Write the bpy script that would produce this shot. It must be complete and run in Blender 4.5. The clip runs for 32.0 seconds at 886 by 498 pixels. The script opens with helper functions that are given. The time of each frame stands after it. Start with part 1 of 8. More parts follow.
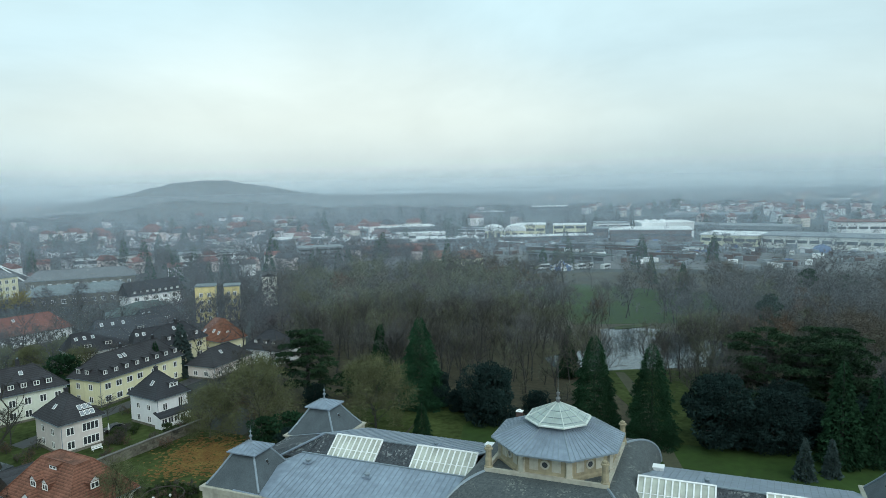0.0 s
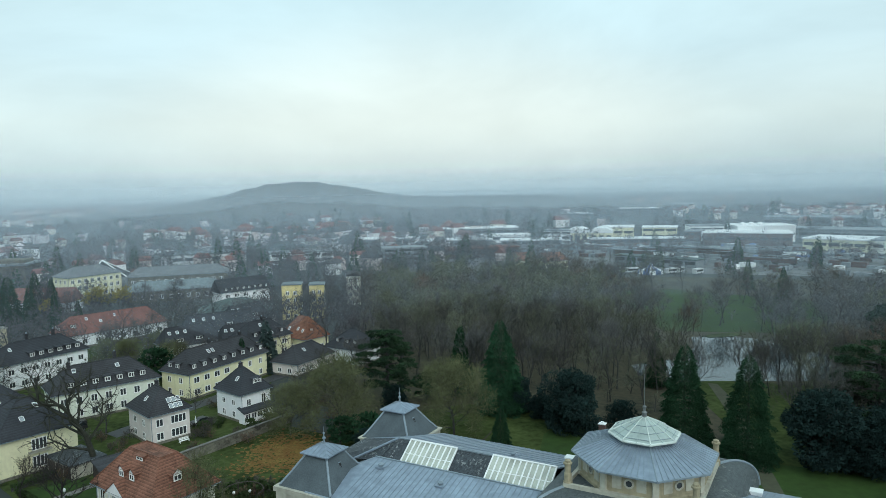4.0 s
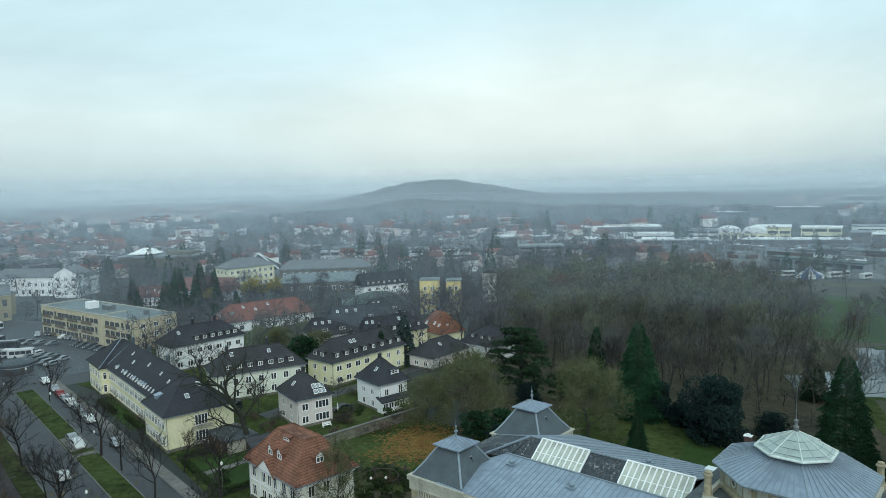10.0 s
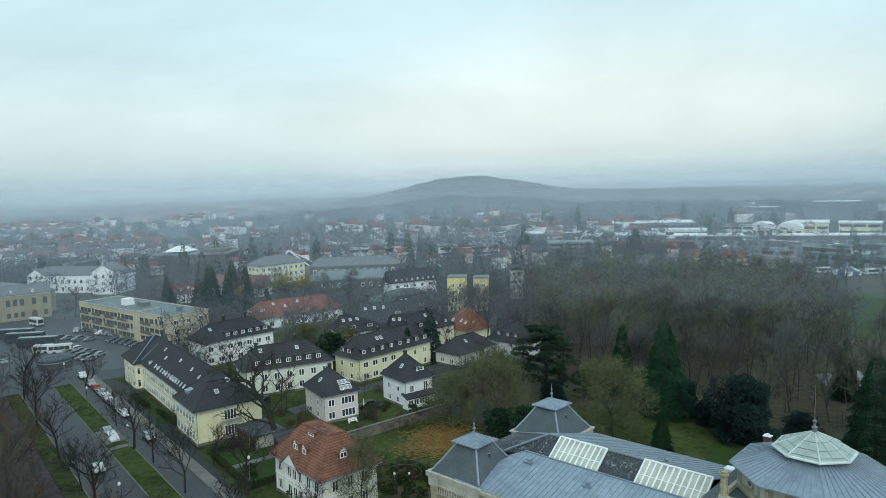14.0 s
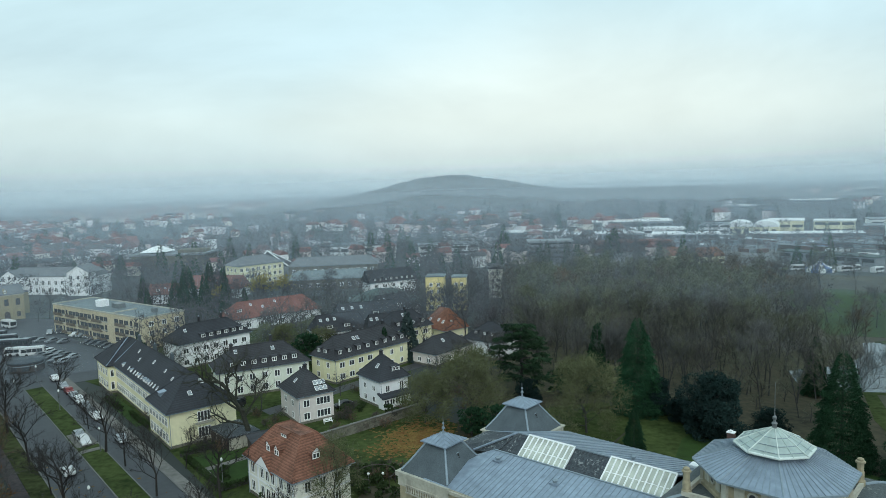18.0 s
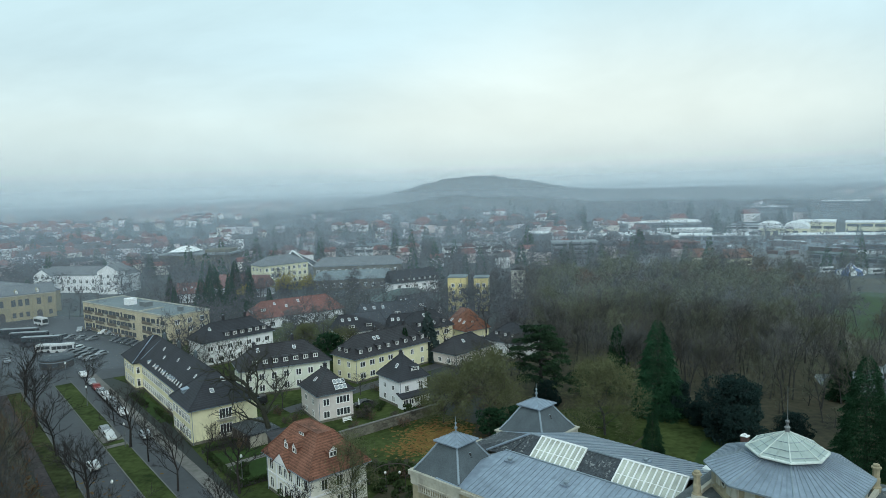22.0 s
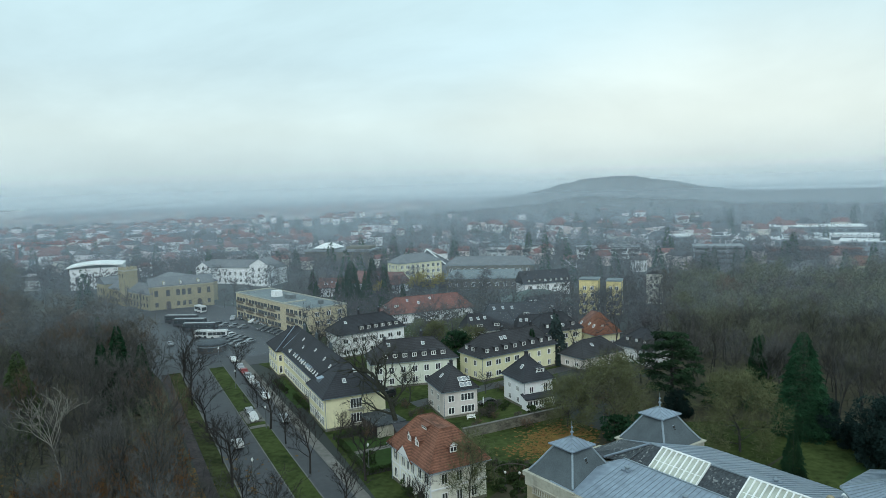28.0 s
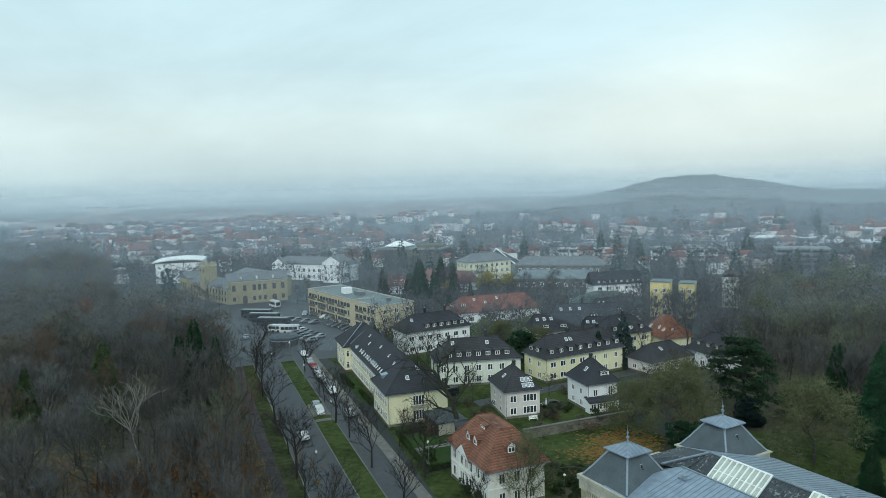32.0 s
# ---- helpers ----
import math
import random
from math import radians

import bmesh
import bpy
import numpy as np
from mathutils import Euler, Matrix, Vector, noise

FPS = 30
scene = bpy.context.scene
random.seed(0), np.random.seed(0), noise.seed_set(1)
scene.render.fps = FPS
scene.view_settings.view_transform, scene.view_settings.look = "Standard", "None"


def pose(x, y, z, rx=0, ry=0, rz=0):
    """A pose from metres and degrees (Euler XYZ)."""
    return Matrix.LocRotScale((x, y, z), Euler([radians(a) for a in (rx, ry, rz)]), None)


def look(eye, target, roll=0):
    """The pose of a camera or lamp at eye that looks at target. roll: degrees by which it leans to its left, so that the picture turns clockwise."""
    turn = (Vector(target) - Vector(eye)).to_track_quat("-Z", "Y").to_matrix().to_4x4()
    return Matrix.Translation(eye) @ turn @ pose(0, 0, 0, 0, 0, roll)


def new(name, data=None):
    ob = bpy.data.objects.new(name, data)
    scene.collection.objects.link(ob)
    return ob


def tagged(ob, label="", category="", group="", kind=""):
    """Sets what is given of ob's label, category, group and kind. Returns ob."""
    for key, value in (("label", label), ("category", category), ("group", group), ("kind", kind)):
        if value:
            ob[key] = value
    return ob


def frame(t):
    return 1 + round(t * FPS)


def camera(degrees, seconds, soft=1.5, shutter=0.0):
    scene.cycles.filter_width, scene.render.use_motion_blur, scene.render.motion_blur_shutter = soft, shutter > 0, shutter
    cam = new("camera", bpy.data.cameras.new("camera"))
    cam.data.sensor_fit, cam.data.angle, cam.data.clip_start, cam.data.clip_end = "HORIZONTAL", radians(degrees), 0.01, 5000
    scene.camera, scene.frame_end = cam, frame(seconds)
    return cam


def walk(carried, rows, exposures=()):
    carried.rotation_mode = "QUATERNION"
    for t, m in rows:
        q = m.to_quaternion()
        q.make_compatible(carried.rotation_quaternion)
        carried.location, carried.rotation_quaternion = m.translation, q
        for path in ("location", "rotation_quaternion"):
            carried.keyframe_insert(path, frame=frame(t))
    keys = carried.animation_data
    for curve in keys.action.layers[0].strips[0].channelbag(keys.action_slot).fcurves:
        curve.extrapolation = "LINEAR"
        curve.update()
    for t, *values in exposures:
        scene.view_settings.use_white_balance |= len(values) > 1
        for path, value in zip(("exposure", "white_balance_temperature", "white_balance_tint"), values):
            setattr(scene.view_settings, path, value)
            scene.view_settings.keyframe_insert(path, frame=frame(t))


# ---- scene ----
cam = camera(64.9, 32.0, soft=0.75)
PATH = [
    (0, (1.476, -1.946, 50.615), (2.116, 0.354, 50.377), -1.2),
    (0.5, (1.621, -1.607, 50.501), (2.237, 0.701, 50.263), -1.2),
    (1, (1.718, -1.235, 50.462), (2.302, 1.082, 50.227), -1.2),
    (1.5, (1.945, -0.716, 50.450), (2.488, 1.610, 50.215), -1.2),
    (2, (2.113, -0.265, 50.357), (2.617, 2.070, 50.124), -1.2),
    (2.5, (2.395, 0.098, 50.310), (2.857, 2.442, 50.081), -1.2),
    (3, (2.592, 0.402, 50.251), (3.016, 2.753, 50.024), -1.2),
    (3.5, (2.754, 0.697, 50.299), (3.145, 3.054, 50.071), -1.2),
    (5.5, (3.241, 1.175, 50.047), (3.504, 3.551, 49.825), -1.3),
    (6, (3.130, 1.062, 50.188), (3.373, 3.439, 49.963), -1.3),
    (6.5, (3.283, 1.074, 50.158), (3.491, 3.455, 49.934), -1.3),
    (7, (3.259, 1.121, 50.095), (3.434, 3.504, 49.873), -1.3),
    (7.5, (3.294, 1.039, 50.162), (3.434, 3.425, 49.938), -1.3),
    (8, (3.290, 0.978, 50.180), (3.390, 3.366, 49.956), -1.4),
    (8.5, (3.206, 0.847, 50.147), (3.253, 3.236, 49.924), -1.3),
    (9, (3.289, 0.901, 50.160), (3.280, 3.292, 49.936), -1.3),
    (9.5, (3.265, 0.821, 50.207), (3.205, 3.210, 49.982), -1.4),
    (10, (3.271, 0.830, 50.225), (3.157, 3.218, 50.000), -1.4),
    (10.5, (3.222, 0.746, 50.154), (3.058, 3.131, 49.932), -1.4),
    (11, (3.155, 0.598, 50.149), (2.942, 2.977, 49.928), -1.4),
    (11.5, (3.217, 0.602, 50.254), (2.956, 2.977, 50.030), -1.5),
    (12, (3.791, 0.367, 50.327), (3.532, 2.742, 50.101), -1.7),
    (12.5, (4.038, 0.281, 50.411), (3.790, 2.657, 50.183), -1.7),
    (13, (4.318, 0.174, 50.500), (4.078, 2.551, 50.269), -1.8),
    (13.5, (4.654, 0.229, 50.545), (4.423, 2.608, 50.312), -1.8),
    (14, (4.886, 0.166, 50.567), (4.664, 2.543, 50.333), -1.8),
    (14.5, (5.032, 0.036, 50.578), (4.820, 2.416, 50.344), -1.8),
    (15, (5.347, 0.091, 50.612), (5.142, 2.471, 50.377), -1.9),
    (15.5, (5.545, 0.156, 50.590), (5.348, 2.537, 50.354), -1.8),
    (17.5, (6.274, 0.050, 50.654), (6.108, 2.432, 50.417), -1.9),
    (18, (6.524, 0.113, 50.646), (6.362, 2.495, 50.407), -1.9),
    (18.5, (6.672, 0.170, 50.554), (6.517, 2.554, 50.317), -1.9),
    (19, (6.892, 0.019, 50.576), (6.740, 2.402, 50.340), -1.9),
    (19.5, (7.117, -0.164, 50.618), (6.972, 2.219, 50.381), -1.9),
    (20, (7.339, -0.386, 50.623), (7.178, 1.997, 50.386), -1.9),
    (20.5, (7.570, -0.324, 50.616), (7.378, 2.057, 50.380), -1.9),
    (21, (7.682, -0.254, 50.653), (7.470, 2.125, 50.418), -1.9),
    (21.5, (7.837, -0.301, 50.662), (7.602, 2.076, 50.426), -1.9),
    (22, (8.094, -0.234, 50.669), (7.842, 2.141, 50.435), -1.9),
    (22.5, (8.290, -0.252, 50.690), (8.041, 2.124, 50.456), -1.9),
    (23, (8.434, -0.383, 50.688), (8.166, 1.991, 50.456), -1.9),
    (23.5, (8.580, -0.427, 50.832), (8.239, 1.937, 50.600), -1.9),
    (24, (8.749, -0.433, 50.816), (8.333, 1.919, 50.588), -1.8),
    (24.5, (8.928, -0.454, 50.848), (8.466, 1.891, 50.620), -1.8),
    (25, (9.066, -0.482, 50.828), (8.564, 1.854, 50.603), -1.9),
    (25.5, (9.128, -0.512, 50.782), (8.590, 1.816, 50.557), -1.8),
    (27.5, (9.930, -0.607, 50.864), (9.253, 1.685, 50.644), -1.8),
    (28, (10.178, -0.575, 50.788), (9.469, 1.708, 50.569), -1.8),
    (28.5, (10.510, -0.755, 50.987), (9.769, 1.518, 50.767), -1.9),
    (29, (10.789, -0.688, 50.984), (10.016, 1.573, 50.766), -1.8),
    (29.5, (11.068, -0.706, 51.019), (10.265, 1.546, 50.801), -1.8),
    (30, (11.320, -0.605, 51.004), (10.487, 1.634, 50.786), -1.8),
    (30.5, (11.608, -0.568, 50.944), (10.745, 1.661, 50.728), -1.8),
    (31, (11.785, -0.554, 50.938), (10.892, 1.663, 50.722), -1.7),
    (31.5, (12.040, -0.445, 51.007), (11.119, 1.762, 50.791), -1.8),
    (32, (12.246, -0.404, 51.006), (11.302, 1.792, 50.790), -1.7),
]
walk(cam, [(t, look(eye, target, roll)) for t, eye, target, roll in PATH], exposures=((0, 0.04, 6100, 5), (32, 0.02, 6100, 5)))

# ---- light ----
SUN_EL, SUN_AZ = 38.0, 168.0          # degrees; azimuth to the right of the y axis
world = bpy.data.worlds.new("overcast_sky")
scene.world = world
world.use_nodes = True
wn, wl = world.node_tree.nodes, world.node_tree.links
wn.clear()
w_out, w_bg = wn.new("ShaderNodeOutputWorld"), wn.new("ShaderNodeBackground")
w_sky = wn.new("ShaderNodeTexSky")
w_sky.sky_type, w_sky.sun_disc = "NISHITA", False
w_sky.sun_elevation, w_sky.sun_rotation = radians(SUN_EL), radians(SUN_AZ)
w_sky.air_density, w_sky.dust_density = 2.0, 4.0
w_tc = wn.new("ShaderNodeTexCoord")
w_sep = wn.new("ShaderNodeSeparateXYZ")
wl.new(w_tc.outputs["Generated"], w_sep.inputs[0])
w_ramp = wn.new("ShaderNodeValToRGB")          # cloud layer, by height over the horizon
wl.new(w_sep.outputs["Z"], w_ramp.inputs[0])
els = w_ramp.color_ramp.elements
els[0].position, els[0].color = 0.0, (0.74, 0.875, 0.885, 1)
els[1].position, els[1].color = 1.0, (0.68, 0.88, 0.92, 1)
for pos, col in ((0.03, (0.80, 0.915, 0.89, 1)), (0.085, (0.80, 0.91, 0.88, 1)), (0.17, (0.69, 0.85, 0.88, 1)), (0.32, (0.68, 0.88, 0.92, 1))):
    e = els.new(pos)
    e.color = col
w_map = wn.new("ShaderNodeMapping")
w_map.inputs["Scale"].default_value = (1.0, 1.0, 2.6)
wl.new(w_tc.outputs["Generated"], w_map.inputs[0])
w_noise = wn.new("ShaderNodeTexNoise")
w_noise.inputs["Scale"].default_value = 1.7
w_noise.inputs["Detail"].default_value = 6.0
w_noise.inputs["Roughness"].default_value = 0.55
w_noise.inputs["Distortion"].default_value = 0.35
wl.new(w_map.outputs[0], w_noise.inputs["Vector"])
w_cr = wn.new("ShaderNodeMapRange")
w_cr.inputs["From Min"].default_value, w_cr.inputs["From Max"].default_value = 0.30, 0.70
w_cr.inputs["To Min"].default_value, w_cr.inputs["To Max"].default_value = 0.80, 1.09
wl.new(w_noise.outputs["Fac"], w_cr.inputs["Value"])
w_mul = wn.new("ShaderNodeVectorMath")
w_mul.operation = "SCALE"
w_dot = wn.new("ShaderNodeVectorMath")          # a cream glow put into the sky's colour ahead, low over the plain
w_dot.operation = "DOT_PRODUCT"
w_dot.inputs[1].default_value = (0.118, 0.985, 0.12)
w_flat, w_unit = wn.new("ShaderNodeMapping"), wn.new("ShaderNodeVectorMath")
w_flat.inputs["Scale"].default_value = (1.0, 1.0, 2.6)
w_unit.operation = "NORMALIZE"
wl.new(w_tc.outputs["Generated"], w_flat.inputs[0])
wl.new(w_flat.outputs[0], w_unit.inputs[0])
wl.new(w_unit.outputs[0], w_dot.inputs[0])
w_gl = wn.new("ShaderNodeMapRange")
w_gl.interpolation_type = "SMOOTHSTEP"
w_gl.inputs["From Min"].default_value, w_gl.inputs["From Max"].default_value = 0.885, 1.0
w_gl.inputs["To Max"].default_value = 0.7
wl.new(w_dot.outputs["Value"], w_gl.inputs["Value"])
w_cream = wn.new("ShaderNodeMixRGB")
w_cream.inputs[2].default_value = (0.95, 0.99, 0.90, 1)
wl.new(w_gl.outputs[0], w_cream.inputs[0])
wl.new(w_ramp.outputs[0], w_cream.inputs[1])
wl.new(w_cream.outputs[0], w_mul.inputs[0])
wl.new(w_cr.outputs[0], w_mul.inputs["Scale"])
w_dim = wn.new("ShaderNodeVectorMath")
w_dim.operation = "SCALE"
w_dim.inputs["Scale"].default_value = 0.03
wl.new(w_sky.outputs[0], w_dim.inputs[0])
w_mix = wn.new("ShaderNodeMixRGB")
w_mix.inputs[0].default_value = 0.95
wl.new(w_dim.outputs[0], w_mix.inputs[1])
wl.new(w_mul.outputs[0], w_mix.inputs[2])
wl.new(w_mix.outputs[0], w_bg.inputs["Color"])
w_bg.inputs["Strength"].default_value = 1.0
wl.new(w_bg.outputs[0], w_out.inputs["Surface"])

sun_data = bpy.data.lights.new("sun", "SUN")
sun_data.energy, sun_data.angle, sun_data.color = 1.5, radians(50), (1.0, 0.97, 0.92)
sun = new("sun", sun_data)
sx, sy = math.sin(radians(SUN_AZ)) * math.cos(radians(SUN_EL)), math.cos(radians(SUN_AZ)) * math.cos(radians(SUN_EL))
sun.matrix_world = look((sx * 800, sy * 800, math.sin(radians(SUN_EL)) * 800), (0, 0, 0))


# ---- materials ----
def material(name, col, rough=0.85, metal=0.0, vary=0.3, fine=3.0, coarse=0.15, bump=0.25, tint=None, course=0.0, rand=0.0, spec=0.3, stain=0.0):
    """A surface with grain and blotches at two scales, at world size; course: height of tile courses in metres; rand: spread by object."""
    m = bpy.data.materials.new(name)
    m.use_nodes = True
    n, l = m.node_tree.nodes, m.node_tree.links
    bsdf = n["Principled BSDF"]
    bsdf.inputs["Roughness"].default_value = rough
    bsdf.inputs["Metallic"].default_value = metal
    bsdf.inputs["Specular IOR Level"].default_value = spec
    geo = n.new("ShaderNodeNewGeometry")
    n1, n2 = n.new("ShaderNodeTexNoise"), n.new("ShaderNodeTexNoise")
    n1.inputs["Scale"].default_value, n2.inputs["Scale"].default_value = fine, coarse
    n1.inputs["Detail"].default_value, n2.inputs["Detail"].default_value = 5.0, 4.0
    for q in (n1, n2):
        l.new(geo.outputs["Position"], q.inputs["Vector"])
    add = n.new("ShaderNodeMath")
    add.operation = "ADD"
    l.new(n1.outputs["Fac"], add.inputs[0])
    l.new(n2.outputs["Fac"], add.inputs[1])
    last = add.outputs[0]
    if course:
        sep = n.new("ShaderNodeSeparateXYZ")
        l.new(geo.outputs["Position"], sep.inputs[0])
        wv = n.new("ShaderNodeMath")
        wv.operation = "MODULO"
        wv.inputs[1].default_value = course
        l.new(sep.outputs["Z"], wv.inputs[0])
        sc = n.new("ShaderNodeMath")
        sc.operation = "MULTIPLY_ADD"
        sc.inputs[1].default_value = 0.5 / course
        l.new(wv.outputs[0], sc.inputs[0])
        l.new(last, sc.inputs[2])
        ofs = n.new("ShaderNodeMath")
        ofs.operation = "SUBTRACT"
        ofs.inputs[1].default_value = 0.25
        l.new(sc.outputs[0], ofs.inputs[0])
        last = ofs.outputs[0]
    if rand:
        info = n.new("ShaderNodeObjectInfo")
        rm = n.new("ShaderNodeMath")
        rm.operation = "MULTIPLY_ADD"
        rm.inputs[1].default_value = rand
        l.new(info.outputs["Random"], rm.inputs[0])
        l.new(last, rm.inputs[2])
        r2 = n.new("ShaderNodeMath")
        r2.operation = "SUBTRACT"
        r2.inputs[1].default_value = rand * 0.5
        l.new(rm.outputs[0], r2.inputs[0])
        last = r2.outputs[0]
    mr = n.new("ShaderNodeMapRange")
    mr.inputs["From Min"].default_value, mr.inputs["From Max"].default_value = 0.65, 1.35
    l.new(last, mr.inputs["Value"])
    ramp = n.new("ShaderNodeMixRGB")
    dark = tuple(c * (1 - vary) for c in col)
    lite = tuple(min(1, c * (1 + vary)) for c in (tint or col))
    ramp.inputs[1].default_value, ramp.inputs[2].default_value = (*dark, 1), (*lite, 1)
    l.new(mr.outputs[0], ramp.inputs[0])
    out = ramp.outputs[0]
    if stain:
        n3 = n.new("ShaderNodeTexNoise")
        n3.inputs["Scale"].default_value = 0.6
        n3.inputs["Detail"].default_value = 6.0
        mp = n.new("ShaderNodeMapping")
        mp.inputs["Scale"].default_value = (1.6, 1.6, 0.25)
        l.new(geo.outputs["Position"], mp.inputs[0])
        l.new(mp.outputs[0], n3.inputs["Vector"])
        m3 = n.new("ShaderNodeMapRange")
        m3.inputs["From Min"].default_value, m3.inputs["From Max"].default_value = 0.5, 0.75
        m3.inputs["To Max"].default_value = stain
        l.new(n3.outputs["Fac"], m3.inputs["Value"])
        mx = n.new("ShaderNodeMixRGB")
        mx.inputs[2].default_value = (*[c * 0.45 for c in col], 1)
        l.new(m3.outputs[0], mx.inputs[0])
        l.new(out, mx.inputs[1])
        out = mx.outputs[0]
    l.new(out, bsdf.inputs["Base Color"])
    if bump:
        bp = n.new("ShaderNodeBump")
        bp.inputs["Strength"].default_value = bump
        bp.inputs["Distance"].default_value = 0.05
        l.new(last, bp.inputs["Height"])
        l.new(bp.outputs[0], bsdf.inputs["Normal"])
    return m


ZINC = material("zinc_sheet", (0.245, 0.30, 0.37), rough=0.42, metal=0.35, vary=0.22, fine=1.4, coarse=0.3, bump=0.05, spec=0.5, stain=0.35, rand=0.25)
ZINC_DARK = material("zinc_flashing", (0.22, 0.27, 0.31), rough=0.5, metal=0.3, vary=0.2, bump=0.05, spec=0.5)
SLATE = material("slate_fish_scale", (0.070, 0.088, 0.100), rough=0.65, vary=0.3, fine=7.0, coarse=0.5, bump=0.35, spec=0.4, stain=0.25)


def lichen_slate(name, dark, mid, pale, amount):
    """Small slates, each of its own shade, with pale lichen gathered in patches."""
    m = bpy.data.materials.new(name)
    m.use_nodes = True
    n, l = m.node_tree.nodes, m.node_tree.links
    b = n["Principled BSDF"]
    b.inputs["Roughness"].default_value, b.inputs["Specular IOR Level"].default_value = 0.7, 0.35
    geo, cell, sep = n.new("ShaderNodeNewGeometry"), n.new("ShaderNodeTexVoronoi"), n.new("ShaderNodeSeparateColor")
    cell.inputs["Scale"].default_value = 5.5
    l.new(geo.outputs["Position"], cell.inputs["Vector"])
    l.new(cell.outputs["Color"], sep.inputs[0])
    patch = n.new("ShaderNodeTexNoise")
    patch.inputs["Scale"].default_value, patch.inputs["Detail"].default_value = 0.45, 5.0
    l.new(geo.outputs["Position"], patch.inputs["Vector"])
    shade = n.new("ShaderNodeMixRGB")
    shade.inputs[1].default_value, shade.inputs[2].default_value = (*dark, 1), (*mid, 1)
    l.new(sep.outputs[0], shade.inputs[0])
    add, cut = n.new("ShaderNodeMath"), n.new("ShaderNodeMapRange")
    add.operation = "MULTIPLY_ADD"
    add.inputs[1].default_value = 1.6
    l.new(patch.outputs["Fac"], add.inputs[0])
    l.new(sep.outputs[1], add.inputs[2])
    cut.inputs["From Min"].default_value, cut.inputs["From Max"].default_value = 1.75 - amount, 1.95 - amount
    cut.inputs["To Max"].default_value = 0.8
    l.new(add.outputs[0], cut.inputs["Value"])
    mix = n.new("ShaderNodeMixRGB")
    mix.inputs[2].default_value = (*pale, 1)
    l.new(cut.outputs[0], mix.inputs[0])
    l.new(shade.outputs[0], mix.inputs[1])
    l.new(mix.outputs[0], b.inputs["Base Color"])
    bump = n.new("ShaderNodeBump")
    bump.inputs["Strength"].default_value, bump.inputs["Distance"].default_value = 0.5, 0.05
    l.new(sep.outputs[2], bump.inputs["Height"])
    l.new(bump.outputs[0], b.inputs["Normal"])
    return m


MOSSY_SLATE = lichen_slate("lichen_slate", (0.028, 0.034, 0.042), (0.060, 0.071, 0.081), (0.23, 0.25, 0.25), 0.09)
VAULT_SLATE = lichen_slate("vault_slate", (0.050, 0.062, 0.066), (0.085, 0.100, 0.104), (0.17, 0.185, 0.17), 0.06)
SLATE_ROOF = material("blue_grey_slate_roof", (0.125, 0.133, 0.142), rough=0.6, vary=0.25, fine=2.0, coarse=0.3, bump=0.3, course=0.3, spec=0.4)
SANDSTONE = material("sandstone", (0.31, 0.275, 0.185), rough=0.9, vary=0.3, fine=2.0, coarse=0.4, bump=0.3, stain=0.6)
PALE_STONE = material("pale_stone", (0.40, 0.39, 0.325), rough=0.9, vary=0.2, fine=2.0, bump=0.2, stain=0.5)
PALE_ZINC = material("weathered_pale_zinc", (0.37, 0.44, 0.42), rough=0.5, metal=0.15, vary=0.18, fine=1.5, coarse=0.5, bump=0.05, spec=0.5, rand=0.3)
LANTERN_EDGE = material("chalky_grey_green_paint", (0.55, 0.61, 0.58), rough=0.6, vary=0.15, fine=2.0, bump=0.05, stain=0.3)
WHITE_PAINT = material("white_paint", (0.78, 0.80, 0.80), rough=0.55, vary=0.06, bump=0.05)
CREAM = material("cream_render", (0.73, 0.70, 0.47), rough=0.9, vary=0.10, fine=1.5, bump=0.1, stain=0.18)
STUCCO = material("off_white_stucco", (0.76, 0.75, 0.67), rough=0.9, vary=0.08, fine=1.5, bump=0.1, stain=0.2)
YELLOW = material("yellow_render", (0.66, 0.56, 0.26), rough=0.9, vary=0.12, fine=1.5, bump=0.1, stain=0.2)
WHITE = material("white_render", (0.80, 0.81, 0.82), rough=0.9, vary=0.07, fine=1.5, bump=0.1, stain=0.12)
PINKISH = material("pale_pink_render", (0.64, 0.59, 0.56), rough=0.9, vary=0.1, fine=1.5, bump=0.1, stain=0.15)
GREENISH = material("pale_green_render", (0.66, 0.69, 0.60), rough=0.9, vary=0.1, fine=1.5, bump=0.1, stain=0.15)
BRICK_YELLOW = material("yellow_brick", (0.31, 0.265, 0.155), rough=0.9, vary=0.22, fine=4.0, bump=0.3, stain=0.3)
OFFICE_WALL = material("beige_facing", (0.52, 0.45, 0.30), rough=0.9, vary=0.14, fine=1.5, bump=0.1, stain=0.3)
TILE_DARK = material("dark_roof_tiles", (0.029, 0.032, 0.039), rough=0.8, vary=0.35, fine=3.0, coarse=0.25, bump=0.5, course=0.33, spec=0.4)
TILE_BROWN = material("brown_black_roof_tiles", (0.036, 0.037, 0.042), rough=0.75, vary=0.4, fine=3.0, coarse=0.25, bump=0.5, course=0.33)
TILE_ORANGE = material("orange_clay_tiles", (0.175, 0.082, 0.055), rough=0.85, vary=0.5, fine=3.0, coarse=0.4, bump=0.6, course=0.33, stain=0.4)
TILE_RED = material("red_clay_tiles", (0.165, 0.070, 0.056), rough=0.85, vary=0.35, fine=3.0, coarse=0.3, bump=0.5, course=0.33)
BALCONY_BROWN = material("brown_balcony_boards", (0.125, 0.098, 0.066), rough=0.85, vary=0.3, fine=2.0, bump=0.2)
BITUMEN = material("grey_roofing_felt", (0.15, 0.18, 0.19), rough=0.8, vary=0.25, fine=0.8, coarse=0.12, bump=0.1)
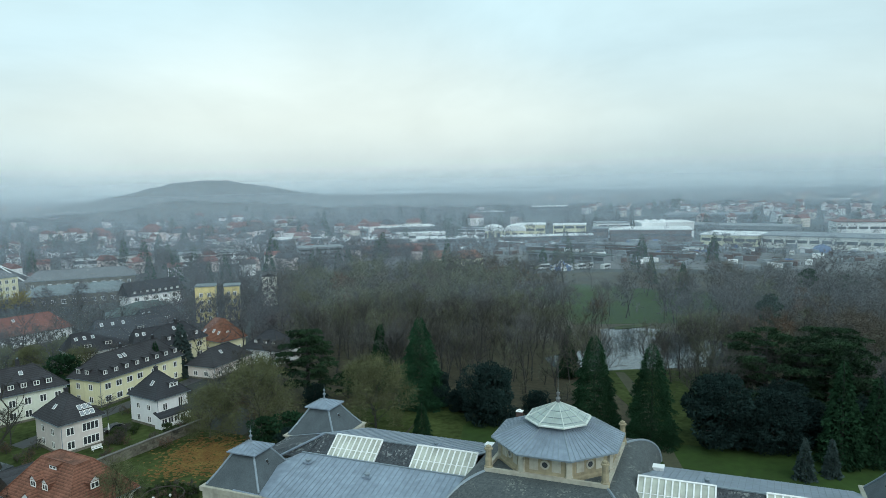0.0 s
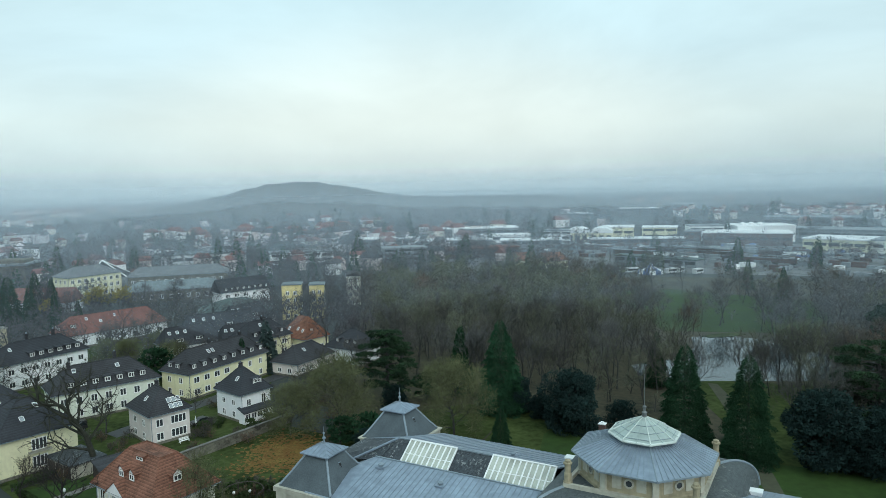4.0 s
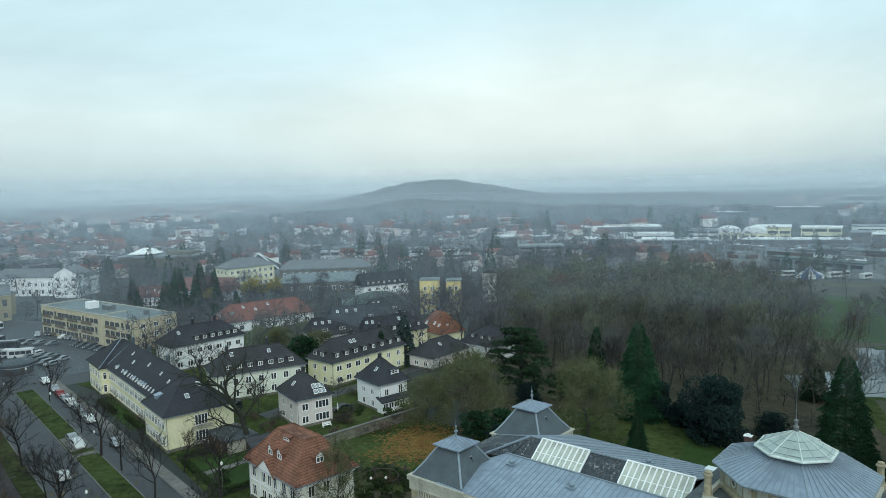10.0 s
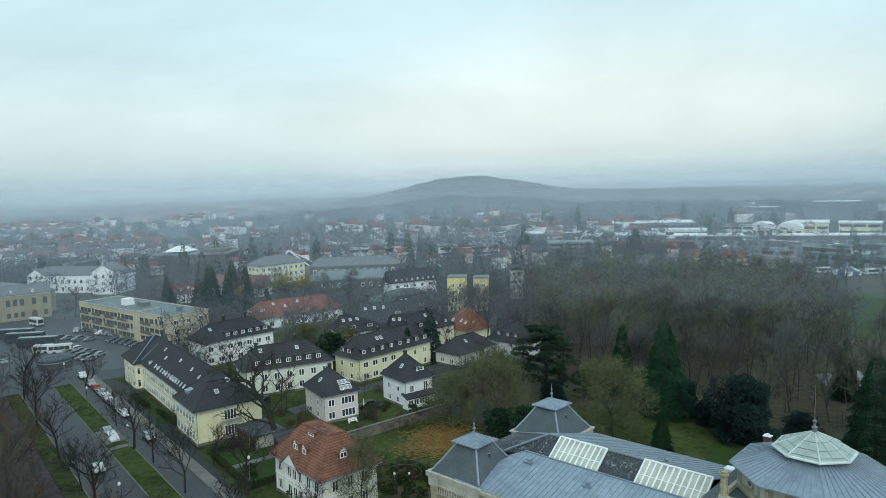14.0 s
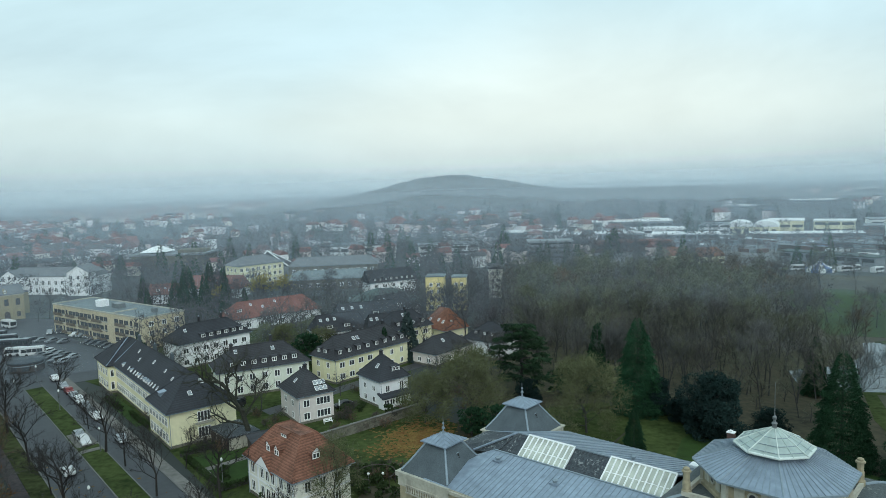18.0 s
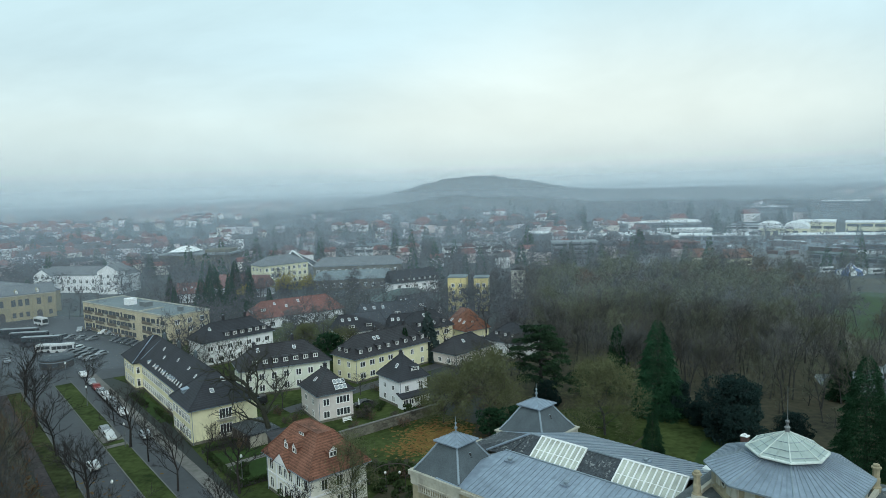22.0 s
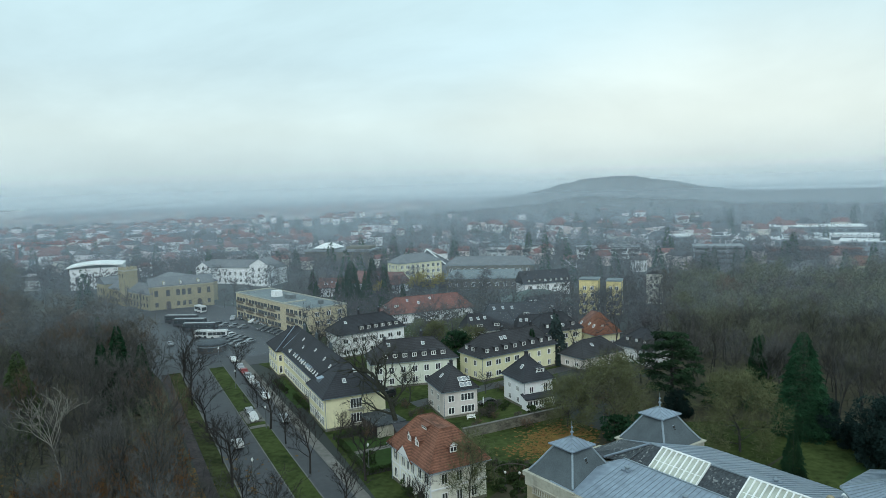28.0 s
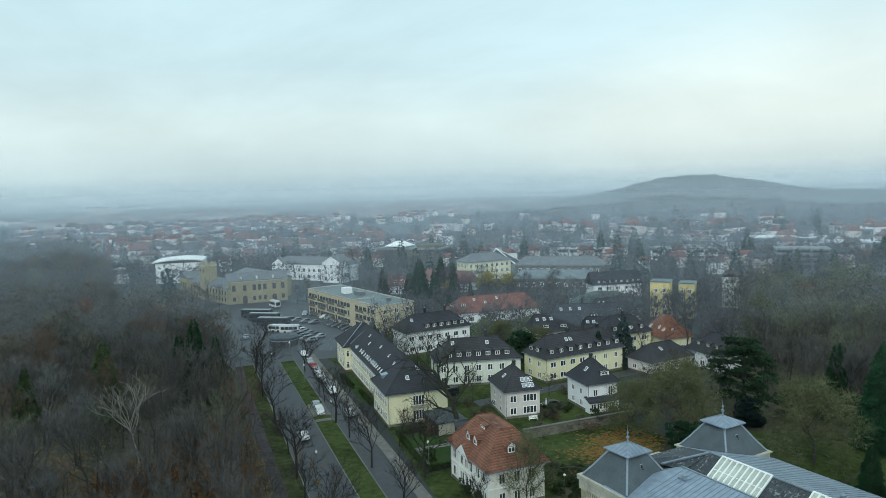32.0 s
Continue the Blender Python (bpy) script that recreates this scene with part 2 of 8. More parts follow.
COPPER = material("green_copper", (0.07, 0.098, 0.095), rough=0.7, vary=0.25, bump=0.1)
FRAME = material("window_frame_paint", (0.86, 0.87, 0.85), rough=0.5, vary=0.05, bump=0.0)
VERGE = material("mossy_worn_verge", (0.026, 0.038, 0.013), rough=0.95, vary=0.55, fine=0.8, coarse=0.15, bump=0.4, tint=(0.045, 0.052, 0.020), spec=0.1)
ASPHALT = material("asphalt", (0.040, 0.043, 0.050), rough=0.6, vary=0.3, fine=0.9, coarse=0.12, bump=0.12, spec=0.5)
FOOTPATH = material("leaf_strewn_asphalt", (0.030, 0.028, 0.032), rough=0.85, vary=0.5, fine=1.5, coarse=0.25, bump=0.2, tint=(0.050, 0.040, 0.040))
PAVING = material("paving", (0.15, 0.145, 0.135), rough=0.85, vary=0.3, fine=1.2, coarse=0.2, bump=0.2)
EARTH_PATH = material("trodden_earth", (0.085, 0.082, 0.060), rough=0.95, vary=0.4, fine=1.2, coarse=0.2, bump=0.2, tint=(0.055, 0.062, 0.036))
KERB = material("kerb_stone", (0.15, 0.15, 0.145), rough=0.9, vary=0.2)
GRASS = material("winter_grass", (0.026, 0.046, 0.013), rough=0.95, vary=0.5, fine=0.8, coarse=0.12, bump=0.5, tint=(0.050, 0.066, 0.021), spec=0.1)
LAWN = material("park_lawn", (0.026, 0.054, 0.009), rough=0.95, vary=0.35, fine=0.6, coarse=0.08, bump=0.4)
ORANGE_LEAVES = material("fallen_leaves", (0.25, 0.085, 0.020), rough=0.95, vary=0.6, fine=2.4, coarse=0.45, bump=0.5, tint=(0.12, 0.085, 0.022))
LITTER = material("leaf_litter", (0.040, 0.045, 0.030), rough=0.95, vary=0.5, fine=0.7, coarse=0.06, bump=0.5, tint=(0.058, 0.051, 0.031))
FAR_GROUND = material("far_country", (0.034, 0.043, 0.044), rough=0.95, vary=0.5, fine=0.012, coarse=0.003, bump=0.0, tint=(0.056, 0.064, 0.060))
BARK_DARK = material("black_wet_bark", (0.030, 0.027, 0.025), rough=0.9, vary=0.35, fine=4.0, bump=0.4)
BARK_MOSS = material("mossy_dark_bark", (0.040, 0.042, 0.032), rough=0.95, vary=0.4, fine=3.0, bump=0.4)
BARK = material("dark_bark", (0.050, 0.050, 0.049), rough=0.95, vary=0.35, fine=4.0, bump=0.5)
TWIG = material("grey_brown_twigs", (0.086, 0.085, 0.080), rough=0.95, vary=0.35, fine=0.5, coarse=0.05, bump=0.0, rand=0.6, spec=0.08)
TWIG_FAR = material("grey_woodland_twigs", (0.108, 0.117, 0.120), rough=0.95, vary=0.45, fine=0.3, coarse=0.035, bump=0.0, tint=(0.116, 0.118, 0.116), spec=0.08)
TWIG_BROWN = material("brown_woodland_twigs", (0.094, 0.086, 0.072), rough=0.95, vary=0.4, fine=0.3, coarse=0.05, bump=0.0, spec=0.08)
TWIG_MOSS = material("mossy_olive_woodland_twigs", (0.118, 0.128, 0.090), rough=0.95, vary=0.4, fine=0.3, coarse=0.05, bump=0.0, spec=0.08)
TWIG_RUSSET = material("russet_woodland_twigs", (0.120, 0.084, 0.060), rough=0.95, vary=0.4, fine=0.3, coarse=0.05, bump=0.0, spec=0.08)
TWIG_OLIVE = material("budding_olive_twigs", (0.112, 0.122, 0.064), rough=0.95, vary=0.45, fine=0.8, coarse=0.2, bump=0.0, spec=0.08)
TWIG_TOWN = material("bluish_grey_far_twigs", (0.082, 0.079, 0.084), rough=0.95, vary=0.4, fine=0.3, coarse=0.03, bump=0.0, spec=0.08)
BIRCH = material("pale_birch_bark", (0.24, 0.23, 0.20), rough=0.9, vary=0.3, fine=3.0)
RUSSET = material("russet_leaves", (0.15, 0.075, 0.032), rough=0.95, vary=0.4, fine=0.8, bump=0.0, spec=0.08)
NEEDLE = material("conifer_needles", (0.017, 0.044, 0.022), rough=0.9, vary=0.45, fine=0.9, coarse=0.2, bump=0.0, spec=0.08)
NEEDLE_GREEN = material("mid_green_needles", (0.024, 0.066, 0.034), rough=0.9, vary=0.45, fine=0.8, coarse=0.2, bump=0.0, spec=0.08)
NEEDLE_BLUE = material("blue_spruce_needles", (0.045, 0.068, 0.066), rough=0.9, vary=0.35, fine=0.9, bump=0.0, spec=0.08)
NEEDLE_DARK = material("dark_yew_leaves", (0.016, 0.032, 0.030), rough=0.9, vary=0.4, fine=0.9, bump=0.0, spec=0.08)
NEEDLE_CEDAR = material("dark_cedar_needles", (0.018, 0.040, 0.030), rough=0.9, vary=0.5, fine=0.7, coarse=0.15, bump=0.0, tint=(0.026, 0.050, 0.024), spec=0.08)
NEEDLE_MOSS = material("mossy_green_needles", (0.048, 0.072, 0.030), rough=0.9, vary=0.45, fine=0.9, bump=0.0, spec=0.08)
GREEN_SHRUB = material("evergreen_shrub", (0.035, 0.055, 0.022), rough=0.9, vary=0.45, fine=1.2, bump=0.0, spec=0.08)
YELLOW_LEAF = material("yellow_willow_twigs", (0.24, 0.20, 0.05), rough=0.9, vary=0.35, fine=0.8, bump=0.0, spec=0.08)
STONE_WALL = material("garden_stone_wall", (0.135, 0.130, 0.105), rough=0.95, vary=0.4, fine=2.5, coarse=0.5, bump=0.6, rand=0.5)
WOOD_DARK = material("dark_timber", (0.06, 0.05, 0.045), rough=0.8, vary=0.3)
TYRE_AND_SHADOW = material("tyre_and_shadow_black", (0.02, 0.02, 0.02), rough=0.8, vary=0.2)
CAR_GLASS = material("dark_car_glass", (0.015, 0.02, 0.022), rough=0.08, vary=0.1, bump=0.0, spec=0.6)
CAR_PAINT = {k: material("car_paint_" + k, c, rough=0.3, vary=0.05, bump=0.0, spec=0.6) for k, c in
             {"white": (0.58, 0.59, 0.59), "silver": (0.26, 0.28, 0.30), "black": (0.02, 0.02, 0.024), "red": (0.20, 0.02, 0.02), "blue": (0.03, 0.06, 0.15), "grey": (0.13, 0.14, 0.15)}.items()}
METAL_GREY = material("galvanised_steel", (0.20, 0.215, 0.22), rough=0.5, metal=0.6, vary=0.15)
BLUE_SHEET = material("blue_sheeting", (0.10, 0.17, 0.36), rough=0.6, vary=0.2)
CRANE_RED = material("crane_red_paint", (0.26, 0.06, 0.05), rough=0.5, vary=0.1, bump=0.0)
RUST = material("brown_brick", (0.105, 0.068, 0.060), rough=0.8, vary=0.3)
FAR_WHITE = material("pale_factory_cladding", (0.80, 0.82, 0.82), rough=0.7, vary=0.12, fine=0.4, coarse=0.05, bump=0.0)
GRAVEL = material("railway_gravel", (0.15, 0.155, 0.155), rough=0.95, vary=0.4, fine=0.3, coarse=0.03, bump=0.1)
FAR_GREY = material("grey_factory_roof", (0.20, 0.225, 0.24), rough=0.7, vary=0.25, fine=0.4, coarse=0.05, bump=0.0)


def glass_material(name, col, rough):
    m = bpy.data.materials.new(name)
    m.use_nodes = True
    b = m.node_tree.nodes["Principled BSDF"]
    b.inputs["Base Color"].default_value = (*col, 1)
    b.inputs["Roughness"].default_value = rough
    b.inputs["Specular IOR Level"].default_value = 0.6
    return m


BLIND_GLASS = glass_material("window_glass_with_blinds", (0.26, 0.28, 0.27), 0.15)
GLASS = glass_material("window_glass", (0.045, 0.053, 0.060), 0.12)
ROOF_GLASS = glass_material("roof_window_glass", (0.27, 0.30, 0.32), 0.08)
SKY_GLASS = material("cream_blind_under_glass", (0.40, 0.425, 0.37), rough=0.2, vary=0.3, fine=0.9, coarse=0.5, bump=0.0, spec=0.6)
WATER = glass_material("pond_water", (0.05, 0.065, 0.07), 0.07)


def haze_material(name, density, low, top, col, glow=None):
    """A veil standing in for mist: lit by the sky, or self-lit where glow is given; partly see-through, thinner with
    height.
    """
    m = bpy.data.materials.new(name)
    m.use_nodes = True
    n, l = m.node_tree.nodes, m.node_tree.links
    n.clear()
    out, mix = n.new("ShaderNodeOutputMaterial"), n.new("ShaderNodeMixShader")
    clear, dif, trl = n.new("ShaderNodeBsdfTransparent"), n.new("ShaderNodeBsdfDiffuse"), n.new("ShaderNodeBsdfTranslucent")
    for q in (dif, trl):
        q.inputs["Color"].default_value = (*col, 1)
    geo, sep, mr = n.new("ShaderNodeNewGeometry"), n.new("ShaderNodeSeparateXYZ"), n.new("ShaderNodeMapRange")
    if glow:                                                    # the farthest veil emits its own light to brighten the sky's foot
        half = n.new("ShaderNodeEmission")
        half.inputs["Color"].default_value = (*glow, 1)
    else:
        half = n.new("ShaderNodeMixShader")
        half.inputs[0].default_value = 0.5
        l.new(dif.outputs[0], half.inputs[1])
        l.new(trl.outputs[0], half.inputs[2])
    l.new(geo.outputs["Position"], sep.inputs[0])
    l.new(sep.outputs["Z"], mr.inputs["Value"])
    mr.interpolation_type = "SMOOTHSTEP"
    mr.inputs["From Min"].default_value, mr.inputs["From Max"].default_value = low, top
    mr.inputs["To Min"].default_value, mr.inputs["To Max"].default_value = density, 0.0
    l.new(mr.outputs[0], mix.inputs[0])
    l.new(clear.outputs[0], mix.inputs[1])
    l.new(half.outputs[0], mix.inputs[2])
    l.new(mix.outputs[0], out.inputs["Surface"])
    return m


# ---- building tools ----
def link(name, mesh, parent=None, m=None, label=""):
    ob = new(name, mesh)
    if parent is not None:
        ob.parent = parent
    if m is not None:
        ob.matrix_basis = m
    if label:
        ob["label"] = label
    return ob


def mesh_of(name, verts, faces, mat, smooth=False):
    me = bpy.data.meshes.new(name)
    me.from_pydata([tuple(v) for v in verts], [], faces)
    me.materials.append(mat)
    if smooth:
        me.polygons.foreach_set("use_smooth", [True] * len(me.polygons))
    me.update()
    return me


def part(name, bm, mat, parent=None, label="", m=None):
    me = bpy.data.meshes.new(name)
    bmesh.ops.recalc_face_normals(bm, faces=bm.faces)
    bm.to_mesh(me)
    bm.free()
    me.materials.append(mat)
    return link(name, me, parent, m, label)


def solid(name, verts, faces, mat, parent=None, label="", m=None):
    bm = bmesh.new()
    vs = [bm.verts.new(v) for v in verts]
    for f in faces:
        bm.faces.new([vs[i] for i in f])
    return part(name, bm, mat, parent, label, m)


def add_box(bm, x0, x1, y0, y1, z0, z1, m=None):
    vs = [bm.verts.new(m @ Vector(p) if m else p) for p in
          ((x0, y0, z0), (x1, y0, z0), (x1, y1, z0), (x0, y1, z0), (x0, y0, z1), (x1, y0, z1), (x1, y1, z1), (x0, y1, z1))]
    for f in ((0, 3, 2, 1), (4, 5, 6, 7), (0, 1, 5, 4), (1, 2, 6, 5), (2, 3, 7, 6), (3, 0, 4, 7)):
        bm.faces.new([vs[i] for i in f])


def boxes(name, items, mat, parent=None, label="", m=None):
    bm = bmesh.new()
    for b in items:
        add_box(bm, *b)
    return part(name, bm, mat, parent, label, m)


def add_ring_stack(bm, rings, n, phase=0.0, cap=True):
    """A turned body: rings of (radius, z), n sides."""
    loops = []
    for r, z in rings:
        loops.append([bm.verts.new((r * math.cos(phase + math.tau * k / n), r * math.sin(phase + math.tau * k / n), z)) for k in range(n)])
    for a, b in zip(loops, loops[1:]):
        for k in range(n):
            bm.faces.new((a[k], a[(k + 1) % n], b[(k + 1) % n], b[k]))
    if cap:
        bm.faces.new(loops[0][::-1])
        bm.faces.new(loops[-1])


def add_sweep(bm, pts, r, n=6):
    """One continuous roll along a line of points."""
    pts = [Vector(p) for p in pts]
    loops = []
    for k, p in enumerate(pts):
        d = (pts[min(k + 1, len(pts) - 1)] - pts[max(k - 1, 0)]).normalized()
        x = d.cross(Vector((0, 0, 1)))
        x = x.normalized() if x.length > .01 else d.orthogonal().normalized()
        y = d.cross(x)
        loops.append([bm.verts.new(p + x * (r * math.cos(math.tau * i / n)) + y * (r * math.sin(math.tau * i / n))) for i in range(n)])
    for a, b in zip(loops, loops[1:]):
        for i in range(n):
            bm.faces.new((a[i], a[(i + 1) % n], b[(i + 1) % n], b[i]))
    bm.faces.new(loops[0][::-1])
    bm.faces.new(loops[-1])


def roll(name, pts, r, mat, parent=None, label="", n=6):
    bm = bmesh.new()
    add_sweep(bm, pts, r, n)
    return part(name, bm, mat, parent, label)


def turned(name, rings, n, mat, parent=None, label="", m=None, phase=0.0):
    bm = bmesh.new()
    add_ring_stack(bm, rings, n, phase)
    return part(name, bm, mat, parent, label, m)


def empty(name, x, y, z=0.0, turn=0.0):
    ob = new(name)
    ob.matrix_basis = pose(x, y, z, 0, 0, turn)
    return ob


def tri_mesh(name, verts, tris, mat):
    """A mesh from arrays of corners and triangles."""
    me = bpy.data.meshes.new(name)
    verts, tris = np.asarray(verts, np.float32), np.asarray(tris, np.int32)
    me.vertices.add(len(verts))
    me.vertices.foreach_set("co", verts.ravel())
    me.loops.add(tris.size)
    me.loops.foreach_set("vertex_index", tris.ravel())
    me.polygons.add(len(tris))
    me.polygons.foreach_set("loop_start", np.arange(0, tris.size, 3, dtype=np.int32))
    me.materials.append(mat)
    me.update(calc_edges=True)
    return me


def inside(p, poly):
    x, y = p
    hit = False
    for (x0, y0), (x1, y1) in zip(poly, poly[1:] + poly[:1]):
        if (y0 > y) != (y1 > y) and x < (x1 - x0) * (y - y0) / (y1 - y0) + x0:
            hit = not hit
    return hit


# the street's own axes: along (from the museum to the square) and across (to the houses)
STREET = Vector((-0.69, 0.724, 0))
ACROSS = Vector((0.724, 0.69, 0))
STREET_TURN = math.degrees(math.atan2(STREET.y, STREET.x))


def street(s, n, z=0.0):
    p = STREET * s + ACROSS * n
    return (p.x, p.y, z)


def slab(name, outline, z0, z1, mat, label="", parent=None):
    bm = bmesh.new()
    lo = [bm.verts.new((x, y, z0)) for x, y in outline]
    hi = [bm.verts.new((x, y, z1)) for x, y in outline]
    bm.faces.new(lo[::-1])
    bm.faces.new(hi)
    for k in range(len(lo)):
        bm.faces.new((lo[k], lo[(k + 1) % len(lo)], hi[(k + 1) % len(lo)], hi[k]))
    ob = part(name, bm, mat, parent)
    return tagged(ob, label, "", "", "structure") if label else ob


# ---- ground, streets, water, mist ----
def ground_sheet():
    bm = bmesh.new()
    rings = [0.5, 60, 120, 200, 300, 450, 700, 1100, 1700, 2600, 3600, 4700]
    n, loops = 64, []
    for r in rings:
        loops.append([bm.verts.new((r * math.cos(math.tau * k / n), r * math.sin(math.tau * k / n), 0)) for k in range(n)])
    bm.faces.new(loops[0])
    for a, b in zip(loops, loops[1:]):
        for k in range(n):
            bm.faces.new((a[k], b[k], b[(k + 1) % n], a[(k + 1) % n]))
    return part("ground", bm, FAR_GROUND)


tagged(ground_sheet(), "flat country ground of dull winter fields and gardens", "ground", "", "structure")


def strip(name, s0, s1, n0, n1, z0, z1, mat, label):
    o = [street(s0, n0)[:2], street(s1, n0)[:2], street(s1, n1)[:2], street(s0, n1)[:2]]
    return slab(name, o, z0, z1, mat, label)


LEFT_WOOD = [street(s, 19.8)[:2] for s in (55, 90, 130, 170, 200)] + [(-150, 184), (-182, 216), (-212, 242), (-262, 252), (-330, 300), (-520, 420), (-620, 300), (-420, 60), (-150, -10), (-60, 0)]
slab("forest_floor", LEFT_WOOD, -0.2, 0.02, LITTER, "brown leaf litter under bare woodland")
PARK = [(-12, 175), (8, 182), (12, 330), (120, 345), (180, 330), (300, 250), (330, 150), (250, 30), (120, 20), (60, 30), (-5, 70), (-18, 100), (-8, 130), (4, 150)]
slab("park_ground", PARK, -0.2, 0.03, LITTER, "damp park soil with brown leaf litter")
slab("garden_ground", [(-8, 148), (-14, 160), (-20, 250), (-60, 260), (-130, 195), (-92, 168), (-30, 96), (-16, 96), (-14, 120)], -0.2, 0.025, GRASS, "winter lawns and yards between the houses")
strip("road", 40, 206, 25.6, 33.1, -0.2, 0.05, ASPHALT, "dark wet asphalt road beside the woodland")
strip("median", 45, 200, 33.1, 37.3, -0.2, 0.14, GRASS, "mown grass strip between the two carriageways")
strip("side_road", 40, 212, 37.3, 42.1, -0.2, 0.05, ASPHALT, "narrow asphalt side road with parked cars")
strip("pavement", 40, 205, 42.1, 44.2, -0.2, 0.15, PAVING, "grey slab pavement beside the front gardens")
strip("verge", 40, 200, 22.3, 25.4, -0.2, 0.10, VERGE, "worn mossy verge with street trees")
strip("parking_bay", 145, 154.5, 33.4, 37.25, -0.1, 0.19, PAVING, "paved parking bay cut into the grass strip")
strip("crossing", 141.2, 142.8, 33.35, 37.15, -0.1, 0.18, PAVING, "short paved crossing over the grass strip")
strip("footpath", 40, 200, 20.2, 22.2, -0.2, 0.08, FOOTPATH, "dark footpath along the wood")
slab("square", [(-146, 176), (-118, 153), (-108, 171), (-100, 178), (-96, 196), (-122, 214), (-150, 238), (-160, 262), (-180, 266), (-206, 250), (-196, 222), (-170, 196)], -0.2, 0.055, ASPHALT, "wide asphalt square with parked coaches and cars")
slab("driveway", [(-46.8, 118), (-41, 111), (-25.5, 128), (-31, 133)], -0.2, 0.05, PAVING, "grey paved drive between gardens")
slab("house_road", [(-46, 150), (-43, 147), (-12, 186), (10, 208), (12, 232), (7, 232), (5, 211), (-15, 189)], -0.2, 0.05, ASPHALT, "small asphalt lane between the houses")
for i, (s0, s1, n0, n1) in enumerate(((118, 124, 48.5, 57), (107, 116, 48.5, 60), (150, 178, 46, 49))):
    strip("lawn", s0, s1, n0, n1, -0.1, 0.07, LAWN, "bright green front garden lawn")
for n0 in (25.38, 33.0, 37.2, 41.98):
    k = strip("kerb", 42, 203, n0, n0 + 0.22, -0.1, 0.17, KERB, "pale kerb stones along the street")
slab("walled_lawn", [(-24, 112), (-4, 110), (-1, 140), (-9, 147), (-27, 128)], -0.2, 0.045, GRASS, "rough grass of the walled garden")


def blotch(name, cx, cy, rx, ry, z, mat, label, seed, n=28):
    rng = random.Random(seed)
    o = []
    for k in range(n):
        a = math.tau * k / n
        f = 0.82 + 0.3 * rng.random()
        o.append((cx + rx * f * math.cos(a), cy + ry * f * math.sin(a)))
    return slab(name, o, -0.1, z, mat, label)


def leaf_drift(label, cx, cy, rx, ry, n, seed, turn=0.0, z=0.07):
    """Fallen leaves lying in small ragged clumps, thick in the middle and thinning out."""
    rng = random.Random(seed)
    vs, fs = [], []
    ca, sa = math.cos(radians(turn)), math.sin(radians(turn))
    for _ in range(n):
        u, v, r = rng.gauss(0, .5) * rx, rng.gauss(0, .5) * ry, rng.uniform(.15, .5)
        x, y, b, a0 = cx + u * ca - v * sa, cy + u * sa + v * ca, len(vs), rng.uniform(0, 6)
        vs += [(x + r * rng.uniform(.5, 1.2) * math.cos(a0 + k * 1.047), y + r * rng.uniform(.5, 1.2) * math.sin(a0 + k * 1.047), z + rng.uniform(0, .03)) for k in range(6)]
        fs.append(tuple(range(b, b + 6)))
    return tagged(link("fallen_leaves", mesh_of("fallen_leaves", vs, fs, ORANGE_LEAVES)), label, "leaves", "", "stuff")


leaf_drift("orange carpet of fallen leaves on the lawn", -8.6, 132.5, 7.5, 9.0, 1500, 4)
leaf_drift("thin orange drift of fallen leaves on the lawn", -13.0, 127.0, 5.0, 4.0, 170, 14)
leaf_drift("thin orange drift of fallen leaves beside shrubs", -4.5, 124, 3.2, 6.0, 260, 24)
slab("park_grass", [(2, 112), (22, 119), (36, 141), (44, 139), (46, 147), (30, 153), (12, 148), (2, 140)], -0.1, 0.06, GRASS, "rough winter grass under the park trees")
leaf_drift("rusty fallen leaves in a woodland clearing", -112, 87, 15, 8, 700, 8, 0, .04)
leaf_drift("rusty fallen leaves under the young beeches", -68, 90, 14, 18, 1500, 5, 0, .04)
slab("park_grass", [(24, 120), (36, 141), (44, 139), (47, 136), (42, 131), (36, 116)], -0.1, 0.06, GRASS, "shaded winter grass beside the conifers")
slab("museum_lawn", [(36, 116), (42, 131), (47, 136), (56, 128), (70, 112), (86, 104), (104, 96), (124, 84), (116, 60), (80, 70), (50, 88)], -0.1, 0.07, LAWN, "clipped green park lawn")
slab("park_meadow", [(108, 214), (124, 304), (152, 294), (190, 250), (176, 222), (150, 200), (128, 207)], -0.1, 0.07, LAWN, "pale green park meadow beyond the pond")
slab("park_meadow", [(196, 232), (224, 214), (232, 232), (206, 250)], -0.1, 0.07, LAWN, "pale green clearing among the trees")
slab("path", [(68.5, 98), (71, 97), (77, 112), (88, 136), (93, 155), (91, 156), (85, 138), (74, 113)], -0.1, 0.09, EARTH_PATH, "worn earth path to the pond")
slab("park_grass", [(75, 104), (83, 106), (99, 132), (114, 148), (98, 157), (89, 158), (82, 140)], -0.1, 0.06, GRASS, "rough olive grass between the conifers and the pond")
slab("railway_yard", [(120, 372), (168, 350), (262, 300), (330, 262), (440, 330), (330, 470), (240, 545), (150, 560), (60, 480), (20, 400)], -0.2, 0.04, GRAVEL, "grey gravel of the railway and goods yards")
POND = [(78, 166), (84, 159), (96, 157), (112, 153), (128, 150), (150, 146), (160, 156), (150, 168), (134, 178), (130, 196), (122, 204), (112, 203), (106, 190), (96, 180), (80, 176)]
slab("pond", POND, -0.1, 0.10, WATER, "still grey park pond reflecting the sky")
blotch("pond_island", 123, 203, 7, 2.2, 0.3, GRASS, "low grassy bank at the pond's end", 7)


